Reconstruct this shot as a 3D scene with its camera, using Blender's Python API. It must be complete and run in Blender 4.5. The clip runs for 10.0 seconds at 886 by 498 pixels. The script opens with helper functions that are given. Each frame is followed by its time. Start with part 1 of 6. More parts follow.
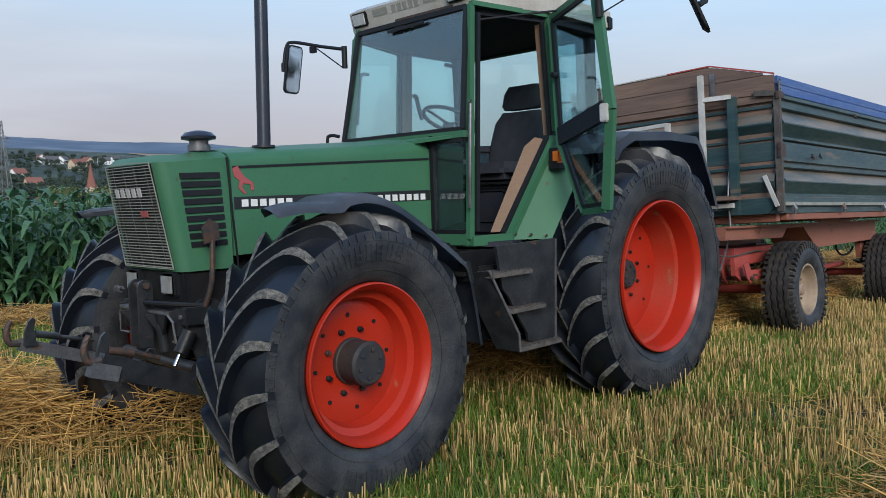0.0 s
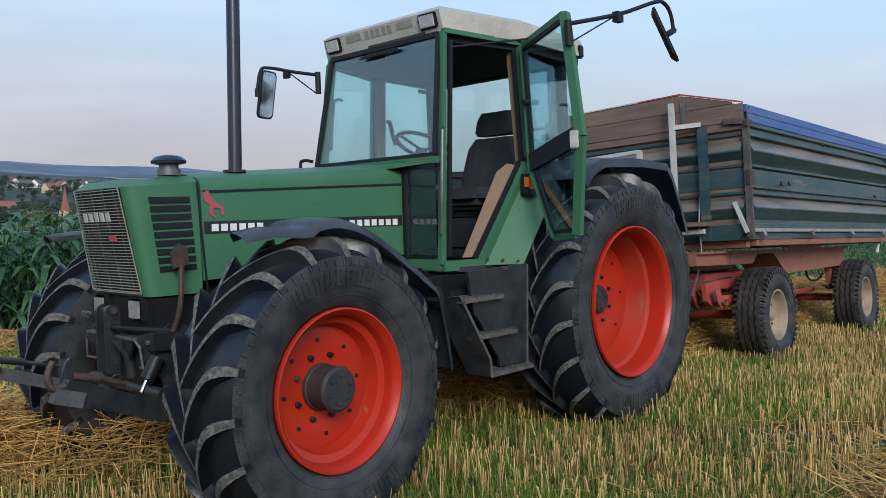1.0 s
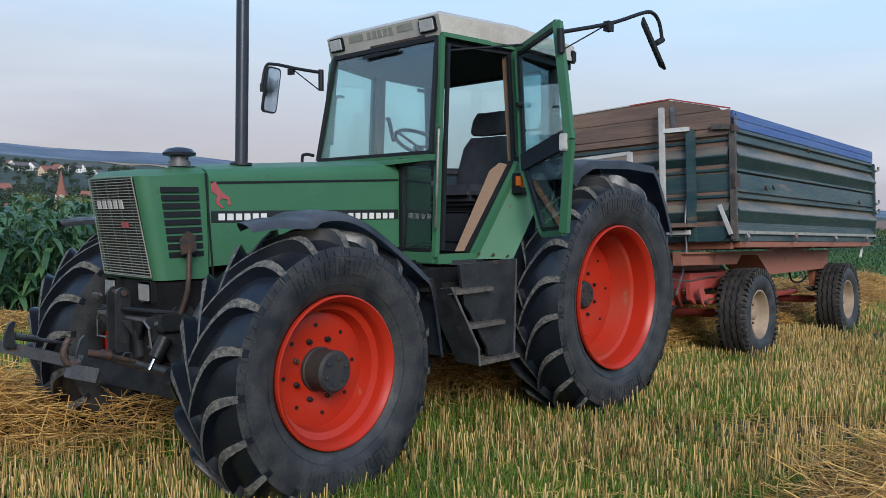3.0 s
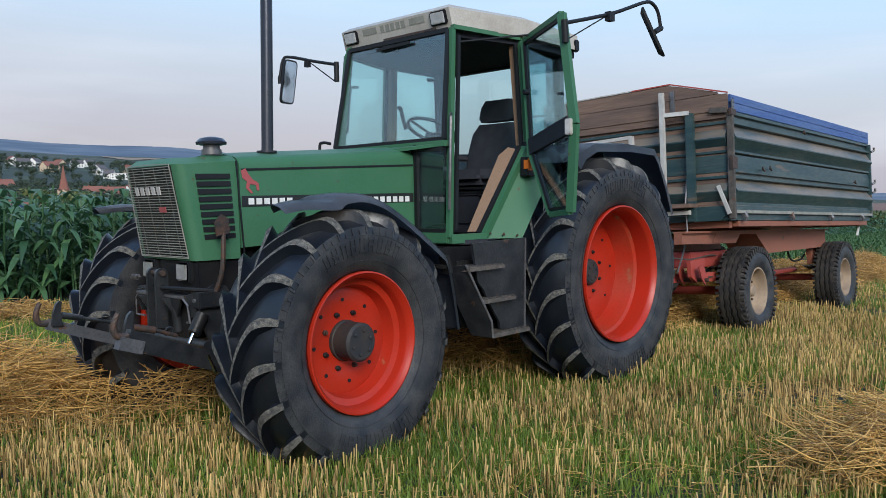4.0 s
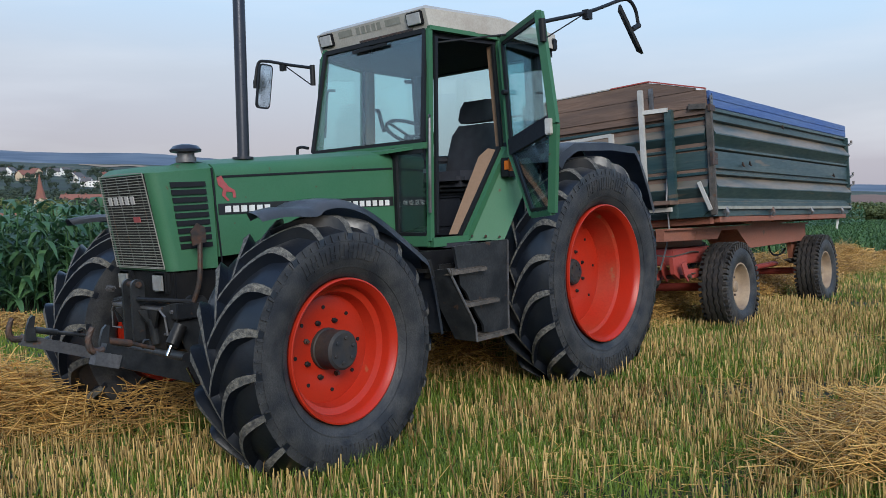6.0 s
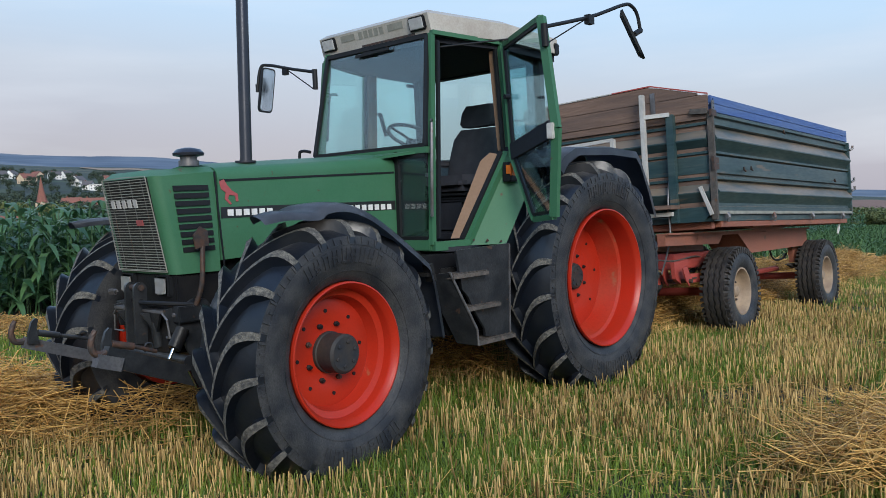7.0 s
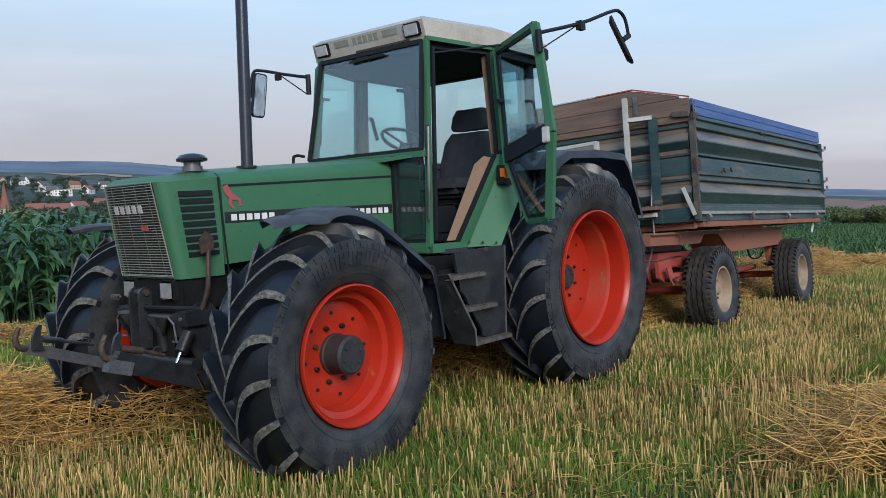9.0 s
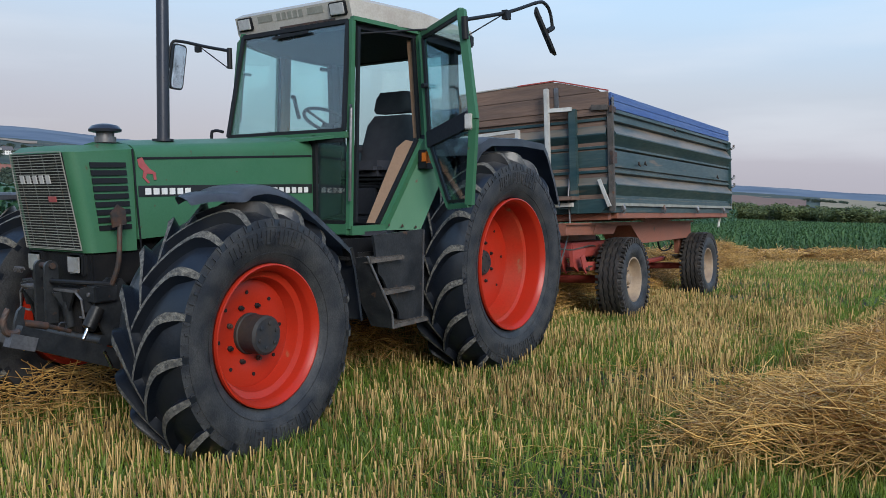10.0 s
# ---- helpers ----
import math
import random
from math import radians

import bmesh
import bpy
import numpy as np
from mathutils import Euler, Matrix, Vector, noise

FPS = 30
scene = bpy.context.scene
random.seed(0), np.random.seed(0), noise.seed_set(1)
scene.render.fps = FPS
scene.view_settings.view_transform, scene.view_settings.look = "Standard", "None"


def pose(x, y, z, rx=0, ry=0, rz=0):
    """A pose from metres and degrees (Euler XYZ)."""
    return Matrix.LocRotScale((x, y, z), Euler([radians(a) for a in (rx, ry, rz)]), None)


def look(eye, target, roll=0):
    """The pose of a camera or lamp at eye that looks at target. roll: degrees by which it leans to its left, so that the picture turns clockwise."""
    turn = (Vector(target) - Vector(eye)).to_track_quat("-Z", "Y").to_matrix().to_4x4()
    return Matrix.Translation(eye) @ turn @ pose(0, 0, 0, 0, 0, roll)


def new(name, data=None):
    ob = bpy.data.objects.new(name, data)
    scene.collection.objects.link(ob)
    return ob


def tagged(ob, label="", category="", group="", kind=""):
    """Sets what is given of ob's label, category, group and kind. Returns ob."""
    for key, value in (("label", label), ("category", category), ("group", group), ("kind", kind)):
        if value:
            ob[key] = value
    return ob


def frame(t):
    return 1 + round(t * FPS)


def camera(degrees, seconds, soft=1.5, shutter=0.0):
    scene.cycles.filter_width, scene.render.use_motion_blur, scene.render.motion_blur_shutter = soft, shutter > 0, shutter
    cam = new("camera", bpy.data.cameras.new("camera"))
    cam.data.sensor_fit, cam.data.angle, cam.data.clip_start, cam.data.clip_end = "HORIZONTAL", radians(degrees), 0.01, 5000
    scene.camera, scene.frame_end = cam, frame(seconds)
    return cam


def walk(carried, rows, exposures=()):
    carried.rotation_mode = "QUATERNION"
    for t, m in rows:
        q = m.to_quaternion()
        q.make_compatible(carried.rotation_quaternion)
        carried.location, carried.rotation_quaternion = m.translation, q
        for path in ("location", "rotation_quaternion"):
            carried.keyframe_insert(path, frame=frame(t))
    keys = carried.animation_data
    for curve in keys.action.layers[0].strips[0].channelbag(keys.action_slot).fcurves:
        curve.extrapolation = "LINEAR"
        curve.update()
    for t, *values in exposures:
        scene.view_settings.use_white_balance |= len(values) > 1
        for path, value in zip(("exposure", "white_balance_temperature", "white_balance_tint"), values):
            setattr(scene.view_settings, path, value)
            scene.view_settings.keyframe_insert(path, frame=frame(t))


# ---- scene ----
cam = camera(56.2, 10.0, soft=0.6)
PATH = [
    (0, (-4.959, -4.065, 1.439), (-3.577, -2.625, 1.305), -1.9),
    (0.5, (-4.948, -4.079, 1.434), (-3.528, -2.675, 1.331), -1.9),
    (1, (-4.939, -4.093, 1.438), (-3.515, -2.69, 1.363), -1.7),
    (1.5, (-4.927, -4.096, 1.434), (-3.504, -2.692, 1.373), -1.5),
    (2, (-4.943, -4.099, 1.435), (-3.521, -2.694, 1.38), -1.0),
    (2.5, (-5.003, -4.122, 1.431), (-3.573, -2.725, 1.376), -1.0),
    (2.7, (-5.028, -4.176, 1.459), (-3.598, -2.779, 1.394), -0.3),
    (3.8, (-5.383, -4.459, 1.405), (-3.953, -3.066, 1.285), -1.0),
    (4, (-5.396, -4.457, 1.405), (-3.971, -3.058, 1.289), -1.1),
    (4.5, (-5.385, -4.461, 1.411), (-3.974, -3.049, 1.292), -1.8),
    (5, (-5.353, -4.423, 1.415), (-3.92, -3.033, 1.297), -2.6),
    (5.5, (-5.343, -4.413, 1.421), (-3.892, -3.043, 1.3), -2.5),
    (7, (-5.356, -4.414, 1.42), (-3.902, -3.045, 1.314), -2.2),
    (7.5, (-5.359, -4.411, 1.425), (-3.904, -3.044, 1.323), -2.0),
    (8, (-5.369, -4.398, 1.432), (-3.913, -3.031, 1.332), -1.6),
    (8.5, (-5.418, -4.381, 1.436), (-3.954, -3.023, 1.335), -3.3),
    (9, (-5.542, -4.346, 1.43), (-4.04, -3.029, 1.327), -2.7),
    (9.1, (-5.553, -4.335, 1.416), (-4.001, -3.078, 1.302), -0.5),
    (9.2, (-5.566, -4.361, 1.429), (-3.975, -3.155, 1.304), 0.1),
    (9.3, (-5.573, -4.365, 1.432), (-3.966, -3.182, 1.301), 0.2),
    (9.4, (-5.574, -4.364, 1.433), (-3.96, -3.192, 1.294), 0.3),
    (9.5, (-5.572, -4.361, 1.435), (-3.953, -3.196, 1.29), 0.3),
    (10, (-5.563, -4.357, 1.438), (-3.942, -3.195, 1.288), -0.4),
]
walk(cam, [(t, look(eye, target, roll)) for t, eye, target, roll in PATH], [(0, 0.04), (1.0, 0.05), (2.5, 0.08), (3.8, 0.15), (4.3, 0.12), (5.0, 0.07), (10.0, 0.07)])

# ---- world and light ----
world = bpy.data.worlds.new("evening_sky")
scene.world = world
world.use_nodes = True
wt = world.node_tree
wt.nodes.clear()
w_out = wt.nodes.new("ShaderNodeOutputWorld")
w_bg = wt.nodes.new("ShaderNodeBackground")
w_sky = wt.nodes.new("ShaderNodeTexSky")
w_sky.sky_type = "NISHITA"
w_sky.sun_disc = False
SUN_FROM = Vector((-0.52, -0.76, 0.5)).normalized()
w_sky.sun_elevation = radians(9)
w_sky.sun_rotation = math.atan2(SUN_FROM.x, SUN_FROM.y)
w_sky.air_density, w_sky.dust_density, w_sky.ozone_density = 1.0, 1.5, 1.5
w_tc = wt.nodes.new("ShaderNodeTexCoord")
w_sep = wt.nodes.new("ShaderNodeVectorMath")
w_sep.operation = "DOT_PRODUCT"
w_sep.inputs[1].default_value = (0.0403, -0.0712, 1.0)
w_ramp = wt.nodes.new("ShaderNodeValToRGB")
w_tilt = wt.nodes.new("ShaderNodeMapping")
w_mix = wt.nodes.new("ShaderNodeMix")
w_mix.data_type = "RGBA"
w_mix.inputs[0].default_value = 0.86
w_gain = wt.nodes.new("ShaderNodeMix")
w_gain.data_type, w_gain.blend_type = "RGBA", "MULTIPLY"
w_gain.inputs[0].default_value = 1.0
w_gain.inputs[7].default_value = (0.10, 0.10, 0.10, 1)
els = w_ramp.color_ramp.elements
for i, (p, c) in enumerate([(0.0, (0.455, 0.435, 0.50)), (0.05, (0.485, 0.48, 0.565)), (0.12, (0.54, 0.595, 0.70)), (0.20, (0.53, 0.71, 0.92)),
                            (0.32, (0.48, 0.76, 1.10)), (0.5, (0.33, 0.62, 1.10)), (1.0, (0.24, 0.44, 0.90))]):
    e = els[i] if i < 2 else els.new(p)
    e.position, e.color = p, (*c, 1)
w_noise = wt.nodes.new("ShaderNodeTexNoise")
w_noise.inputs["Scale"].default_value = 2.2
w_noise.inputs["Detail"].default_value = 5
w_stretch = wt.nodes.new("ShaderNodeMapping")
w_stretch.inputs["Scale"].default_value = (1, 1, 7)
w_cloud = wt.nodes.new("ShaderNodeValToRGB")
w_cloud.color_ramp.elements[0].position, w_cloud.color_ramp.elements[0].color = 0.47, (0, 0, 0, 1)
w_cloud.color_ramp.elements[1].position, w_cloud.color_ramp.elements[1].color = 0.70, (0.34, 0.34, 0.34, 1)
w_veil = wt.nodes.new("ShaderNodeMix")
w_veil.data_type = "RGBA"
w_veil.inputs[7].default_value = (0.78, 0.82, 0.91, 1)
L = wt.links.new
L(w_tc.outputs["Generated"], w_tilt.inputs["Vector"])
L(w_tilt.outputs[0], w_sep.inputs[0])
L(w_sep.outputs["Value"], w_ramp.inputs[0])
L(w_tilt.outputs[0], w_stretch.inputs["Vector"])
L(w_stretch.outputs[0], w_noise.inputs["Vector"])
L(w_noise.outputs[0], w_cloud.inputs[0])
L(w_cloud.outputs[0], w_veil.inputs[0])
L(w_ramp.outputs[0], w_veil.inputs[6])
L(w_sky.outputs[0], w_gain.inputs[6])
L(w_gain.outputs[2], w_mix.inputs[6])
L(w_veil.outputs[2], w_mix.inputs[7])
L(w_mix.outputs[2], w_bg.inputs["Color"])
w_bg.inputs["Strength"].default_value = 1.1
L(w_bg.outputs[0], w_out.inputs["Surface"])

sun = new("sun", bpy.data.lights.new("sun", "SUN"))
sun.data.energy, sun.data.angle, sun.data.color = 2.9, radians(26), (0.985, 0.965, 0.91)
sun.matrix_basis = look(SUN_FROM * 40, (0, 0, 0))


# ---- materials ----
def material(name, base, rough=0.6, metal=0.0, second=None, amount=0.5, scale=6.0, fine=60.0, fine_amount=0.25, bump=0.15,
             spots=None, spot_cut=0.62, spot_scale=9.0, per_piece=0.0, coat=0.0, dust=None, dust_amount=0.6, dust_lo=0.15, dust_hi=0.85, stretch=None, spec=0.5):
    """A surface with coarse patches, fine grain, relief, and spots of rust or dirt where given; dust, or a painted
    sheen, lies on what faces up.
    """
    m = bpy.data.materials.new(name)
    m.use_nodes = True
    nt = m.node_tree
    bs = nt.nodes["Principled BSDF"]
    link = nt.links.new
    tc = nt.nodes.new("ShaderNodeTexCoord")
    where = tc.outputs["Object"]
    if stretch:
        mp = nt.nodes.new("ShaderNodeMapping")
        mp.inputs["Scale"].default_value = stretch
        link(where, mp.inputs[0])
        where = mp.outputs[0]

    def noise_tex(s, detail=4):
        n = nt.nodes.new("ShaderNodeTexNoise")
        n.inputs["Scale"].default_value, n.inputs["Detail"].default_value = s, detail
        link(where, n.inputs["Vector"])
        return n

    def blend(fac, a, b, kind="MIX"):
        x = nt.nodes.new("ShaderNodeMix")
        x.data_type, x.blend_type = "RGBA", kind
        for v, i in ((fac, 0), (a, 6), (b, 7)):
            if isinstance(v, (int, float)):
                x.inputs[i].default_value = v
            elif isinstance(v, tuple):
                x.inputs[i].default_value = (*v, 1)
            else:
                link(v, x.inputs[i])
        return x.outputs[2]

    def cut(src, lo, hi, top=1.0):
        r = nt.nodes.new("ShaderNodeMapRange")
        r.inputs[1].default_value, r.inputs[2].default_value, r.inputs[4].default_value = lo, hi, top
        link(src, r.inputs[0])
        return r.outputs[0]

    second = second or tuple(c * 0.7 for c in base)
    coarse = noise_tex(scale)
    grain = noise_tex(fine, 6)
    col = blend(cut(coarse.outputs[0], 0.35, 0.68, amount), base, second)
    col = blend(cut(grain.outputs[0], 0.4, 0.75, fine_amount), col, tuple(c * 0.45 for c in base))
    if spots:
        sp = noise_tex(spot_scale, 8)
        col = blend(cut(sp.outputs[0], spot_cut, spot_cut + 0.06), col, spots)
    if dust:
        geo = nt.nodes.new("ShaderNodeNewGeometry")
        sep = nt.nodes.new("ShaderNodeSeparateXYZ")
        link(geo.outputs["Normal"], sep.inputs[0])
        up = cut(sep.outputs["Z"], dust_lo, dust_hi, dust_amount)
        mul = nt.nodes.new("ShaderNodeMath")
        mul.operation = "MULTIPLY"
        link(up, mul.inputs[0])
        link(cut(coarse.outputs[0], 0.25, 0.6), mul.inputs[1])
        col = blend(mul.outputs[0], col, dust)
    if per_piece:
        info = nt.nodes.new("ShaderNodeObjectInfo")
        isl = nt.nodes.new("ShaderNodeNewGeometry")
        add = nt.nodes.new("ShaderNodeMath")
        add.operation = "ADD"
        link(info.outputs["Random"], add.inputs[0])
        link(isl.outputs["Random Per Island"], add.inputs[1])
        col = blend(cut(add.outputs[0], 0.0, 2.0, per_piece), col, tuple(min(1, c * 1.9) for c in second))
    link(col, bs.inputs["Base Color"])
    rr = nt.nodes.new("ShaderNodeMapRange")
    rr.inputs[3].default_value, rr.inputs[4].default_value = max(0.03, rough - 0.1), min(1, rough + 0.12)
    link(grain.outputs[0], rr.inputs[0])
    link(rr.outputs[0], bs.inputs["Roughness"])
    bs.inputs["Metallic"].default_value = metal
    bs.inputs["Specular IOR Level"].default_value = spec
    bs.inputs["Coat Weight"].default_value = coat
    if bump:
        bp = nt.nodes.new("ShaderNodeBump")
        bp.inputs["Strength"].default_value, bp.inputs["Distance"].default_value = bump, 0.006
        link(grain.outputs[0], bp.inputs["Height"])
        link(bp.outputs[0], bs.inputs["Normal"])
    return m


def glass_material(name, tint, rough=0.0, gloss=0.075):
    m = bpy.data.materials.new(name)
    m.use_nodes = True
    nt = m.node_tree
    nt.nodes.clear()
    out, tr, gl, fr, pw, mx = (nt.nodes.new("ShaderNode" + k) for k in ("OutputMaterial", "BsdfTransparent", "BsdfGlossy", "LayerWeight", "Math", "MixShader"))
    tr.inputs[0].default_value = (*tint, 1)
    gl.inputs["Roughness"].default_value = rough
    fr.inputs[0].default_value = 0.5
    pw.operation, pw.inputs[1].default_value = "POWER", 3.6
    nt.links.new(fr.outputs["Facing"], pw.inputs[0])
    ad = nt.nodes.new("ShaderNodeMath")
    ad.operation, ad.inputs[1].default_value, ad.inputs[2].default_value = "MULTIPLY_ADD", 0.8, gloss
    nt.links.new(pw.outputs[0], ad.inputs[0])
    nt.links.new(ad.outputs[0], mx.inputs[0])
    nt.links.new(tr.outputs[0], mx.inputs[1])
    nt.links.new(gl.outputs[0], mx.inputs[2])
    nt.links.new(mx.outputs[0], out.inputs[0])
    return m


def leaf_material(name, a, b, glow=0.35, rough=0.55, along=0.0):
    """Thin leaves and stalks: each island has a tone of its own between a and b, and lets some light through."""
    m = bpy.data.materials.new(name)
    m.use_nodes = True
    nt = m.node_tree
    bs = nt.nodes["Principled BSDF"]
    geo = nt.nodes.new("ShaderNodeNewGeometry")
    ramp = nt.nodes.new("ShaderNodeValToRGB")
    ramp.color_ramp.elements[0].color, ramp.color_ramp.elements[1].color = (*a, 1), (*b, 1)
    tc = nt.nodes.new("ShaderNodeTexCoord")
    no = nt.nodes.new("ShaderNodeTexNoise")
    no.inputs["Scale"].default_value = 1.3
    nt.links.new(tc.outputs["Object"], no.inputs["Vector"])
    ad = nt.nodes.new("ShaderNodeMath")
    ad.operation, ad.inputs[1].default_value = "MULTIPLY_ADD", 0.7
    nt.links.new(geo.outputs["Random Per Island"], ad.inputs[0])
    sb = nt.nodes.new("ShaderNodeMath")
    sb.operation, sb.inputs[1].default_value = "SUBTRACT", 0.35
    nt.links.new(no.outputs[0], sb.inputs[0])
    nt.links.new(sb.outputs[0], ad.inputs[2])
    nt.links.new(ad.outputs[0], ramp.inputs[0])
    nt.links.new(ramp.outputs[0], bs.inputs["Base Color"])
    bs.inputs["Roughness"].default_value = rough
    if glow:
        tl, mx = nt.nodes.new("ShaderNodeBsdfTranslucent"), nt.nodes.new("ShaderNodeMixShader")
        mx.inputs[0].default_value = glow
        nt.links.new(ramp.outputs[0], tl.inputs[0])
        nt.links.new(bs.outputs[0], mx.inputs[1])
        nt.links.new(tl.outputs[0], mx.inputs[2])
        nt.links.new(mx.outputs[0], nt.nodes["Material Output"].inputs[0])
    return m


GREEN = material("green_paint", (0.037, 0.130, 0.064), 0.5, spec=0.3, second=(0.055, 0.148, 0.082), amount=0.6, scale=3, fine=140, fine_amount=0.18, bump=0.04,
                 spots=(0.085, 0.06, 0.035), spot_cut=0.67, spot_scale=17, dust=(0.12, 0.18, 0.12), dust_amount=0.3, dust_lo=0.75, dust_hi=1.0)
RED = material("red_rim_paint", (0.42, 0.022, 0.008), 0.36, second=(0.33, 0.026, 0.012), amount=0.7, scale=4, fine=90, fine_amount=0.2, bump=0.03,
               spots=(0.3, 0.12, 0.06), spot_cut=0.72, spot_scale=7, spec=0.35)
REDDUST = material("dusty_red_barrel", (0.39, 0.024, 0.010), 0.42, second=(0.32, 0.042, 0.02), amount=0.9, scale=5, fine=60, fine_amount=0.3, bump=0.05, spots=(0.24, 0.12, 0.065), spot_cut=0.64, spot_scale=5, spec=0.3)
ROOF = material("off_white_roof", (0.47, 0.44, 0.39), 0.55, second=(0.33, 0.285, 0.235), amount=0.8, scale=5, fine=80, fine_amount=0.3, bump=0.06,
                spots=(0.28, 0.13, 0.06), spot_cut=0.7, spot_scale=6)
RUBBER = material("tyre_rubber", (0.005, 0.0075, 0.013), 0.32, second=(0.014, 0.016, 0.02), amount=0.7, scale=7, fine=50, fine_amount=0.3, bump=0.2)
ROADRUBBER = material("dusty_road_rubber", (0.016, 0.0155, 0.016), 0.6, second=(0.06, 0.05, 0.042), amount=0.9, scale=16, fine=90, fine_amount=0.5, bump=0.4)
WORN = material("worn_lug_rubber", (0.040, 0.040, 0.040), 0.85, second=(0.19, 0.178, 0.15), amount=0.95, scale=46, fine=190, fine_amount=0.7, bump=0.8)
SIDEWALL = material("dusty_sidewall", (0.012, 0.014, 0.019), 0.55, second=(0.052, 0.051, 0.050), amount=0.95, scale=9, fine=110, fine_amount=0.6, bump=0.5)
GALV = material("weathered_pale_steel", (0.5, 0.49, 0.46), 0.55, second=(0.34, 0.32, 0.29), amount=0.8, scale=9, bump=0.1, spots=(0.2, 0.12, 0.07), spot_cut=0.66)
HUBM = material("dark_hub_paint", (0.020, 0.023, 0.029), 0.62, second=(0.048, 0.038, 0.030), amount=0.85, scale=11, bump=0.2, spec=0.3)
BLACK = material("black_metal", (0.008, 0.0085, 0.0105), 0.4, second=(0.02, 0.019, 0.018), amount=0.8, scale=8, fine=90, fine_amount=0.3, bump=0.2,
                 dust=(0.05, 0.045, 0.038), dust_amount=0.4, spec=0.22)
TRIM = material("black_rubber_trim", (0.010, 0.011, 0.013), 0.55, fine_amount=0.1, bump=0.05, spec=0.3)
# dust here paints a blue-grey sky sheen on the upward faces
FENDERM = material("grey_black_plastic", (0.045, 0.052, 0.066), 0.33, second=(0.09, 0.1, 0.118), amount=0.8, scale=4, fine=120, fine_amount=0.2, bump=0.1,
                   dust=(0.19, 0.2, 0.22), dust_amount=0.6)
STEEL = material("worn_steel", (0.2, 0.2, 0.21), 0.45, 0.6, second=(0.1, 0.09, 0.085), amount=0.8, scale=10, fine=80, bump=0.15,
                 spots=(0.12, 0.05, 0.025), spot_cut=0.62, spot_scale=8)
RUST = material("rusty_iron", (0.030, 0.024, 0.022), 0.6, second=(0.085, 0.038, 0.02), amount=0.9, scale=26, bump=0.4)
FRAMEM = material("worn_black_frame", (0.010, 0.012, 0.015), 0.4, second=(0.032, 0.034, 0.037), amount=0.8, scale=12, fine=70, fine_amount=0.5, bump=0.25,
                  spots=(0.075, 0.04, 0.025), spot_cut=0.66, spot_scale=14, dust=(0.10, 0.10, 0.10), dust_amount=0.45)
ARMM = material("rubbed_arm_steel", (0.075, 0.078, 0.09), 0.32, 0.3, second=(0.14, 0.14, 0.148), amount=0.8, scale=7, fine=60, fine_amount=0.5, bump=0.2,
                spots=(0.16, 0.075, 0.04), spot_cut=0.66, spot_scale=9)
STEPM = material("dusty_worn_tread", (0.055, 0.050, 0.045), 0.75, second=(0.12, 0.10, 0.085), amount=0.9, scale=18, fine=120, fine_amount=0.6, bump=0.4, spots=(0.10, 0.05, 0.03), spot_cut=0.66, spot_scale=12)
CHROME = material("bright_rod", (0.72, 0.72, 0.72), 0.18, 1.0, bump=0.02)
BADGEM = material("pale_badge", (0.45, 0.44, 0.42), 0.4, second=(0.3, 0.29, 0.27), bump=0.1)
PIPE = material("exhaust_steel", (0.032, 0.037, 0.052), 0.3, 0.5, second=(0.065, 0.062, 0.062), amount=0.7, scale=3, bump=0.05)
LIGHTGREY = material("grille_bar_paint", (0.29, 0.285, 0.245), 0.55, second=(0.18, 0.175, 0.145), amount=0.8, scale=9, bump=0.1)
WHITEP = material("white_paint", (0.72, 0.71, 0.68), 0.5, second=(0.55, 0.53, 0.48), amount=0.6, bump=0.05)
LOGO = material("faded_red_print", (0.36, 0.065, 0.07), 0.5, second=(0.3, 0.1, 0.09), bump=0.0)
STRIPE = material("black_stripe_print", (0.014, 0.015, 0.016), 0.4, bump=0.0)
BROWN = material("brown_cab_trim", (0.21, 0.125, 0.075), 0.7, second=(0.18, 0.105, 0.06), amount=0.6, scale=6, bump=0.1)
CLOTH = material("dark_seat_cloth", (0.024, 0.026, 0.036), 0.9, second=(0.045, 0.047, 0.058), scale=14, fine=260, fine_amount=0.5, bump=0.4)
DARKIN = material("dark_interior", (0.019, 0.021, 0.029), 0.7, bump=0.1, spec=0.3)
CABGLASS = glass_material("tinted_cab_glass", (0.83, 0.955, 0.95), 0.0, 0.10)
DOORGLASS = glass_material("door_glass", (0.80, 0.95, 0.98), 0.0, 0.17)
CLEAR = glass_material("clear_lens", (0.9, 0.92, 0.92), 0.05)
AMBER = material("amber_lens", (0.55, 0.14, 0.02), 0.2, second=(0.4, 0.1, 0.02), bump=0.1)
REFLECT = material("lamp_reflector", (0.62, 0.62, 0.61), 0.16, 0.6, second=(0.30, 0.29, 0.27), scale=20, fine=22, bump=0.5)
LAMPGLASS = material("work_lamp_glass", (0.62, 0.62, 0.62), 0.15, 0.25, second=(0.36, 0.36, 0.36), scale=24, fine=30, bump=0.6)
MIRROR = material("mirror_glass", (0.8, 0.82, 0.85), 0.05, 1.0, bump=0.0, fine_amount=0)
TEAL = material("trailer_green_steel", (0.014, 0.046, 0.054), 0.45, second=(0.055, 0.085, 0.082), amount=0.85, scale=5, fine=30, fine_amount=0.5, bump=0.2, stretch=(0.22, 0.22, 1.6),
                spots=(0.115, 0.09, 0.065), spot_cut=0.625, spot_scale=8, dust=(0.185, 0.138, 0.095), dust_amount=0.92, dust_lo=0.12, dust_hi=0.38)
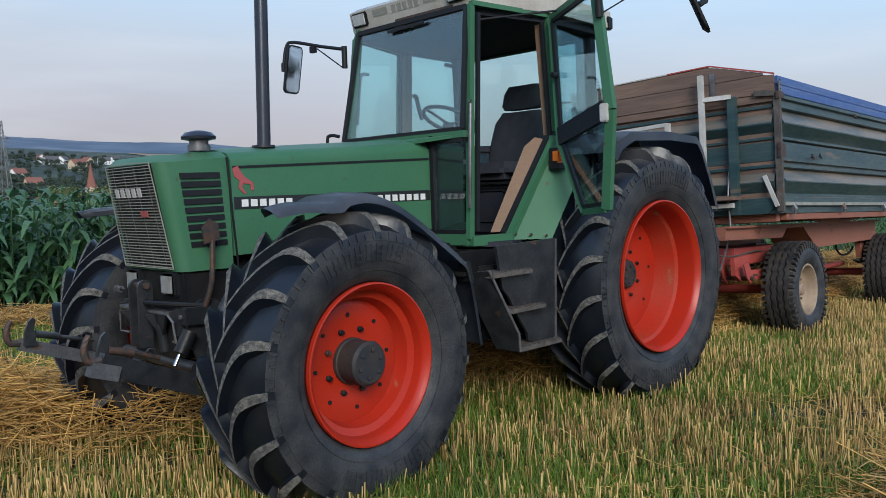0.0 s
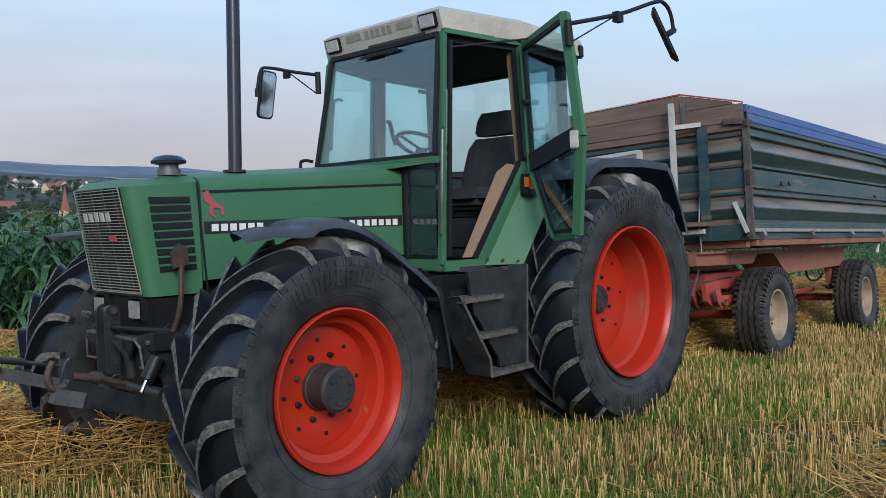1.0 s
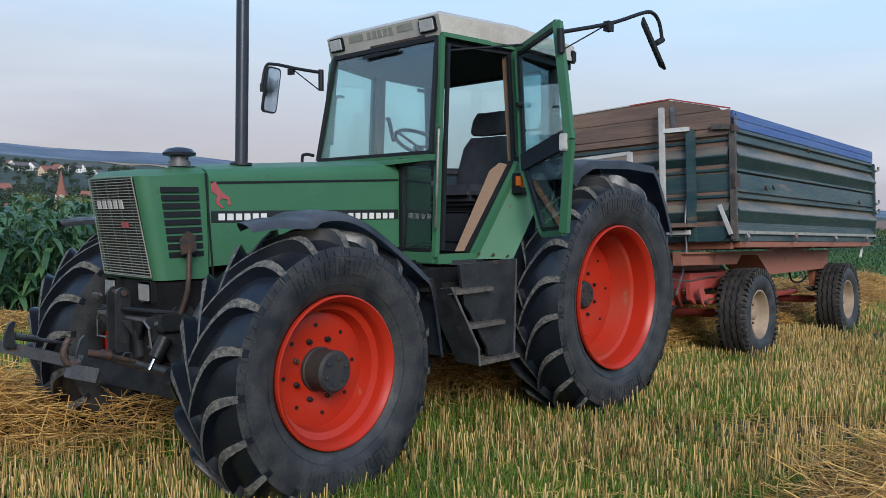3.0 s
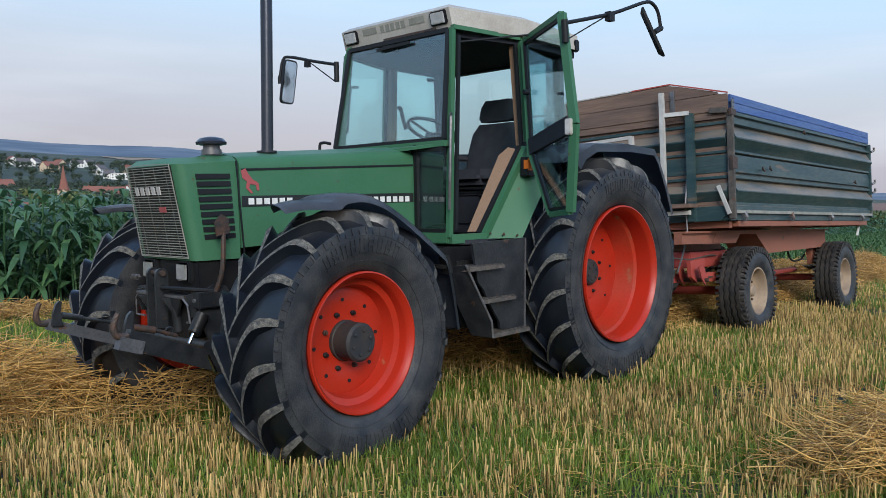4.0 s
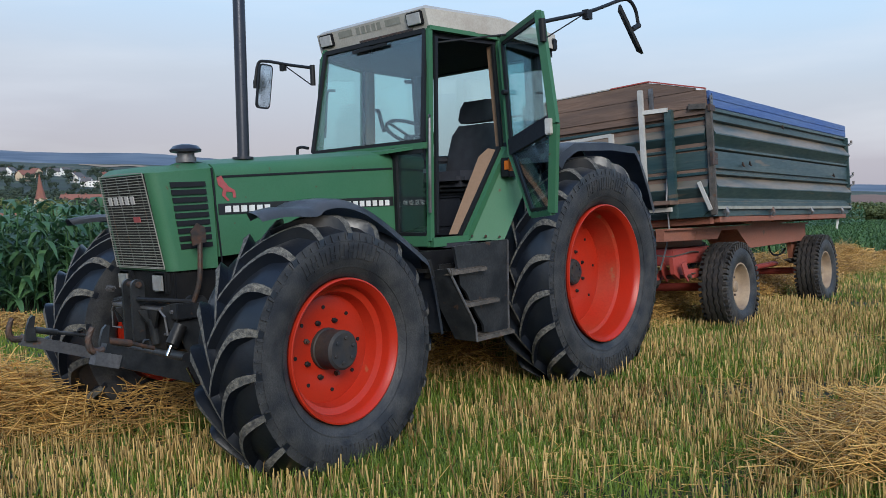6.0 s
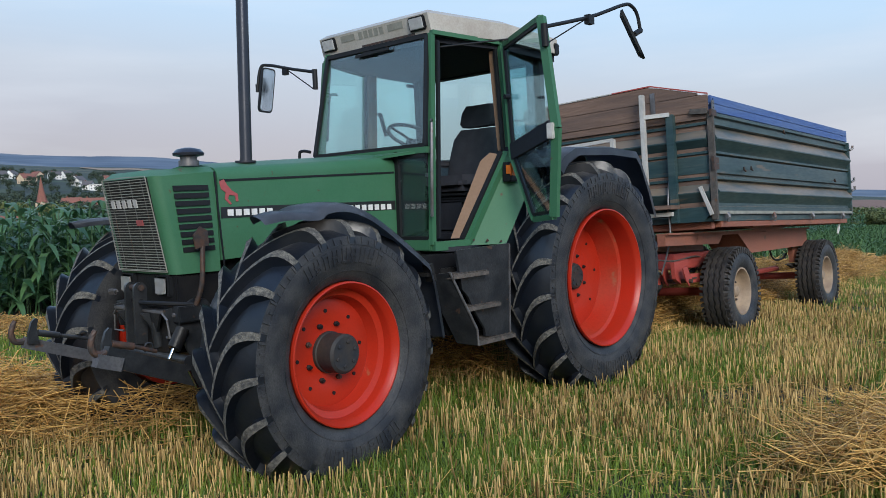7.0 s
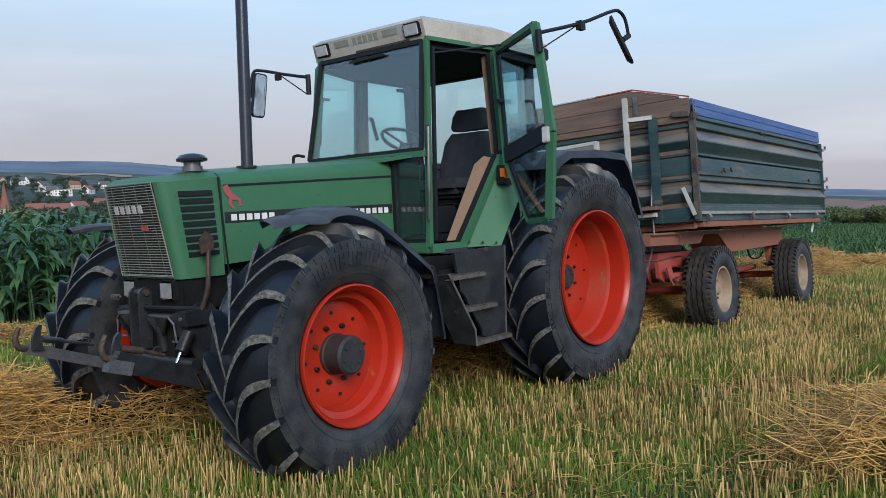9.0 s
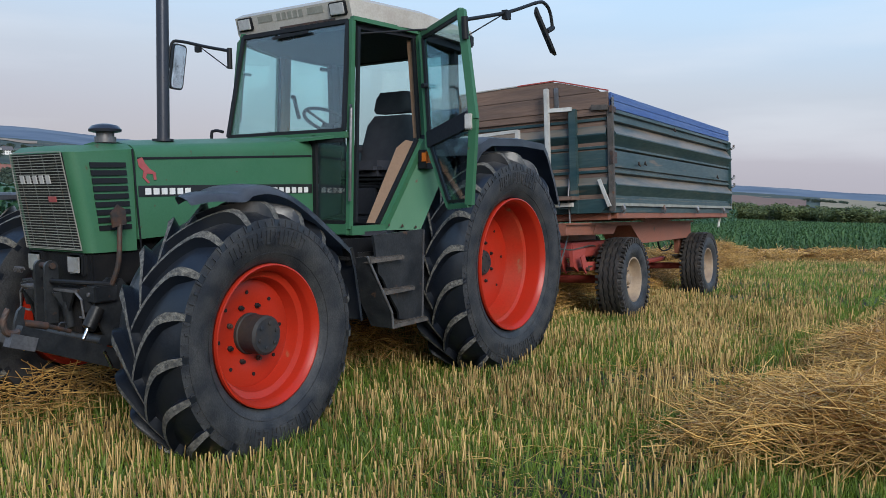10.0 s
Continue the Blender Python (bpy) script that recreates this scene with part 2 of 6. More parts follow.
BLUE = material("blue_board_paint", (0.04, 0.095, 0.28), 0.6, second=(0.09, 0.15, 0.30), amount=0.8, scale=5, fine=40, fine_amount=0.5, bump=0.3, stretch=(0.15, 1, 1.5),
                spots=(0.2, 0.15, 0.11), spot_cut=0.66, spot_scale=7)
WOOD = material("weathered_board", (0.20, 0.125, 0.09), 0.85, second=(0.085, 0.06, 0.052), amount=0.9, scale=7, fine=45, fine_amount=0.6, bump=0.6, stretch=(1, 0.12, 1.6))
ORANGE = material("faded_red_chassis", (0.27, 0.095, 0.058), 0.65, second=(0.22, 0.088, 0.056), amount=0.9, scale=4, fine=50, fine_amount=0.4, bump=0.15,
                  spots=(0.12, 0.07, 0.045), spot_cut=0.64, spot_scale=6, dust=(0.3, 0.22, 0.15), dust_amount=0.6)
REDDY = material("red_turntable_paint", (0.36, 0.055, 0.04), 0.6, second=(0.35, 0.06, 0.05), amount=0.8, scale=6, bump=0.15)
CREAM = material("cream_rim_paint", (0.34, 0.25, 0.165), 0.65, second=(0.20, 0.14, 0.10), amount=0.8, scale=6, fine=60, bump=0.15)
STALK = leaf_material("stubble_straw", (0.15, 0.085, 0.02), (0.90, 0.62, 0.25), 0.2, 0.6)
STRAWM = leaf_material("loose_straw", (0.20, 0.078, 0.011), (1.0, 0.63, 0.20), 0.2, 0.45)
WEED = leaf_material("green_weeds", (0.055, 0.11, 0.011), (0.27, 0.36, 0.05), 0.4)
CORN = leaf_material("corn_leaves", (0.022, 0.068, 0.028), (0.105, 0.21, 0.085), 0.3, 0.38)


# ---- mesh helpers ----
def part(name, bm, mat, parent=None, label="", angle=40, bevel=0.0):
    if bevel:
        bmesh.ops.bevel(bm, geom=[e for e in bm.edges if len(e.link_faces) == 2 and e.calc_face_angle(0) > 0.6], offset=bevel, segments=2, affect="EDGES", clamp_overlap=True)
    bmesh.ops.recalc_face_normals(bm, faces=bm.faces)
    me = bpy.data.meshes.new(name)
    bm.to_mesh(me)
    bm.free()
    for m in (mat if isinstance(mat, (list, tuple)) else [mat]):
        me.materials.append(m)
    me.shade_smooth()
    me.set_sharp_from_angle(angle=radians(angle))
    ob = new(name, me)
    ob.parent = parent
    if label:
        ob["label"] = label
    return ob


def box(bm, x0, x1, y0, y1, z0, z1, m=None):
    r = bmesh.ops.create_cube(bm, size=1, matrix=Matrix.LocRotScale(((x0 + x1) / 2, (y0 + y1) / 2, (z0 + z1) / 2), None, (abs(x1 - x0), abs(y1 - y0), abs(z1 - z0))))
    if m is not None:
        bmesh.ops.transform(bm, matrix=m, verts=r["verts"])
    return bm


def B():
    return bmesh.new()


def slab(bm, pts, off):
    """A plate: the polygon pts, and the same polygon moved by off."""
    a = [bm.verts.new(p) for p in pts]
    b = [bm.verts.new(Vector(p) + Vector(off)) for p in pts]
    bm.faces.new(a)
    bm.faces.new(b[::-1])
    n = len(a)
    for i in range(n):
        bm.faces.new((a[i], a[(i + 1) % n], b[(i + 1) % n], b[i]))
    return bm


def prism(bm, xz, y0, y1):
    return slab(bm, [(x, y0, z) for x, z in xz], (0, y1 - y0, 0))


def lathe(bm, prof, c, n=48, s=1, closed=False, mat_of=None):
    """Turn the profile of (radius, outward) round the y axis through c; s=-1 faces -y, s=1 faces +y."""
    rings = []
    for r, o in prof:
        rings.append([bm.verts.new((c[0] + r * math.cos(2 * math.pi * i / n), c[1] + s * o, c[2] + r * math.sin(2 * math.pi * i / n))) for i in range(n)])
    k = len(rings)
    for j in range(k if closed else k - 1):
        for i in range(n):
            f = bm.faces.new((rings[j][i], rings[j][(i + 1) % n], rings[(j + 1) % k][(i + 1) % n], rings[(j + 1) % k][i]))
            if mat_of:
                f.material_index = mat_of(j)
    if not closed:
        bm.faces.new(rings[0])
        bm.faces.new(rings[-1])
    return bm


def tube(bm, pts, r, n=10):
    """A round bar along the points; r may be one radius or one for each point."""
    pts = [Vector(p) for p in pts]
    rings = []
    up = Vector((0.31, 0.17, 0.93)).normalized()
    for i, p in enumerate(pts):
        d = (pts[min(i + 1, len(pts) - 1)] - pts[max(i - 1, 0)]).normalized()
        a = d.cross(up)
        a = (a if a.length > 0.05 else d.cross(Vector((1, 0, 0)))).normalized()
        b = d.cross(a)
        rr = r[i] if isinstance(r, (list, tuple)) else r
        rings.append([bm.verts.new(p + rr * (a * math.cos(2 * math.pi * k / n) + b * math.sin(2 * math.pi * k / n))) for k in range(n)])
    for j in range(len(rings) - 1):
        for k in range(n):
            bm.faces.new((rings[j][k], rings[j][(k + 1) % n], rings[j + 1][(k + 1) % n], rings[j + 1][k]))
    bm.faces.new(rings[0])
    bm.faces.new(rings[-1])
    return bm


def bar(bm, a, b, w, h, up=(0, 0, 1)):
    """A straight bar of rectangular section, w across and h along up, from a to b."""
    a, b = Vector(a), Vector(b)
    d = (b - a).normalized()
    s = d.cross(Vector(up)).normalized() * (w / 2)
    u = s.cross(d).normalized() * (h / 2)
    return slab(bm, [a - s - u, a + s - u, a + s + u, a - s + u], b - a)


def curve_pts(pts, n=6):
    """A smooth line through the points."""
    pts = [Vector(p) for p in pts]
    out = []
    for i in range(len(pts) - 1):
        p0, p1, p2, p3 = pts[max(i - 1, 0)], pts[i], pts[i + 1], pts[min(i + 2, len(pts) - 1)]
        for k in range(n):
            t = k / n
            out.append(0.5 * ((2 * p1) + (p2 - p0) * t + (2 * p0 - 5 * p1 + 4 * p2 - p3) * t * t + (3 * p1 - p0 - 3 * p2 + p3) * t ** 3))
    return out + [pts[-1]]


def thing(name, label, category, m=None, group=""):
    e = new(name)
    e.empty_display_size = 0.2
    if m is not None:
        e.matrix_basis = m
    return tagged(e, label, category, group)


def scatter(name, verts, faces, mats, mat, label, category, kind="stuff", mi=None, smooth=True):
    """Many copies of one small shape, joined: mats is an array of n 3x4 transforms."""
    v = np.asarray(verts, float)
    n, k = len(mats), len(v)
    co = np.einsum("nij,kj->nki", mats[:, :, :3], v) + mats[:, None, :, 3]
    f = np.asarray(faces)
    fa = (f[None] + (np.arange(n) * k)[:, None, None]).reshape(-1, f.shape[1])
    me = bpy.data.meshes.new(name)
    me.vertices.add(n * k)
    me.vertices.foreach_set("co", co.astype(np.float32).ravel())
    w = f.shape[1]
    me.loops.add(fa.size)
    me.loops.foreach_set("vertex_index", fa.astype(np.int32).ravel())
    me.polygons.add(len(fa))
    me.polygons.foreach_set("loop_start", np.arange(0, fa.size, w, dtype=np.int32))
    me.update(calc_edges=True)
    me.materials.append(mat)
    if smooth:
        me.shade_smooth()
    return tagged(new(name, me), label, category, kind=kind)


def turns(n, rng, pos, tilt=0.0, spin=None, sx=1.0, sz=1.0, lean=None):
    """n transforms: turned about z, tilted by up to tilt radians, scaled across and along."""
    a = rng.uniform(0, 2 * np.pi, n) if spin is None else spin
    b = np.abs(rng.normal(0, tilt, n)) if lean is None else lean
    h = rng.uniform(0, 2 * np.pi, n)
    ca, sa = np.cos(a), np.sin(a)
    z0 = np.zeros(n)
    rz = np.stack([np.stack([ca, -sa, z0], 1), np.stack([sa, ca, z0], 1), np.stack([z0, z0, z0 + 1], 1)], 1)
    k = np.stack([-np.sin(h), np.cos(h), z0], 1)
    cb, sb = np.cos(b)[:, None, None], np.sin(b)[:, None, None]
    kx = np.zeros((n, 3, 3))
    kx[:, 0, 2], kx[:, 1, 2], kx[:, 2, 0], kx[:, 2, 1] = k[:, 1], -k[:, 0], -k[:, 1], k[:, 0]
    rt = np.eye(3)[None] + sb * kx + (1 - cb) * np.einsum("nij,njk->nik", kx, kx)
    r = np.einsum("nij,njk->nik", rt, rz)
    sc = np.stack([np.broadcast_to(sx, n), np.broadcast_to(sx, n), np.broadcast_to(sz, n)], 1)
    out = np.zeros((n, 3, 4))
    out[:, :, :3] = r * sc[:, None, :]
    out[:, :, 3] = pos
    return out


# ---- tractor ----
tractor = thing("tractor", "green farm tractor with red rims and an open cab door", "tractor")


def drive_wheel(c, s, spec, name):
    """A lugged wheel. c: the middle of the tyre; s: which way its outside faces along y."""
    R, rb, hw, lipr, lipo, disco, dr, hubr, hubo, n, lug = spec
    hub_at = (c[0], c[1], c[2])
    wheel = new(name)
    wheel.parent = tractor
    # carcass
    prof = [(rb, hw * 0.78), (rb + 0.03, hw * 0.9), (rb + (R - rb) * 0.32, hw), (rb + (R - rb) * 0.52, hw * 1.02), (rb + (R - rb) * 0.72, hw * 0.97), (R - lug - 0.035, hw * 0.86),
            (R - lug - 0.008, hw * 0.62), (R - lug, 0.0)]
    full = prof + [(r, -o) for r, o in prof[-2::-1]]
    bm = lathe(B(), full, c, 72, s, closed=True, mat_of=lambda j: 1 if (j < 4 or j > len(full) - 6) else 0)
    # raised marks and ribs moulded on the sidewall
    pr_r, pr_o = [p[0] for p in prof[::1]], [p[1] for p in prof]
    def raised(r0, r1, da, a, up=0.006):
        quad = []
        for r, g in ((r0, -da), (r1, -da), (r1, da), (r0, da)):
            for lift in (-0.006, up):
                o = float(np.interp(r, pr_r, pr_o)) + lift
                ang = a + g / r
                quad.append(bm.verts.new((c[0] + r * math.cos(ang), c[1] + s * o, c[2] + r * math.sin(ang))))
        for ix in ((1, 3, 5, 7), (0, 1, 3, 2), (2, 3, 5, 4), (4, 5, 7, 6), (6, 7, 1, 0)):
            bm.faces.new([quad[i] for i in ix]).material_index = 1
    dR = R - rb
    for k in range(n * 4):
        raised(rb + dR * 0.60, rb + dR * (0.71 if k % 2 else 0.67), 0.005, 2 * math.pi * k / (n * 4))
    for base in (1.15, 4.3):
        for k in range(9):
            a = base + 0.125 * k * 0.7 / R
            for off in (-0.022, 0.018):
                raised(rb + dR * 0.30, rb + dR * 0.54, 0.0035, a + off / R)
            raised(rb + dR * (0.30 if k % 3 else 0.5), rb + dR * (0.34 if k % 3 else 0.54), 0.022, a)
            if k % 2:
                raised(rb + dR * 0.40, rb + dR * 0.44, 0.022, a)
    for r0 in (0.16, 0.58):
        for k in range(72):
            raised(rb + dR * r0, rb + dR * (r0 + 0.015), math.pi * (rb + dR * r0) * 1.03 / 72, 2 * math.pi * k / 72, 0.0035)
    # lugs: curved bars from the middle to the shoulder, left and right in turn
    for k in range(n * 2):
        side = 1 if k % 2 else -1
        a0 = 2 * math.pi * k / (n * 2)
        sect = []
        for q in range(11):
            t = q / 10
            o = side * (-0.02 + (hw * 1.0 + 0.02) * t)
            ang = a0 + (0.47 * (1 - (1 - t) ** 1.9)) / (R / 0.70)
            top = R - 0.002 - 0.02 * max(0, t - 0.5) ** 2 * 4 - 0.075 * max(0, (t - 0.68) / 0.32) ** 2
            low = R - lug - 0.012 - (0.1 * max(0, (t - 0.6) / 0.4) ** 2)
            wd = (0.0165 + 0.010 * t) * (1 - 0.25 * max(0, (t - 0.8) / 0.2))
            ring = []
            for rr, w in ((low, wd * 1.45), (top, wd), (top, -wd), (low, -wd * 1.45)):
                aa = ang + w / R
                ring.append(bm.verts.new((c[0] - rr * math.cos(aa), c[1] + s * o, c[2] + rr * math.sin(aa))))
            sect.append(ring)
        for q in range(10):
            for i in range(3):
                f = bm.faces.new((sect[q][i], sect[q][i + 1], sect[q + 1][i + 1], sect[q + 1][i]))
                f.material_index = 2 if i == 1 else 0
        bm.faces.new(sect[0])
        bm.faces.new(sect[-1])
    part("tyre", bm, [RUBBER, SIDEWALL, WORN], wheel, "black lugged tractor tyre with dusty worn lugs", 35)
    # rim with rounded lip, stepped barrel and dished disc
    lp = [(lipr - 0.028, lipo - 0.03), (lipr - 0.012, lipo - 0.012), (lipr - 0.004, lipo), (lipr + 0.004, lipo - 0.002), (lipr + 0.006, lipo - 0.02), (lipr - 0.01, lipo - 0.05),
          (lipr - 0.01, -lipo), (lipr - 0.05, -lipo), (lipr - 0.06, disco - 0.05), (0.05, disco - 0.05), (0.05, disco), (dr * 0.55, disco), (dr * 0.62, disco + 0.004), (dr * 0.94, disco + 0.012), (dr, disco + 0.006),
          (lipr - 0.07, disco + 0.03 + (lipo - disco) * 0.25), (lipr - 0.058, disco + (lipo - disco) * 0.45), (lipr - 0.036, disco + (lipo - disco) * 0.5), (lipr - 0.032, lipo - 0.045)]
    part("rim", lathe(B(), lp, c, 72, s, closed=True, mat_of=lambda j: 1 if hubo < 0 and j in (14, 15, 16) else 0), [RED, REDDUST], wheel, "red painted steel rim with dust in its barrel", 32)
    hb = [(0.02, disco - 0.02), (hubr * 1.06, disco - 0.02), (hubr * 1.06, disco + 0.02), (hubr, disco + 0.025), (hubr, hubo - 0.012), (hubr - 0.014, hubo), (0.02, hubo)]
    hub = part("hub", lathe(B(), hb, c, 36, s), HUBM, wheel, "dark steel wheel hub")
    for k in range(6):
        a = 2 * math.pi * (k + 0.3) / 6
        q = (c[0] + hubr * 0.62 * math.cos(a), c[1], c[2] + hubr * 0.62 * math.sin(a))
        part("bolt", lathe(B(), [(0.011, hubo - 0.003), (0.011, hubo + 0.006), (0.007, hubo + 0.008)], q, 6, s), HUBM, hub)
    for k in range(8):
        a = 2 * math.pi * (k + 0.5) / 8
        pr = hubr * (1.48 if hubo > 0 else 1.72)
        q = (c[0] + pr * math.cos(a), c[1], c[2] + pr * math.sin(a))
        part("wheel_nut", lathe(B(), [(0.015, disco), (0.015, disco + 0.014), (0.010, disco + 0.017), (0.010, disco + 0.026)], q, 6, s), BLACK if hubo < 0 or k % 3 else RUST, wheel)
    if hubo < 0:
        part("ring_plate", lathe(B(), [(hubr * 1.1, disco), (hubr * 1.1, disco + 0.008), (hubr * 2.15, disco + 0.008), (hubr * 2.2, disco)], c, 40, s, closed=True), RED, wheel)
    for k in range(8):
        a = 2 * math.pi * (k + 0.1) / 8
        pr = dr * 0.78
        q = (c[0] + pr * math.cos(a), c[1], c[2] + pr * math.sin(a))
        part("rim_hole", lathe(B(), [(0.0105, disco + 0.004), (0.0105, disco + 0.0135)], q, 10, s), TRIM, wheel)
    return wheel


XF, ZF, XR, ZR = -2.6, 0.66, -0.05, 0.835
FRONT = (0.712, 0.386, 0.230, 0.377, 0.205, 0.035, 0.288, 0.105, 0.175, 19, 0.05)
REAR = (0.875, 0.512, 0.235, 0.506, 0.22, -0.10, 0.40, 0.095, -0.05, 21, 0.055)
for s in (-1, 1):
    fw = drive_wheel((XF, s * 0.90, ZF), s, FRONT, "front_wheel")
    # the front wheels are steered a few degrees
    fw.matrix_basis = Matrix.Translation((XF + 0.012, s * 0.90, ZF)) @ Matrix.Rotation(radians(3.3), 4, "Z") @ Matrix.Translation((-XF, -s * 0.90, -ZF))
    rw = drive_wheel((XR, s * 0.87, ZR), s, REAR, "rear_wheel")
    rw.matrix_basis = Matrix.Translation((XR, s * 0.87, ZR)) @ Matrix.Rotation(radians(1.5), 4, "Z") @ Matrix.Translation((-XR, -s * 0.87, -ZR))
    # dark drum, added to hide inner rim red that would lie in shade
    part("final_drive", tube(B(), [(XF, s * 0.52, ZF), (XF, s * 0.70, ZF), (XF, s * 0.80, ZF)], [0.15, 0.31, 0.31], 28), BLACK, tractor, "black hub drum added to cover the inner red rim")

# axles, gearbox, engine block and belly
bm = tube(B(), [(XF, -0.7, ZF), (XF, 0.7, ZF)], 0.075, 14)
box(bm, XF - 0.14, XF + 0.14, -0.18, 0.18, ZF - 0.14, ZF + 0.12)
for s in (-1, 1):
    tube(bm, [(XF, s * 0.72, ZF - 0.16), (XF, s * 0.66, ZF + 0.17)], 0.06, 12)
part("front_axle", bm, BLACK, tractor, bevel=0.01)
bm = tube(B(), [(XR, -0.74, ZR), (XR, 0.74, ZR)], 0.13, 18)
part("rear_axle", bm, BLACK, tractor)
bm = prism(B(), [(-3.1, 0.72), (-2.9, 0.6), (-1.7, 0.56), (-1.2, 0.46), (0.3, 0.46), (0.35, 1.1), (-1.3, 1.16), (-1.5, 1.25), (-3.05, 1.18)], -0.24, 0.24)
part("gearbox", bm, BLACK, tractor, "dark engine and gearbox casing", bevel=0.02)

# bonnet: grille section, side panels, top
def hood_top(x):
    return 1.655 + (x + 3.2) * 0.058

def hood_shell(x0, x1, zb0, zb1, n=10):
    """A crowned cover with rounded upper edges between two cross sections."""
    bm = B()
    rings = []
    for x, zb in ((x0, zb0), (x1, zb1)):
        zt, hw, r = hood_top(x) + 0.035, 0.325, 0.07
        pts = [(-hw, zb)] + [(-hw + r - r * math.cos(a), zt - 0.03 - r + r * math.sin(a)) for a in np.linspace(0, math.pi / 2, 7)]
        pts += [(y, zt - 0.03 * (y / 0.25) ** 2) for y in (-0.16, -0.06)]
        pts += [(-y, z) for y, z in pts[::-1]]
        rings.append([bm.verts.new((x, y, z)) for y, z in pts])
    m = len(rings[0])
    for i in range(m):
        bm.faces.new((rings[0][i], rings[0][(i + 1) % m], rings[1][(i + 1) % m], rings[1][i]))
    bm.faces.new(rings[0])
    bm.faces.new(rings[1])
    return bm


hood = part("bonnet", hood_shell(-2.825, -1.46, 1.16, 1.22), GREEN, tractor, "green steel bonnet", bevel=0.004)
nose = B()
# the nose: leaning front face, cut back towards the sides
zt = 1.69
front_prof = [(-0.325, -2.835), (-0.325, -3.095), (-0.321, -3.118), (-0.308, -3.138), (-0.285, -3.15), (0.285, -3.15), (0.308, -3.138), (0.321, -3.118), (0.325, -3.095), (0.325, -2.835)]
lo = [nose.verts.new((x + 0.035 * (x < -3), y, 1.10)) for y, x in front_prof]
up = [nose.verts.new((x - 0.055 * (x < -3), y * (0.96), 1.63 if x < -3 else 1.655)) for y, x in front_prof]
cr = [nose.verts.new((x - 0.02 * (x < -3), y * 0.78, 1.668 if x < -3 else hood_top(x) + 0.012)) for y, x in front_prof]
for a, b in ((lo, up), (up, cr)):
    for i in range(len(front_prof)):
        k = (i + 1) % len(front_prof)
        nose.faces.new((a[i], a[k], b[k], b[i]))
nose.faces.new(lo)
nose.faces.new(cr)
nose_ob = part("nose_cover", nose, GREEN, tractor, "green front cover with vent slots", bevel=0.012)

# grille: frame, backing and horizontal bars on the leaning face
def on_nose(y, z, out=0.0):
    k = (z - 1.10) / 0.53
    return Vector((-3.115 - 0.09 * k - out, y, z))

gr = new("grille")
gr.parent = tractor
bm = slab(B(), [on_nose(-0.25, 1.12, 0.004), on_nose(0.25, 1.12, 0.004), on_nose(0.25, 1.626, 0.004), on_nose(-0.25, 1.626, 0.004)], (0.01, 0, 0))
part("grille_backing", bm, TRIM, gr, "dark grille backing")
def grille_half(z):
    return 0.272 - 0.022 * (z - 1.1) / 0.5
zs = np.linspace(1.122, 1.618, 35)
for z in zs:
    h = grille_half(z)
    bm = bar(B(), on_nose(-h, z, 0.014), on_nose(h, z, 0.014), 0.007, 0.0040)
    part("grille_bar", bm, LIGHTGREY, gr)
for y in np.linspace(-0.2, 0.2, 4):
    bm = bar(B(), on_nose(y, 1.12, 0.0085), on_nose(y * 0.94, 1.62, 0.0085), 0.004, 0.003, (1, 0, 0))
    part("grille_post", bm, STEEL, gr)
for a, b in (((-0.276, 1.115), (-0.254, 1.632)), ((0.276, 1.115), (0.254, 1.632)), ((-0.276, 1.115), (0.276, 1.115)), ((-0.254, 1.63), (0.0, 1.636)), ((0.0, 1.636), (0.254, 1.63))):
    bm = bar(B(), on_nose(*a, 0.014), on_nose(*b, 0.014), 0.0045, 0.0045, (1, 0, 0) if a[0] == b[0] or abs(a[0] - b[0]) < 0.1 else (0, 0, 1))
    part("grille_frame", bm, LIGHTGREY, gr, bevel=0.003)
# plain shapes in place of the maker's lettering
for i, y in enumerate((-0.16, -0.095, -0.03, 0.035, 0.10)):
    bm = slab(B(), [on_nose(-y - 0.019, 1.468, 0.024), on_nose(-y + 0.017, 1.468, 0.024), on_nose(-y + 0.019, 1.512, 0.024), on_nose(-y - 0.017, 1.512, 0.024)], (0.006, 0, 0))
    part("badge", bm, BADGEM, gr, "pale plain badge bar")
bm = slab(B(), [on_nose(-0.14, 1.37, 0.024), on_nose(-0.07, 1.37, 0.024), on_nose(-0.07, 1.40, 0.024), on_nose(-0.14, 1.40, 0.024)], (0.006, 0, 0))
part("red_badge", bm, LOGO, gr, "small red badge")

# vent slots on both sides of the nose
for s in (-1, 1):
    for i in range(9):
        z = 1.578 - i * 0.0418
        x0, x1 = -3.097 + i * 0.0052, -2.886 + i * 0.003
        bm = slab(B(), [(x0, s * 0.3275, z - 0.028), (x1, s * 0.3275, z - 0.024), (x1 - 0.002, s * 0.3275, z + 0.003), (x0 - 0.003, s * 0.3275, z)], (0, -s * 0.005, 0))
        part("vent_slot", bm, TRIM, nose_ob)
    # groove between bonnet top and side, stripe, print
    bm = bar(B(), (-2.815, s * 0.327, 1.604), (-1.47, s * 0.327, 1.652), 0.004, 0.013)
    part("bonnet_groove", bm, TRIM, hood)
    bm = bar(B(), (-2.815, s * 0.327, 1.424), (-1.47, s * 0.327, 1.432), 0.003, 0.062)
    part("stripe", bm, STRIPE, hood, "black printed stripe")
    xs = [-2.755 + i * 0.053 for i in range(6)] + [-1.865 + i * 0.056 for i in range(7)]
    for x in xs:
        bm = box(B(), x - 0.019, x + 0.019, s * 0.3265, s * 0.3305, 1.405 + 0.0, 1.441)
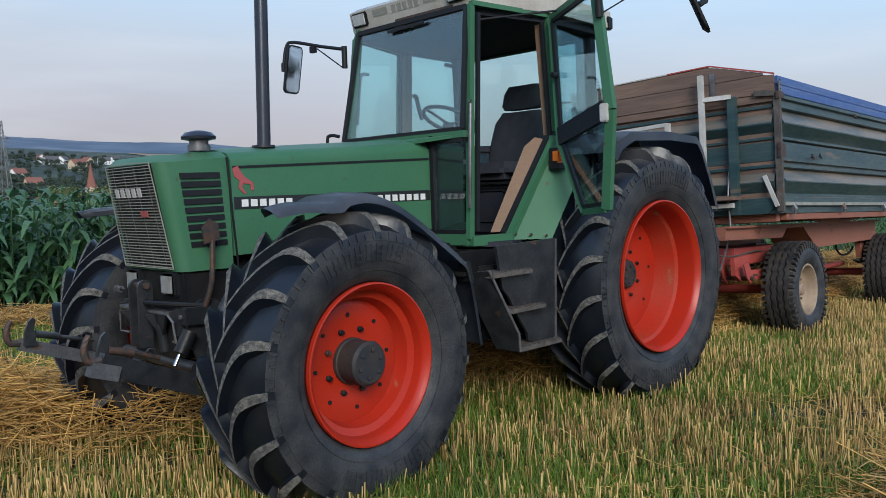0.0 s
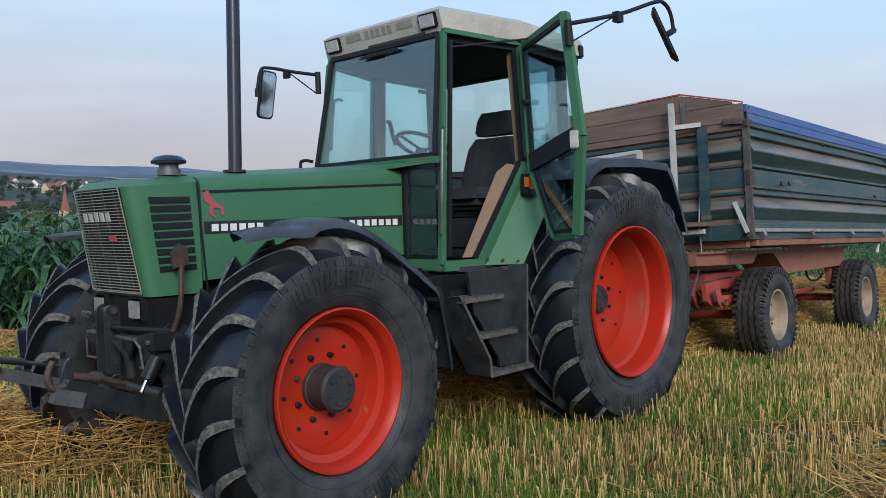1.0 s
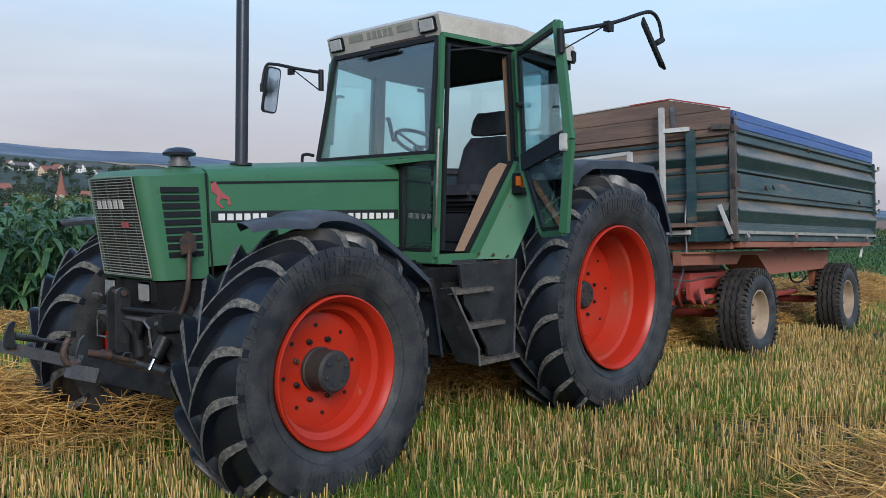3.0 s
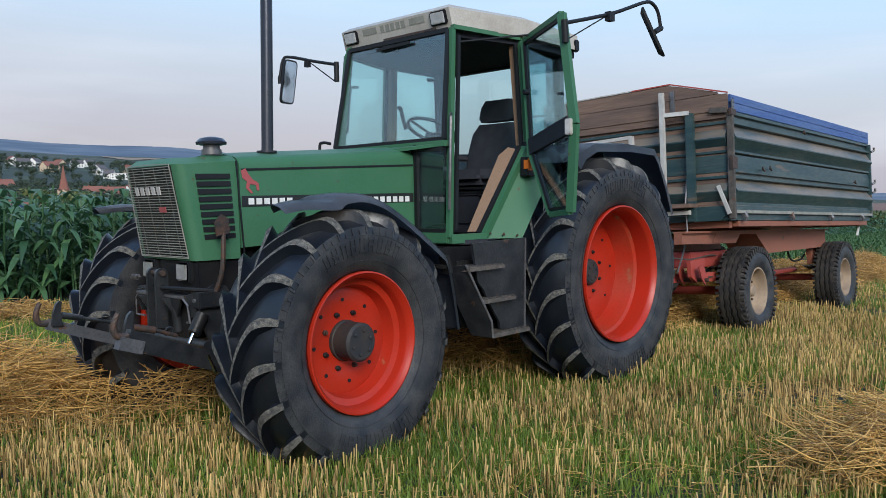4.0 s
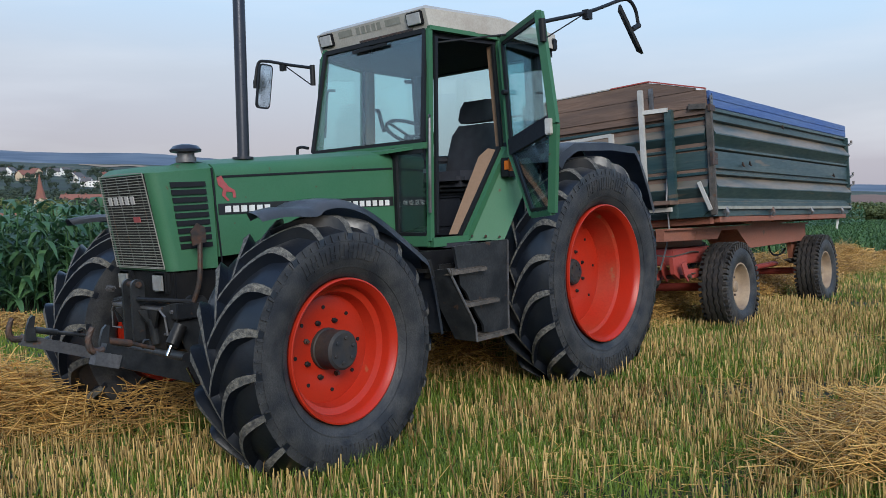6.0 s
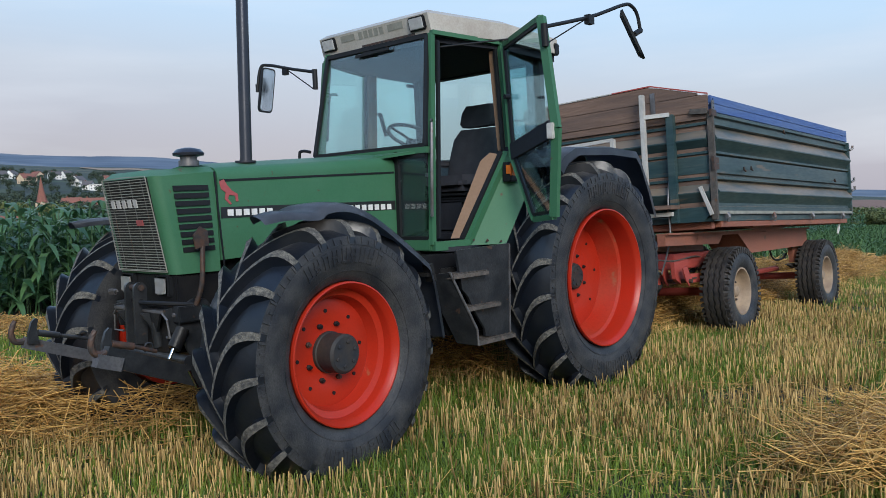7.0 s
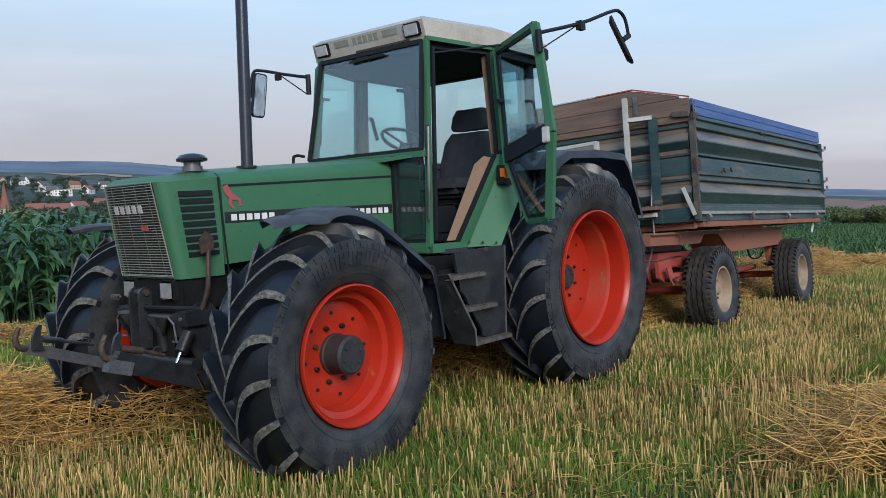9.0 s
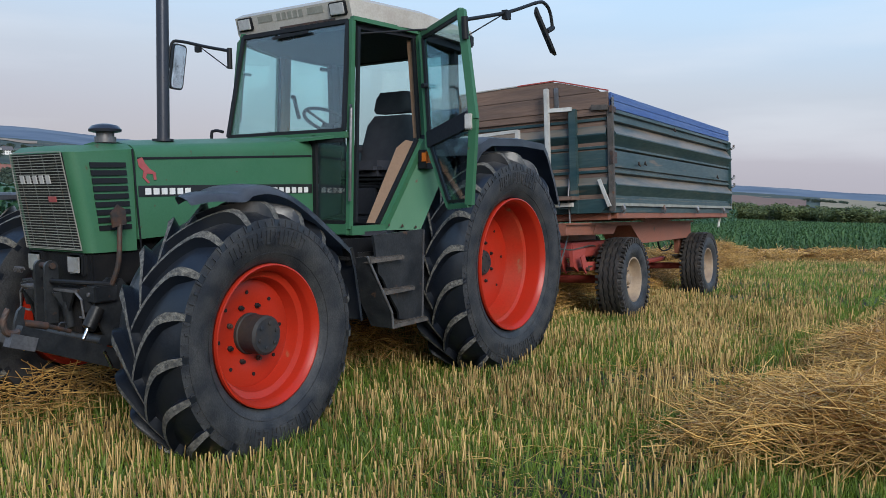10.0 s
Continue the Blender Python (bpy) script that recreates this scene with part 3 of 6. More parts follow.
        part("stripe_bar", bm, WHITEP, hood, "white plain bar")
bm = slab(B(), [(-2.818, -0.3275, 1.599), (-2.788, -0.3275, 1.612), (-2.771, -0.3275, 1.581), (-2.742, -0.3275, 1.549), (-2.703, -0.3275, 1.527), (-2.699, -0.3275, 1.486), (-2.716, -0.3275, 1.486),
                 (-2.720, -0.3275, 1.518), (-2.759, -0.3275, 1.522), (-2.767, -0.3275, 1.500), (-2.742, -0.3275, 1.473), (-2.754, -0.3275, 1.468), (-2.788, -0.3275, 1.500), (-2.780, -0.3275, 1.536), (-2.809, -0.3275, 1.558)], (0, -0.002, 0))
part("emblem", bm, LOGO, hood, "faded red emblem")
# side panel seam below the stripe and the lower front frame
bm = bar(B(), (-2.809, -0.327, 1.10), (-2.846, -0.327, 1.655), 0.004, 0.010, (1, 0, 0))
part("seam", bm, TRIM, hood)

# exhaust and air intake
bm = tube(B(), [(-2.525, -0.157, 1.70), (-2.52, -0.157, 1.755), (-2.49, -0.157, 2.86), (-2.47, -0.157, 2.92), (-2.43, -0.157, 2.96)], 0.036, 20)
tube(bm, [(-2.525, -0.157, 1.715), (-2.525, -0.157, 1.728)], 0.062, 20)
part("exhaust_pipe", bm, PIPE, tractor, "tall dark exhaust pipe")
bm = B()
for z0, z1, r0, r1 in ((1.69, 1.72, 0.056, 0.056), (1.72, 1.746, 0.047, 0.047)):
    tube(bm, [(-2.93, -0.21, z0), (-2.93, -0.21, z1)], r0, 20)
intake = part("air_intake", bm, STEEL, tractor, "grey metal air intake neck")
bm = tube(B(), [(-2.93, -0.21, 1.742), (-2.93, -0.21, 1.749), (-2.93, -0.21, 1.762), (-2.93, -0.21, 1.782), (-2.93, -0.21, 1.792)], [0.05, 0.084, 0.086, 0.066, 0.025], 24)
part("cap", bm, PIPE, intake, "dark mushroom-shaped cap")

# front mudguards
def mudguard(s):
    prof = [(-3.08, 1.385), (-2.93, 1.405), (-2.74, 1.40), (-2.68, 1.43), (-2.56, 1.44), (-2.42, 1.405), (-2.28, 1.33), (-2.12, 1.22), (-1.96, 1.10), (-1.91, 1.04), (-1.86, 0.82), (-1.83, 0.64)]
    prof = [(p.x, p.z) for p in curve_pts([(x, 0, z) for x, z in prof], 3)]
    bm = B()
    rows = []
    for x, z in prof:
        n = Vector((x - XF, 0, z - ZF)).normalized()
        row = []
        for y, d in ((0.69, -0.03), (0.70, 0.0), (0.76, 0.014), (0.9, 0.02), (1.04, 0.014), (1.085, 0.0), (1.10, -0.035)):
            y += (1.06 - y) * 0.85 * min(1.0, max(0.0, (-2.70 - x) / 0.38)) if y < 1.06 else 0.0
            row.append(bm.verts.new((x + n.x * d, s * y, z + n.z * d)))
        rows.append(row)
    for a, b in zip(rows, rows[1:]):
        for i in range(6):
            bm.faces.new((a[i], a[i + 1], b[i + 1], b[i]))
    bmesh.ops.solidify(bm, geom=bm.faces[:], thickness=0.006)
    ob = part("front_mudguard", bm, FENDERM, tractor, "dark grey curved front mudguard", 50)
    bm = bar(B(), (-1.93, s * 1.06, 1.08), (-1.90, s * 1.06, 0.98), 0.06, 0.03, (1, 0, 0))
    part("bracket", bm, BLACK, ob, bevel=0.004)
    part("bracket", bar(B(), (-1.95, s * 0.66, 1.02), (-1.93, s * 1.08, 1.02), 0.05, 0.02), BLACK, ob, bevel=0.004)
    part("bracket", bar(B(), (-2.5, s * 0.62, ZF + 0.1), (-2.45, s * 0.7, 1.40), 0.05, 0.03), BLACK, ob, bevel=0.004)

for s in (-1, 1):
    mudguard(s)

# rear mudguards
for s in (-1, 1):
    prof = [(-0.60, 1.66), (-0.53, 1.735), (-0.38, 1.80), (0.10, 1.815), (0.46, 1.79), (0.53, 1.72), (0.66, 1.50), (0.76, 1.28)]
    bm = B()
    rows = []
    for x, z in prof:
        n = Vector((x, 0, z - ZR)).normalized()
        rows.append([bm.verts.new((x - n.x * d, s * y, z - n.z * d)) for y, d in ((0.58, 0.0), (0.62, 0.0), (1.0, 0.0), (1.06, 0.012), (1.075, 0.07))])
    for a, b in zip(rows, rows[1:]):
        for i in range(4):
            bm.faces.new((a[i], a[i + 1], b[i + 1], b[i]))
    bmesh.ops.solidify(bm, geom=bm.faces[:], thickness=0.008)
    part("rear_mudguard", bm, FENDERM, tractor, "dark angular rear mudguard", 25)
    bm = slab(B(), [(-0.86, s * 0.585, 1.16), (0.6, s * 0.585, 1.16), (0.62, s * 0.585, 1.5), (0.45, s * 0.585, 1.78), (-0.38, s * 0.585, 1.79), (-0.72, s * 0.585, 1.5)], (0, -s * 0.012, 0))
    part("mudguard_side", bm, FENDERM, tractor)

# ---- cab ----
cab = new("cab")
cab.parent = tractor
A_B, A_T = Vector((-1.44, -0.635, 1.16)), Vector((-1.315, -0.575, 2.56))
SILL, KNEE, B_T = Vector((-1.13, -0.67, 1.16)), Vector((-0.77, -0.75, 1.77)), Vector((-0.77, -0.70, 2.53))
C_B, C_T = Vector((-0.20, -0.64, 1.7)), Vector((-0.22, -0.64, 2.53))

def flip(p, s):
    return Vector((p[0], p[1] if s < 0 else -p[1], p[2]))

for s in (-1, 1):
    a_b, a_t, sill, knee, b_t, c_b, c_t = (flip(p, s) for p in (A_B, A_T, SILL, KNEE, B_T, C_B, C_T))
    if s > 0:
        a_b, a_t = a_b + Vector((0, -0.05, 0)), a_t + Vector((0, -0.07, 0))
    part("front_post", bar(B(), a_b, a_t, 0.034, 0.036, (1, 0, 0)), GREEN, cab, bevel=0.008)
    part("post_seal", bar(B(), a_b + Vector((0.035, s * 0.026, 0.05)), a_t + Vector((0.035, s * 0.026, -0.05)), 0.02, 0.024, (1, 0, 0)), TRIM, cab)
    part("door_post", bar(B(), knee + Vector((0.02, 0, 0)), b_t + Vector((0.02, 0, 0)), 0.028, 0.03, (1, 0, 0)), GREEN, cab, bevel=0.008)
    part("door_post_trim", bar(B(), knee + Vector((-0.01, -s * 0.025, -0.02)), b_t + Vector((-0.01, -s * 0.025, 0)), 0.02, 0.025, (1, 0, 0)), TRIM, cab)
    part("post_lining", bar(B(), knee + Vector((0.03, -s * 0.06, 0.02)), b_t + Vector((0.02, -s * 0.055, -0.04)), 0.05, 0.06, (1, 0, 0)), BROWN, cab, "brown inner lining")
    part("lower_post", bar(B(), sill, knee, 0.045, 0.045, (1, 0, 0)), GREEN, cab, bevel=0.006)
    part("lower_seal", bar(B(), sill + Vector((-0.025, -s * 0.03, 0.02)), knee + Vector((-0.03, -s * 0.03, 0)), 0.03, 0.03, (1, 0, 0)), TRIM, cab)
    bm = slab(B(), [sill + Vector((-0.035, -s * 0.045, 0.03)), knee + Vector((-0.03, -s * 0.05, -0.01)), knee + Vector((-0.07, -s * 0.10, 0.005)), knee + Vector((-0.115, -s * 0.15, -0.05)), sill + Vector((-0.085, -s * 0.08, 0.03))], (0.012, -s * 0.012, 0))
    part("lower_lining", bm, BROWN, cab, "brown inner lining")
    part("sill", bar(B(), a_b + Vector((0, 0, -0.01)), sill + Vector((0, 0, -0.01)), 0.06, 0.06), GREEN, cab, bevel=0.008)
    # green panel between sill, post and rear wheel
    bm = slab(B(), [sill, knee + Vector((0, 0, 0)), Vector((-0.66, s * 0.84, 1.50)), Vector((-0.965, s * 0.87, 1.14)), sill + Vector((0, 0, -0.02))], (0.0, -s * 0.02, 0))
    part("rear_panel", bm, GREEN, cab, "green steel panel with rust along its lower edge", bevel=0.004)
    for q, rad in ((0.15, 0.010), (0.5, 0.014), (0.86, 0.012)):
        lowp = sill.lerp(Vector((-0.965, s * 0.87, 1.14)), q) + Vector((0, s * 0.004, 0.018))
        rim_pts = [lowp + Vector((rad * f * math.cos(k), 0.1 * s * rad, rad * f * math.sin(k) * 0.8)) for k, f in ((0, 1.2), (0.9, 0.8), (1.7, 1.1), (2.6, 0.7), (3.5, 1.3), (4.4, 0.8), (5.4, 1.0))]
        part("rust_patch", slab(B(), rim_pts, (0, -s * 0.003, 0)), RUST, cab)
    part("rear_post", bar(B(), c_b, c_t, 0.05, 0.05, (1, 0, 0)), DARKIN, cab, bevel=0.01)
    part("rear_post_lining", bar(B(), c_b + Vector((-0.04, -s * 0.04, 0)), c_t + Vector((-0.04, -s * 0.04, 0)), 0.06, 0.06, (1, 0, 0)), DARKIN, cab)
    part("roof_rail", bar(B(), a_t + Vector((0, 0, 0.008)), b_t + Vector((0, 0, 0.008)), 0.04, 0.028), GREEN, cab, bevel=0.01)
    part("roof_rail", bar(B(), b_t + Vector((0, 0, 0.01)), c_t + Vector((0, 0, 0.01)), 0.04, 0.03), GREEN, cab, bevel=0.01)
    part("belt_rail", bar(B(), knee + Vector((0, 0, 0.02)), c_b + Vector((0, 0, 0.08)), 0.03, 0.04), DARKIN, cab, bevel=0.008)
    # quarter window behind the door
    bm = slab(B(), [knee + Vector((0.03, 0, 0.05)), c_b + Vector((-0.03, 0, 0.1)), c_t + Vector((-0.03, 0, -0.03)), b_t + Vector((0.03, 0, -0.03))], (0, -s * 0.005, 0))
    part("side_pane", bm, CABGLASS, cab, "tinted side window")
    # cowl beside the bonnet with a small dark pane
    part("cowl_post", bar(B(), (-1.45, s * 0.345, 1.16), (-1.45, s * 0.345, 1.79), 0.03, 0.03, (1, 0, 0)), TRIM, cab)
    bm = slab(B(), [(-1.448, s * 0.36, 1.215), (-1.448, s * 0.605, 1.215), (-1.44, s * 0.60, 1.745), (-1.44, s * 0.36, 1.745)], (0.005, 0, 0))
    part("lower_pane", bm, CABGLASS, cab, "small dark tinted pane")
    for a, b in (((0.36, 1.205), (0.61, 1.205)), ((0.36, 1.75), (0.61, 1.75))):
        part("pane_seal", bar(B(), (-1.45, s * a[0], a[1]), (-1.45, s * b[0], b[1]), 0.02, 0.025), TRIM, cab)
    part("cowl", box(B(), -1.46, -1.42, s * 0.33, s * 0.63, 1.12, 1.2), GREEN, cab, bevel=0.006)

# windscreen, its seal and the rail under it
WS = [Vector((-1.435, -0.60, 1.815)), Vector((-1.435, 0.555, 1.815)), Vector((-1.325, 0.485, 2.55)), Vector((-1.325, -0.55, 2.55))]
part("windscreen", slab(B(), WS, (0.006, 0, 0)), CABGLASS, cab, "large tinted windscreen")
for i in range(4):
    part("windscreen_seal", bar(B(), WS[i] + Vector((-0.004, 0, 0)), WS[(i + 1) % 4] + Vector((-0.004, 0, 0)), 0.03, 0.02, (1, 0, 0)), TRIM, cab)
bm = bar(B(), (-1.44, -0.63, 1.785), (-1.44, 0.63, 1.785), 0.05, 0.04)
part("windscreen_rail", bm, GREEN, cab, bevel=0.006)
bm = slab(B(), [(-1.55, -0.31, 1.765), (-1.55, 0.31, 1.765), (-1.44, 0.6, 1.79), (-1.44, -0.6, 1.79)], (0, 0, -0.02))
part("scuttle", bm, GREEN, cab)
bm = box(B(), -1.43, -1.40, -0.33, 0.33, 1.14, 1.79)
part("firewall", bm, DARKIN, cab)
# rear window with frame
RW = [Vector((-0.16, -0.59, 1.6)), Vector((-0.16, 0.59, 1.6)), Vector((-0.18, 0.59, 2.49)), Vector((-0.18, -0.59, 2.49))]
part("rear_pane", slab(B(), RW, (0.006, 0, 0)), CABGLASS, cab, "tinted rear window")
for i in range(4):
    part("rear_frame", bar(B(), RW[i], RW[(i + 1) % 4], 0.05, 0.05, (1, 0, 0)), DARKIN, cab)
part("rear_wall", box(B(), -0.18, -0.14, -0.60, 0.60, 1.1, 1.6), DARKIN, cab)
# closed right-hand door
p = [flip(q, 1) for q in (A_B + Vector((0.03, 0, 0.04)), SILL + Vector((0, 0, 0.04)), KNEE, B_T + Vector((0, 0, -0.03)), A_T + Vector((0.03, 0, -0.03)))]
dr_ob = part("right_door_pane", slab(B(), p, (0, 0.005, 0)), CABGLASS, cab, "tinted glass of the closed door")
for i in range(5):
    part("right_door_frame", bar(B(), p[i], p[(i + 1) % 5], 0.035, 0.035, (0.3, 1, 0)), GREEN, dr_ob)
part("right_door_bar", bar(B(), p[2], p[2] + (p[0] - p[2]) * 0.0 + Vector((-0.36, -0.3, 0.06)), 0.03, 0.08), DARKIN, dr_ob)

# roof: thick cap over the six-sided plan
plan = [(-1.305, -0.572), (-0.72, -0.75), (-0.10, -0.735), (-0.10, 0.735), (-0.72, 0.75), (-1.305, 0.566)]
def roof_z(x, top):
    return (2.725 - (x + 1.3) * 0.05) if top else 2.568 - (x + 1.3) * 0.035
bm = B()
r0 = [bm.verts.new((x, y, roof_z(x, False))) for x, y in plan]
r1 = [bm.verts.new((x + (-0.035 if x < -1 else 0), y * 0.995, roof_z(x, True) - 0.03)) for x, y in plan]
r2 = [bm.verts.new((x * 0.985 + (-0.01 if x < -1 else -0.02), y * 0.93, roof_z(x, True) - (0.0 if x < -1 else 0.004))) for x, y in plan]
for a, b in ((r0, r1), (r1, r2)):
    for i in range(6):
        bm.faces.new((a[i], a[(i + 1) % 6], b[(i + 1) % 6], b[i]))
bm.faces.new(r2)
bm.faces.new(r0)
roof = part("roof", bm, ROOF, cab, "off-white dirty cab roof with rust along its front edge", bevel=0.012)
bm = slab(B(), [(x * 0.97, y * 0.95, roof_z(x, False) - 0.004) for x, y in plan], (0, 0, -0.05))
part("headlining", bm, DARKIN, cab, "dark roof lining")
for s in (-1, 1):
    y0, y1 = sorted((s * 0.54, s * 0.385))
    bm = box(B(), -1.35, -1.30, y0, y1, 2.595, 2.69, Matrix.Translation((-1.32, 0, 2.6)) @ Matrix.Rotation(radians(-14), 4, "Y") @ Matrix.Translation((1.34, 0, -2.6)))
    part("work_lamp_housing", bm, TRIM, roof, bevel=0.008)
    part("work_lamp", box(B(), -1.355, -1.345, y0 + 0.014, y1 - 0.014, 2.605, 2.68, Matrix.Translation((-1.32, 0, 2.6)) @ Matrix.Rotation(radians(-14), 4, "Y") @ Matrix.Translation((1.34, 0, -2.6))), LAMPGLASS, roof, "clear work lamp", bevel=0.004)
    part("screw", tube(B(), [(-1.30, s * 0.35, 2.652), (-1.325, s * 0.35, 2.652)], 0.009, 8), TRIM, roof)
    part("roof_corner_cover", box(B(), -0.15, -0.085, s * 0.70, s * 0.745, 2.515, 2.605), TRIM, roof, bevel=0.01)
part("rust_edge", bar(B(), (-1.308, -0.42, 2.582), (-1.308, 0.12, 2.582), 0.006, 0.014), RUST, roof, "rusty lower roof edge")
for y in (-0.11, -0.055, 0.0, 0.055, 0.11):
    part("roof_badge", box(B(), -1.309, -1.30, y - 0.02, y + 0.02, 2.635, 2.685, Matrix.Translation((-1.305, 0, 2.575)) @ Matrix.Rotation(radians(-14), 4, "Y") @ Matrix.Translation((1.303, 0, -2.575))), LIGHTGREY, roof, "faded plain bar")
for y in (-0.25, 0.25):
    part("roof_vent", box(B(), -1.309, -1.30, y - 0.075, y + 0.075, 2.64, 2.685, Matrix.Translation((-1.305, 0, 2.575)) @ Matrix.Rotation(radians(-14), 4, "Y") @ Matrix.Translation((1.303, 0, -2.575))), LIGHTGREY, roof, "grey mesh vent")

# the open left door: hinged at the door post, swung out across
door = new("cab_door")
door.parent = tractor
H_T, H_K, H_B = Vector((-0.795, -0.775, 2.51)), Vector((-0.85, -0.86, 1.735)), Vector((-0.96, -1.115, 1.30))
F_T, F_M, F_B = Vector((-1.04, -1.275, 2.575)), Vector((-1.115, -1.42, 1.865)), Vector((-1.075, -1.355, 1.32))
loop = [H_T, H_K, H_B, F_B, F_M, F_T]
part("door_pane", slab(B(), loop, (0.005, 0, 0)), DOORGLASS, door, "tinted door window")
for i in range(6):
    a, b = loop[i], loop[(i + 1) % 6]
    heavy = i in (3, 4)
    part("door_frame", bar(B(), a, b, 0.055 if heavy else 0.035, 0.035, (1, 0, 0)), GREEN, door, bevel=0.006)
    mid = sum(loop, Vector()) / 6
    a2, b2 = a + (mid - a).normalized() * 0.035, b + (mid - b).normalized() * 0.035
    part("door_seal", bar(B(), a2 + Vector((-0.008, 0, 0)), b2 + Vector((-0.008, 0, 0)), 0.02, 0.02, (1, 0, 0)), TRIM, door)
part("door_crossbar", bar(B(), H_K + Vector((-0.012, -0.01, 0.03)), F_M + Vector((-0.012, 0.03, 0.0)), 0.03, 0.11), DARKIN, door, "black door crossbar")
part("door_lock", box(B(), -1.15, -1.095, -1.415, -1.365, 1.80, 1.90), GALV, door, "steel door lock", bevel=0.006)
part("door_stay", tube(B(), [(-1.27, -0.60, 2.47), (-0.85, -0.86, 2.53)], 0.007, 8), TRIM, door)
part("door_catch", tube(B(), [(-0.85, -0.85, 2.14), (-0.89, -0.84, 2.14)], 0.018, 10), TRIM, door)
# mirror on the open door
bm = tube(B(), curve_pts([(-1.09, -1.335, 2.50), (-0.6, -1.36, 2.625), (-0.25, -1.39, 2.745), (-0.14, -1.395, 2.755), (-0.07, -1.4, 2.70), (-0.03, -1.4, 2.58)], 5), 0.0125, 10)
tube(bm, [(-1.095, -1.335, 2.52), (-1.085, -1.335, 2.38)], 0.022, 10)
tube(bm, [(-1.07, -1.335, 2.40), (-0.62, -1.36, 2.62)], 0.005, 6)
box(bm, -0.66, -0.60, -1.385, -1.345, 2.57, 2.63)
part("mirror_arm", bm, TRIM, door, "black tubular mirror arm")

def mirror_head(c, ax, parent):
    """A rounded flat mirror; ax: its local frame (across, up, face)."""
    x, y, z = (Vector(a).normalized() for a in ax)
    bm, gl = B(), B()
    def ring(b, w, h, r, d):
        out = []
        for cx, cy, a0 in ((w - r, h - r, 0), (-w + r, h - r, 90), (-w + r, -h + r, 180), (w - r, -h + r, 270)):
            for k in range(5):
                a = radians(a0 + k * 22.5)
                out.append(b.verts.new(Vector(c) + x * (cx + r * math.cos(a)) + y * (cy + r * math.sin(a)) + z * d))
        return out
    rs = [ring(bm, 0.075, 0.165, 0.03, 0.004), ring(bm, 0.09, 0.18, 0.04, 0.008), ring(bm, 0.09, 0.18, 0.04, -0.008), ring(bm, 0.06, 0.15, 0.03, -0.03)]
    for a, b in zip(rs, rs[1:]):
        for i in range(20):
            bm.faces.new((a[i], a[(i + 1) % 20], b[(i + 1) % 20], b[i]))
    bm.faces.new(rs[0])
    bm.faces.new(rs[-1])
    hd = part("mirror_housing", bm, TRIM, parent)
    gl.faces.new(ring(gl, 0.078, 0.168, 0.032, 0.009))
    bmesh.ops.solidify(gl, geom=gl.faces[:], thickness=0.002)
    part("mirror_glass", gl, MIRROR, hd, "mirror glass", 1)

mirror_head((-0.136, -1.40, 2.558), ((0.90, 0.44, 0.0), (-0.20, 0.33, 0.92), (0.40, -0.83, 0.38)), door)
part("mirror_joint", tube(B(), [(-0.12, -1.40, 2.56), (-0.03, -1.40, 2.60)], 0.02, 10), TRIM, door)
# right-hand mirror
rm = new("right_mirror")
rm.parent = tractor
bm = tube(B(), curve_pts([(-1.36, 0.60, 2.46), (-1.40, 0.85, 2.515), (-1.46, 1.05, 2.565), (-1.50, 1.11, 2.55), (-1.53, 1.12, 2.39)], 5), 0.012, 10)
tube(bm, [(-1.37, 0.60, 2.48), (-1.37, 0.60, 2.33)], 0.02, 10)
tube(bm, [(-1.38, 0.62, 2.34), (-1.41, 0.9, 2.52)], 0.005, 6)
box(bm, -1.43, -1.40, 0.88, 0.93, 2.475, 2.52)
part("mirror_arm", bm, TRIM, rm)
mirror_head((-1.468, 1.09, 2.375), ((0.94, 0.35, 0), (0.19, 0.05, 0.98), (0.35, -0.94, 0.0)), rm)
part("mirror_joint", tube(B(), [(-1.53, 1.12, 2.36), (-1.53, 1.12, 2.42)], 0.016, 10), TRIM, rm)

# indicator, grab rails, wiper
part("indicator_base", box(B(), -0.845, -0.74, -0.835, -0.76, 1.565, 1.70), TRIM, cab, bevel=0.006)
part("indicator", box(B(), -0.855, -0.765, -0.855, -0.79, 1.605, 1.69), AMBER, cab, "amber turn signal", bevel=0.012)
part("grab_rail", tube(B(), curve_pts([(-1.40, 0.66, 1.86), (-1.42, 0.74, 1.87), (-1.43, 0.76, 1.80), (-1.43, 0.76, 1.3)], 4), 0.012, 8), TRIM, cab)
part("grab_rail", tube(B(), [(-1.465, -0.665, 1.35), (-1.475, -0.675, 1.38), (-1.42, -0.65, 1.96), (-1.40, -0.63, 1.98)], 0.011, 8), STEEL, cab)
part("door_rail", tube(B(), curve_pts([(-1.08, 0.70, 2.32), (-1.14, 0.70, 2.315), (-1.165, 0.70, 2.25), (-1.20, 0.70, 1.95)], 4), 0.012, 8), TRIM, cab)
part("door_grip", tube(B(), curve_pts([(-0.68, 0.66, 2.18), (-0.655, 0.66, 2.175), (-0.63, 0.66, 2.09), (-0.60, 0.66, 2.01)], 4), 0.017, 8), TRIM, cab)
part("latch_bar", box(B(), -0.36, -0.22, 0.63, 0.65, 2.425, 2.455), TRIM, cab, bevel=0.006)
part("wiper", bar(B(), (-1.352, -0.20, 2.515), (-1.352, 0.15, 2.505), 0.012, 0.02), TRIM, cab)
part("wiper_motor", box(B(), -1.34, -1.28, -0.02, 0.10, 2.48, 2.54), TRIM, cab, bevel=0.01)

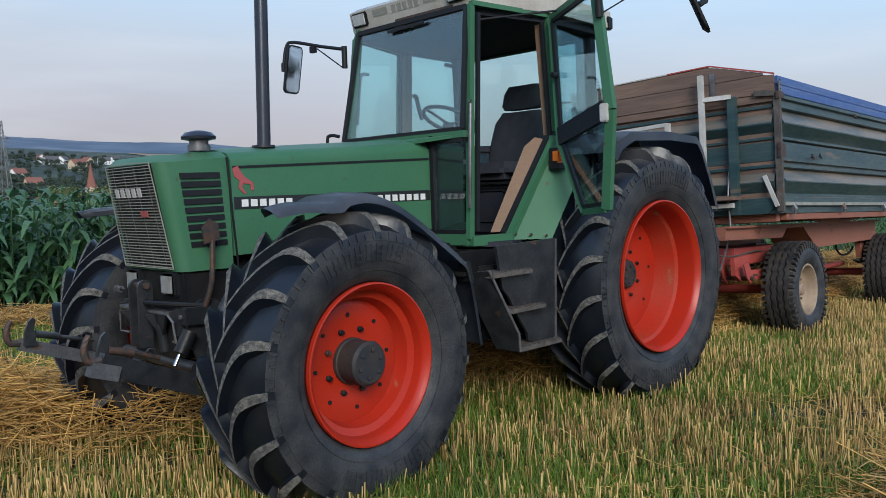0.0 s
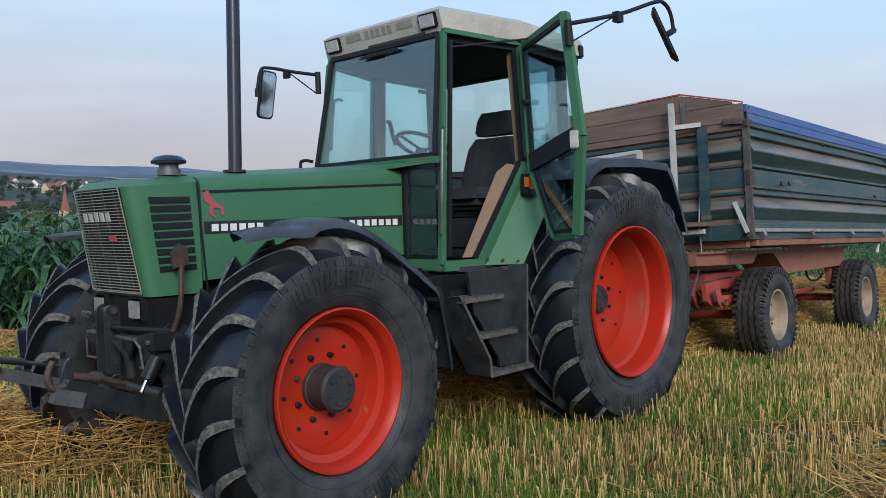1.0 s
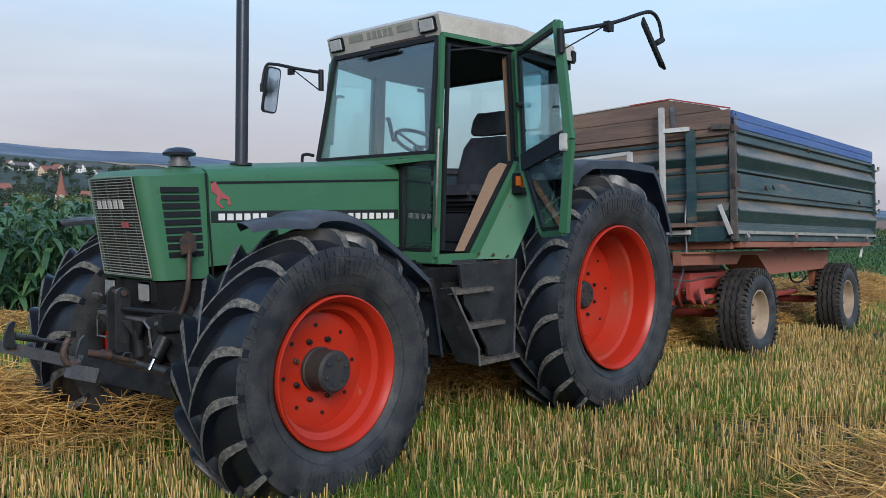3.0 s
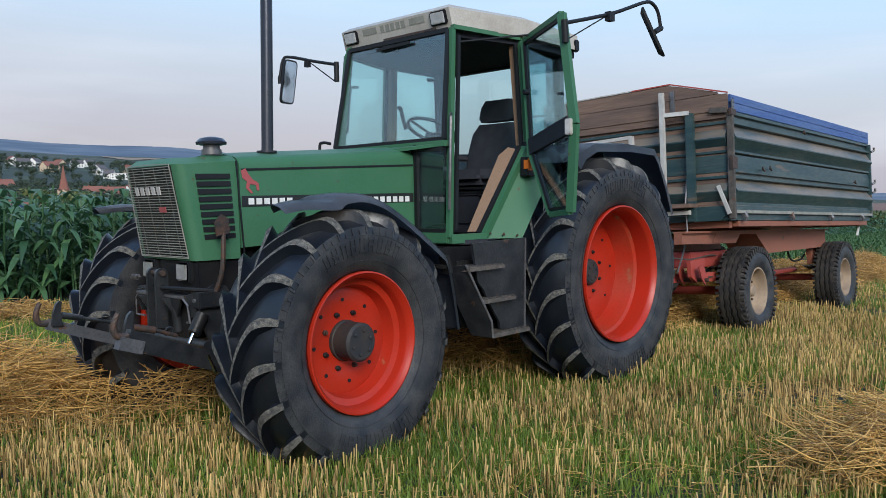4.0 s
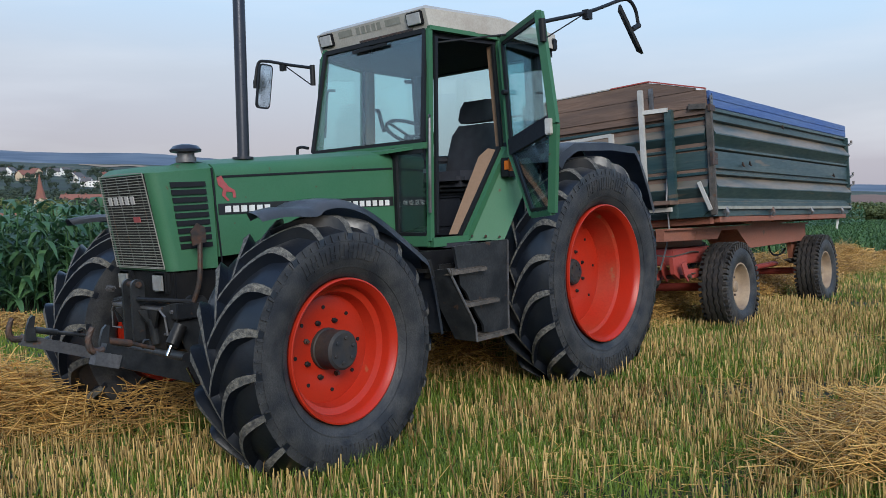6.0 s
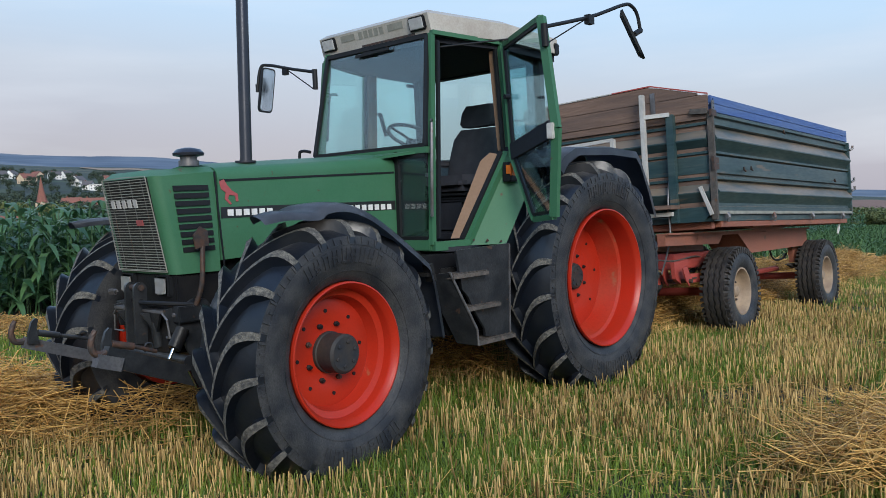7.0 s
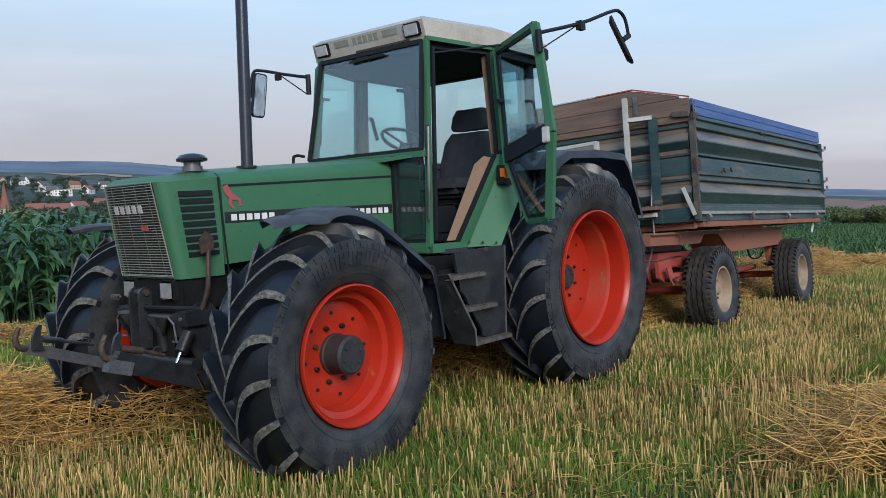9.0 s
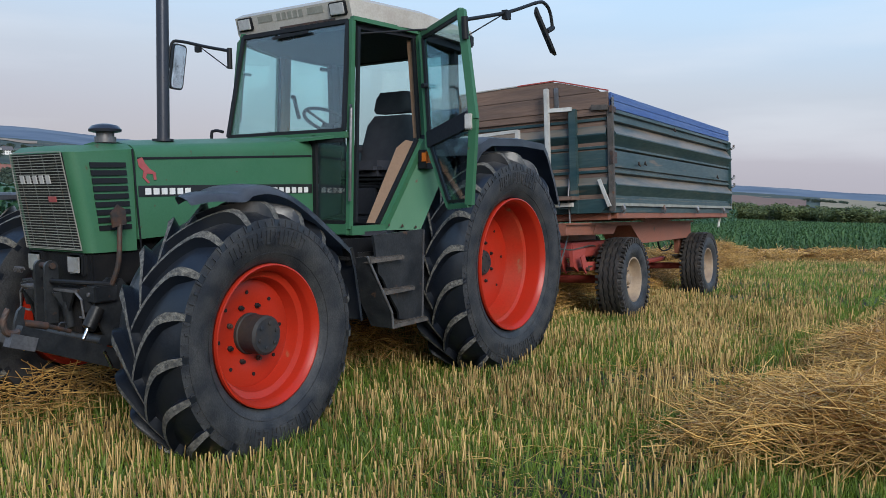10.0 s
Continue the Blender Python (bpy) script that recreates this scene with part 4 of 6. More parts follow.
# seat, steering wheel, controls
seat = new("seat")
seat.parent = tractor
SX, SY = -0.42, -0.10
part("seat_base", box(B(), SX - 0.32, SX + 0.08, SY - 0.2, SY + 0.2, 1.2, 1.48), DARKIN, seat, bevel=0.03)
for k in range(5):
    part("bellows", box(B(), SX - 0.30 - 0.02 * (k % 2), SX + 0.06, SY - 0.2 - 0.02 * (k % 2), SY + 0.2 + 0.02 * (k % 2), 1.40 + k * 0.028, 1.422 + k * 0.028), TRIM, seat, bevel=0.006)
part("cushion", box(B(), SX - 0.38, SX + 0.08, SY - 0.25, SY + 0.25, 1.52, 1.64), CLOTH, seat, bevel=0.045)
prof = [(0.05, 1.58, 0.26), (0.08, 1.75, 0.265), (0.12, 1.94, 0.235), (0.14, 2.01, 0.18)]
def padded(bm, prof, th):
    rings = []
    for dx, z, hw in prof:
        rings.append([bm.verts.new((SX + dx + ox * th, SY + oy * hw, z)) for ox, oy in ((-0.35, -1), (-0.62, -0.8), (-0.5, -0.3), (-0.5, 0.3), (-0.62, 0.8), (-0.35, 1), (0.5, 0.9), (0.6, 0), (0.5, -0.9))])
    for a, b in zip(rings, rings[1:]):
        for i in range(9):
            bm.faces.new((a[i], a[(i + 1) % 9], b[(i + 1) % 9], b[i]))
    bm.faces.new(rings[0])
    bm.faces.new(rings[-1])
    return bm
part("backrest", padded(B(), prof, 0.13), CLOTH, seat, "dark cloth backrest", 60, bevel=0.02)
part("headrest", padded(B(), [(0.135, 2.03, 0.16), (0.135, 2.06, 0.185), (0.15, 2.15, 0.175), (0.16, 2.20, 0.14)], 0.10), CLOTH, seat, "dark cloth headrest", 60, bevel=0.015)
part("armrest", box(B(), SX - 0.25, SX + 0.06, SY + 0.25, SY + 0.31, 1.72, 1.77), CLOTH, seat, bevel=0.015)
part("seat_belt_bar", tube(B(), [(-0.1, -0.48, 2.06), (-0.24, -0.27, 2.05), (-0.22, -0.29, 1.93), (-0.12, -0.40, 1.74)], 0.01, 8), TRIM, seat)
steer = new("steering_wheel")
steer.parent = tractor
bm = B()
SC, nrm = Vector((-0.93, 0.02, 1.935)), Vector((0.45, 0, 0.9)).normalized()
ua, ub = nrm.cross(Vector((0, 1, 0))).normalized(), Vector((0, 1, 0))
ringp = [SC + 0.19 * (ua * math.cos(a) + ub * math.sin(a)) for a in np.linspace(0, 2 * math.pi, 33)]
part("ring", tube(bm, ringp, 0.014, 8), TRIM, steer)
for a in (0.4, 2.5, 4.6):
    part("spoke", tube(B(), [SC - nrm * 0.03, SC + 0.185 * (ua * math.cos(a) + ub * math.sin(a))], 0.01, 8), TRIM, steer)
part("column", tube(B(), [SC - nrm * 0.03, (-1.25, 0, 1.3)], 0.04, 10), DARKIN, steer)
part("knob", tube(B(), [SC + ub * -0.18 + ua * 0.04, SC + ub * -0.18 + ua * 0.04 + nrm * 0.06], [0.02, 0.026], 10), TRIM, steer)
part("dashboard", prism(B(), [(-1.40, 1.2), (-1.12, 1.25), (-1.10, 1.72), (-1.2, 1.84), (-1.40, 1.82)], -0.26, 0.26), DARKIN, tractor, bevel=0.02)
part("cab_floor", slab(B(), [(-1.42, -0.6, 1.14), (-1.22, -0.78, 1.14), (-0.8, -0.6, 1.14), (-0.06, -0.6, 1.14), (-0.06, 0.6, 1.14), (-0.8, 0.6, 1.14), (-1.22, 0.78, 1.14), (-1.42, 0.6, 1.14)], (0, 0, -0.03)), DARKIN, tractor)
part("side_console", box(B(), -0.6, -0.1, 0.3, 0.56, 1.15, 1.62), DARKIN, tractor, bevel=0.02)
part("seat_plinth", box(B(), -0.75, -0.08, -0.56, 0.56, 1.14, 1.22), DARKIN, tractor, bevel=0.02)
part("wheel_arch", box(B(), -0.62, -0.08, -0.57, -0.44, 1.14, 1.62), DARKIN, tractor, bevel=0.03)
for i, (x, y) in enumerate(((-0.55, 0.42), (-0.65, 0.36), (-0.5, 0.34))):
    part("lever", tube(B(), [(x, y, 1.55), (x - 0.03, y, 1.80), (x - 0.05, y, 1.88)], [0.008, 0.008, 0.02], 8), TRIM, tractor)
part("inner_grip", tube(B(), curve_pts([(-0.1, 0.62, 1.9), (-0.14, 0.58, 1.92), (-0.14, 0.58, 2.1), (-0.1, 0.62, 2.12)], 4), 0.014, 8), TRIM, cab)

# ---- steps, side tank, front end ----
tank = part("side_panel", prism(B(), [(-1.50, 1.13), (-0.96, 1.145), (-0.985, 0.525), (-1.24, 0.55), (-1.245, 0.60), (-1.35, 0.74), (-1.40, 0.83), (-1.455, 0.88), (-1.47, 0.98)], -0.895, -0.875), FRAMEM, tractor,
            "black steel side panel below the cab, scratched and dusty", bevel=0.004)
part("panel_end", box(B(), -0.99, -0.97, -0.872, -0.55, 0.53, 1.14), BLACK, tank, bevel=0.004)
part("panel_lip", bar(B(), (-0.966, -0.897, 1.14), (-0.988, -0.897, 0.53), 0.008, 0.012, (1, 0, 0)), STEEL, tank)
part("step_recess", slab(B(), [(-1.66, -0.70, 1.10), (-1.0, -0.74, 1.10), (-1.0, -0.74, 0.56), (-1.40, -0.70, 0.56)], (0, 0.02, 0)), BLACK, tractor)
part("fuel_tank", box(B(), -1.5, -0.75, -0.66, -0.3, 0.55, 1.1), BLACK, tractor, bevel=0.03)
steps = new("steps")
steps.parent = tractor
for x0, x1, z, back in ((-1.585, -1.245, 0.982, 0.14), (-1.465, -1.13, 0.765, 0.13), (-1.375, -0.985, 0.535, 0.15)):
    bm = prism(B(), [(x0, z - 0.026), (x1, z - 0.022), (x1, z), (x0, z)], -0.945, -0.945 + back)
    st = part("step", bm, STEPM, steps, "worn dusty steel tread", bevel=0.004)
    for k in range(9):
        x = x0 + 0.015 + k * (x1 - x0 - 0.03) / 8
        part("step_rib", box(B(), x - 0.005, x + 0.005, -0.94, -0.95 + back, z - 0.002, z + 0.007), STEPM, st)
    part("step_back", box(B(), x0 + 0.03, x1 - 0.05, -0.946 + back, -0.936 + back, z - 0.01, z + 0.035), BLACK, st)
part("step_guard", slab(B(), [(-1.60, -0.925, 1.0), (-1.39, -0.95, 0.62), (-1.385, -0.95, 0.515), (-1.41, -0.79, 0.52), (-1.56, -0.77, 0.80), (-1.615, -0.77, 0.98)], (0.012, 0.004, 0)), FRAMEM, steps, bevel=0.003)
part("step_guard_edge", tube(B(), [(-1.60, -0.928, 1.0), (-1.39, -0.953, 0.62), (-1.384, -0.953, 0.515)], 0.008, 8), STEEL, steps)
part("riser_plate", slab(B(), [(-1.43, -0.80, 0.72), (-1.30, -0.80, 0.72), (-1.22, -0.80, 0.58), (-1.36, -0.80, 0.58)], (0, 0.01, 0)), STEPM, steps)
for k in range(5):
    part("battery_rib", box(B(), -1.75 + k * 0.07, -1.72 + k * 0.07, -0.52, -0.46, 0.75, 1.12), BLACK, tractor)
part("battery_box", box(B(), -1.78, -1.42, -0.5, -0.26, 0.72, 1.14), BLACK, tractor, bevel=0.02)

# front end: bumper block, headlamps, linkage
part("front_block", box(B(), -3.10, -2.75, -0.31, 0.31, 0.92, 1.10), BLACK, tractor, bevel=0.01)
part("front_support", prism(B(), [(-3.11, 0.70), (-2.85, 0.62), (-2.75, 0.95), (-3.10, 0.95)], -0.2, 0.2), BLACK, tractor, bevel=0.02)
part("front_beam", box(B(), -3.127, -2.99, -0.37, 0.37, 0.842, 0.93), FRAMEM, tractor, "worn dark front cross beam", bevel=0.006)
for s in (-1, 1):
    hl = part("headlamp_housing", box(B(), -3.128, -3.09, s * 0.2 - 0.068, s * 0.2 + 0.068, 0.977, 1.097), TRIM, tractor, bevel=0.01)
    part("reflector", box(B(), -3.142, -3.12, s * 0.2 - 0.06, s * 0.2 + 0.06, 0.985, 1.09), REFLECT, hl, "silvered headlamp reflector", bevel=0.012)
link = new("front_linkage")
link.parent = tractor
for s in (-1, 1):
    y = s * 0.45
    dx, dz = (0.008, 0.004) if s > 0 else (0.055, 0.014)
    bm = bar(B(), (-3.635 + dx, y, 0.745 + dz * 0.3), (-2.98, s * 0.40, 0.515), 0.05, 0.062 if s > 0 else 0.098)
    arm = part("lower_arm", bm, ARMM if s > 0 else FRAMEM, link, "worn grey steel arm" if s > 0 else "black steel arm", bevel=0.006)
    if s < 0:
        part("arm_end", bar(B(), (-3.625, y - 0.004, 0.735), (-3.505, y - 0.004, 0.695), 0.062, 0.066), ARMM, arm, "bright worn arm end", bevel=0.008)
    hk = curve_pts([(-3.625 + dx, y, 0.752 + dz), (-3.65 + dx, y, 0.746 + dz), (-3.685 + dx, y, 0.757 + dz), (-3.696 + dx, y, 0.80 + dz), (-3.685 + dx, y, 0.842 + dz), (-3.672 + dx, y, 0.866 + dz)], 4)
    m = len(hk)
    part("hook", tube(B(), hk, [0.019 - 0.007 * (q / (m - 1)) ** 2 for q in range(m)], 8), RUST, link, "rusty catch hook", bevel=0.0)
    bm = slab(B(), [(-3.63 + dx, y - s * 0.035, 0.74), (-3.625 + dx, y - s * 0.035, 0.80), (-3.605 + dx, y - s * 0.035, 0.86), (-3.585 + dx, y - s * 0.035, 0.878), (-3.57 + dx, y - s * 0.035, 0.872), (-3.58 + dx, y - s * 0.035, 0.82), (-3.57 + dx, y - s * 0.035, 0.735)], (0, -s * 0.022, 0))
    part("hook_latch", bm, FRAMEM, link, bevel=0.004)
    rod = part("latch_rod", tube(B(), [(-3.575 + dx, y - s * 0.05, 0.795), (-3.46 + dx, y - s * 0.05, 0.765), (-3.455 + dx, y - s * 0.05, 0.764), (-3.28, y - s * 0.06, 0.72)], [0.019, 0.019, 0.011, 0.011], 10), RUST if s < 0 else FRAMEM, link)
    part("rod_clip", tube(B(), curve_pts([(-3.34, y - s * 0.06, 0.725), (-3.335, y - s * 0.06, 0.765), (-3.30, y - s * 0.06, 0.762), (-3.30, y - s * 0.06, 0.725)], 3), 0.006, 6), FRAMEM, rod)
    part("pivot_plate", slab(B(), [(-3.03, s * 0.315, 0.60), (-2.93, s * 0.315, 0.58), (-2.90, s * 0.315, 0.90), (-2.945, s * 0.315, 0.955), (-3.02, s * 0.315, 0.965), (-3.085, s * 0.315, 0.925), (-3.11, s * 0.315, 0.85), (-3.09, s * 0.315, 0.74)], (0, s * 0.022, 0)), FRAMEM, link, bevel=0.004)
    part("pivot_bolt", tube(B(), [(-3.06, s * 0.33, 0.885), (-3.06, s * 0.352, 0.885)], 0.017, 6), STEEL, link)
    if s < 0:
        ram = part("ram", tube(B(), [(-3.165, -0.36, 0.712), (-3.16, -0.36, 0.718), (-3.105, -0.36, 0.815)], [0.03, 0.037, 0.037], 16), BLACK, link)
        part("ram_rod", tube(B(), [(-3.192, -0.36, 0.662), (-3.163, -0.36, 0.716)], 0.010, 12), CHROME, ram, "bright ram rod")
    part("lift_rod", tube(B(), [(-3.13, s * 0.44, 0.60), (-3.085, s * 0.44, 0.50)], 0.010, 10), CHROME, link, "bright steel rod")
    part("pin", tube(B(), [(-3.04, s * 0.31, 0.57), (-3.04, s * 0.45, 0.57)], 0.018, 10), STEEL, link)
    # thin end brackets, gussets and side plates under the shelf
    part("end_bracket", tube(B(), [(-3.17, s * 0.255, 0.903), (-3.165, s * 0.31, 0.86), (-3.16, s * 0.315, 0.765), (-3.14, s * 0.25, 0.76)], 0.007, 8), STEEL, link, "thin bent steel bracket")
    part("side_plate", slab(B(), [(-3.172, s * 0.285, 0.915), (-3.10, s * 0.285, 0.925), (-3.08, s * 0.285, 0.78), (-3.14, s * 0.285, 0.79)], (0, s * 0.014, 0)), FRAMEM, link, bevel=0.003)
    part("front_gusset", slab(B(), [(-3.178, s * 0.255, 0.893), (-3.178, s * 0.015, 0.893), (-3.155, s * 0.10, 0.795), (-3.152, s * 0.16, 0.785)], (0.014, 0, 0)), FRAMEM, link, bevel=0.003)
    part("gusset_web", slab(B(), [(-3.182, s * 0.135, 0.893), (-3.23, s * 0.135, 0.893), (-3.165, s * 0.135, 0.80)], (0, s * 0.012, 0)), FRAMEM, link, bevel=0.002)
    part("gusset_post", tube(B(), [(-3.15, s * 0.135, 0.84), (-3.13, s * 0.135, 0.70)], 0.026, 12), FRAMEM, link)
for y in (-0.07, 0.03):
    pl = [(-3.225, y, 0.72), (-3.16, y, 0.72), (-3.148, y, 1.0)] + [(-3.186 + 0.038 * math.cos(a), y, 1.02 + 0.038 * math.sin(a)) for a in np.linspace(0.2, 3.0, 8)] + [(-3.224, y, 0.99)]
    tp = part("top_link_plate", slab(B(), pl, (0, 0.02, 0)), FRAMEM, link, bevel=0.003)
    part("pin_hole", tube(B(), [(-3.184, y - 0.0015, 0.955), (-3.184, y + 0.0215, 0.955)], 0.012, 12), TRIM, tp)
part("top_link_pin", tube(B(), [(-3.186, -0.085, 1.028), (-3.186, 0.065, 1.028)], 0.017, 10), RUST, link)
part("shelf_plate", box(B(), -3.182, -3.10, -0.27, 0.27, 0.894, 0.91), STEEL, link, "worn steel shelf plate", bevel=0.003)
part("linkage_block", box(B(), -3.12, -2.98, -0.24, 0.24, 0.66, 0.86), BLACK, link, bevel=0.01)
part("cross_tube", tube(B(), [(-3.10, -0.40, 0.64), (-3.10, 0.40, 0.64)], 0.03, 12), FRAMEM, link)
for y in (-0.32, -0.22, 0.22, 0.32):
    part("beam_bolt", tube(B(), [(-3.138, y, 0.885), (-3.126, y, 0.885)], 0.012, 6), STEEL, link)
part("coil_spring", tube(B(), [(-3.15 + 0.012 * math.cos(q * 1.05), 0.30 + 0.0028 * q, 0.985 + 0.016 * math.sin(q * 1.05)) for q in range(31)], 0.004, 6), STEEL, link, "small coil spring")
part("drain_rod", tube(B(), [(-3.13, -0.30, 0.935), (-3.16, -0.12, 0.945), (-3.14, 0.0, 0.94)], 0.008, 8), RUST, link)
# bracket arm at the left of the nose with a reflector plate
bm = tube(B(), curve_pts([(-3.02, -0.36, 0.93), (-3.0, -0.40, 1.05), (-2.985, -0.40, 1.25)], 4), 0.014, 8)
slab(bm, [(-3.03, -0.41, 1.235), (-2.95, -0.41, 1.25), (-2.955, -0.41, 1.33), (-3.0, -0.41, 1.355), (-3.04, -0.41, 1.31)], (0, 0.012, 0))
part("marker_bracket", bm, RUST, tractor, "rusty marker bracket on a bent rod")
part("hose", tube(B(), curve_pts([(-3.1, 0.1, 0.93), (-3.2, -0.1, 0.95), (-3.16, -0.28, 0.95), (-3.0, -0.36, 0.93)], 5), 0.012, 8), TRIM, tractor)

# ---- trailer ----
TR = Matrix.Translation((2.168, -0.892, 1.229)) @ Matrix.Rotation(radians(2.75), 4, "Z") @ Matrix.Rotation(radians(1.82), 4, "Y") @ Matrix.Rotation(radians(-2.7), 4, "X") @ Matrix.Translation((0, 0, -1.17))
trailer = thing("farm_trailer", "old green tipping trailer with a red chassis and blue top boards", "trailer", TR)
TL, TW, TB = 4.69, 2.10, 1.17
# corrugated profile: (height, how far it stands out)
PROF = [(0.0, 0.0), (0.08, 0.0), (0.085, -0.012), (0.115, -0.012), (0.215, 0.03), (0.225, 0.03), (0.325, -0.02), (0.335, -0.026), (0.345, 0.006), (0.37, 0.006), (0.38, -0.024), (0.395, -0.024), (0.405, -0.002),
        (0.57, -0.002), (0.578, -0.024), (0.59, 0.006), (0.612, 0.006), (0.622, -0.022), (0.722, 0.03), (0.735, 0.03), (0.845, -0.02), (0.856, -0.026), (0.866, 0.006), (0.892, 0.006), (0.902, -0.022), (0.945, -0.022), (0.955, 0.0), (0.985, 0.0)]


def corrugated(bm, a, b, out, thick=0.05):
    """A ribbed steel side from a to b (bottom edge), standing out along out."""
    a, b, out = Vector(a), Vector(b), Vector(out)
    ra = [bm.verts.new(a + out * o * 1.45 + Vector((0, 0, h))) for h, o in PROF]
    rb = [bm.verts.new(b + out * o * 1.45 + Vector((0, 0, h))) for h, o in PROF]
    ia = [bm.verts.new(a - out * thick + Vector((0, 0, h))) for h in (0, PROF[-1][0])]
    ib = [bm.verts.new(b - out * thick + Vector((0, 0, h))) for h in (0, PROF[-1][0])]
    for i in range(len(PROF) - 1):
        bm.faces.new((ra[i], rb[i], rb[i + 1], ra[i + 1]))
    bm.faces.new((ia[0], ib[0], rb[0], ra[0]))
    bm.faces.new((ra[-1], rb[-1], ib[1], ia[1]))
    bm.faces.new((ia[1], ib[1], ib[0], ia[0]))
    bm.faces.new([ia[0]] + ra + [ia[1]])
    bm.faces.new([ib[0]] + rb + [ib[1]])
    return bm


for nm, a, b, o in (("side_wall", (0.05, 0, TB), (TL, 0, TB), (0, -1, 0)), ("side_wall", (TL, TW, TB), (0.05, TW, TB), (0, 1, 0)), ("front_wall", (0, TW - 0.03, TB), (0, 0.03, TB), (-1, 0, 0)), ("tailgate", (TL, 0.03, TB), (TL, TW - 0.03, TB), (1, 0, 0))):
    part(nm, corrugated(B(), a, b, o), TEAL, trailer, "ribbed green steel wall, dirty and faded", 25)
part("load_floor", box(B(), 0, TL, 0.01, TW - 0.01, TB - 0.06, TB - 0.005), TEAL, trailer)
part("bottom_rail", bar(B(), (0.06, -0.016, TB + 0.022), (TL, -0.018, TB + 0.022), 0.02, 0.03), LIGHTGREY, trailer, "worn pale bottom rail", bevel=0.004)
# top boards
for v in (-0.004, TW - 0.026):
    for k in range(2):
        part("side_board", box(B(), 0.04, TL, v, v + 0.03, TB + 0.99 + k * 0.078, TB + 1.066 + k * 0.078), BLUE, trailer, "blue painted board", bevel=0.004)
bm = slab(B(), [(-0.02, 0.0, TB + 0.92), (-0.02, TW, TB + 0.92), (-0.02, TW, TB + 1.27), (-0.02, 0.58, TB + 1.29), (-0.02, 0.0, TB + 1.13)], (0.012, 0, 0))
part("front_board_backing", bm, WOOD, trailer)
def gable(v):
    return TB + (1.15 + 0.16 * v / 0.58 if v < 0.58 else 1.31 - 0.02 * (v - 0.58) / (TW - 0.58))
for k in range(2):
    z0 = TB + 0.99 + k * 0.162
    z1 = z0 + 0.157
    vs = [v for v in np.linspace(0, TW, 22)]
    topv = [(v, min(z1, gable(v) - 0.006)) for v in vs]
    pts = [(v, z) for v, z in topv if z > z0 + 0.004]
    if len(pts) < 2:
        continue
    poly = [(-0.03, pts[0][0], z0), *[(-0.03, v, z) for v, z in pts], (-0.03, pts[-1][0], z0)]
    part("front_board", slab(B(), poly, (0.022, 0, 0)), WOOD, trailer, "weathered brown board")
for a, b, mt in ((0.0, 0.58, REDDY), (0.58, 1.0, REDDY), (1.0, TW, GALV)):
    part("edging", bar(B(), (-0.022, a, gable(a) + 0.004), (-0.022, b, gable(b) + 0.004), 0.03, 0.012), mt, trailer, "dull red edging" if mt == REDDY else "")
part("board_plate", box(B(), -0.038, -0.03, 0.53, 0.58, TB + 1.0, TB + 1.24), STEEL, trailer)
part("inner_liner", box(B(), 0.01, 0.03, 0.02, TW - 0.02, TB, TB + 1.0), WOOD, trailer)
# corner posts and fittings
for v in (-0.012, TW + 0.0):
    part("corner_post", box(B(), -0.03, 0.018, v - 0.03, v + 0.03, TB - 0.05, TB + 0.985), STEPM, trailer, "dark corner post", bevel=0.006)
    part("rear_post", box(B(), TL - 0.01, TL + 0.04, v - 0.012, v + 0.045, TB - 0.02, TB + 0.98), TEAL, trailer, bevel=0.006)
    part("corner_plate", box(B(), 0.0, 0.06, v - 0.02, v - 0.012, TB + 0.97, TB + 1.09), STEEL, trailer)
part("front_stanchion", box(B(), -0.075, -0.015, 0.335, 0.415, TB - 0.06, TB + 1.0), TEAL, trailer, bevel=0.006)
part("front_stanchion", box(B(), -0.075, -0.015, 1.685, 1.765, TB - 0.04, TB + 0.98), TEAL, trailer, bevel=0.006)
part("corner_gusset", slab(B(), [(-0.028, 0.0, TB + 0.08), (-0.028, 0.40, TB + 0.08), (-0.028, 0.40, TB - 0.06), (-0.028, 0.1, TB - 0.06), (-0.028, 0.0, TB + 0.03)], (0.012, 0, 0)), TEAL, trailer)
part("latch_lever", bar(B(), (-0.05, 0.105, TB + 0.275), (-0.05, 0.0, TB + 0.0), 0.022, 0.034, (0, 1, 0)), GALV, trailer, "pale latch lever", bevel=0.004)
for u in (0.25, 1.55, 2.9, 4.2):
    bm = tube(B(), [(u, -0.03, TB + 0.02), (u, -0.045, TB - 0.03), (u, -0.03, TB - 0.07)], 0.016, 8)
    box(bm, u - 0.035, u + 0.035, -0.045, -0.02, TB - 0.035, TB + 0.0)
    part("hinge", bm, STEEL, trailer)
for u, w in ((0.78, 0.46), (0.98, 0.475), (3.95, 0.44), (2.05, 0.93)):
    part("hook", tube(B(), curve_pts([(u, -0.01, TB + w), (u - 0.02, -0.04, TB + w - 0.02), (u - 0.06, -0.045, TB + w - 0.015), (u - 0.07, -0.04, TB + w + 0.02)], 3), 0.009, 8), RUST, trailer)
for w in (0.32, 0.44, 0.88):
    part("tail_latch", tube(B(), [(TL + 0.02, -0.03, TB + w), (TL + 0.05, -0.06, TB + w + 0.02), (TL + 0.05, -0.06, TB + w + 0.06)], 0.016, 8), STEEL, trailer)
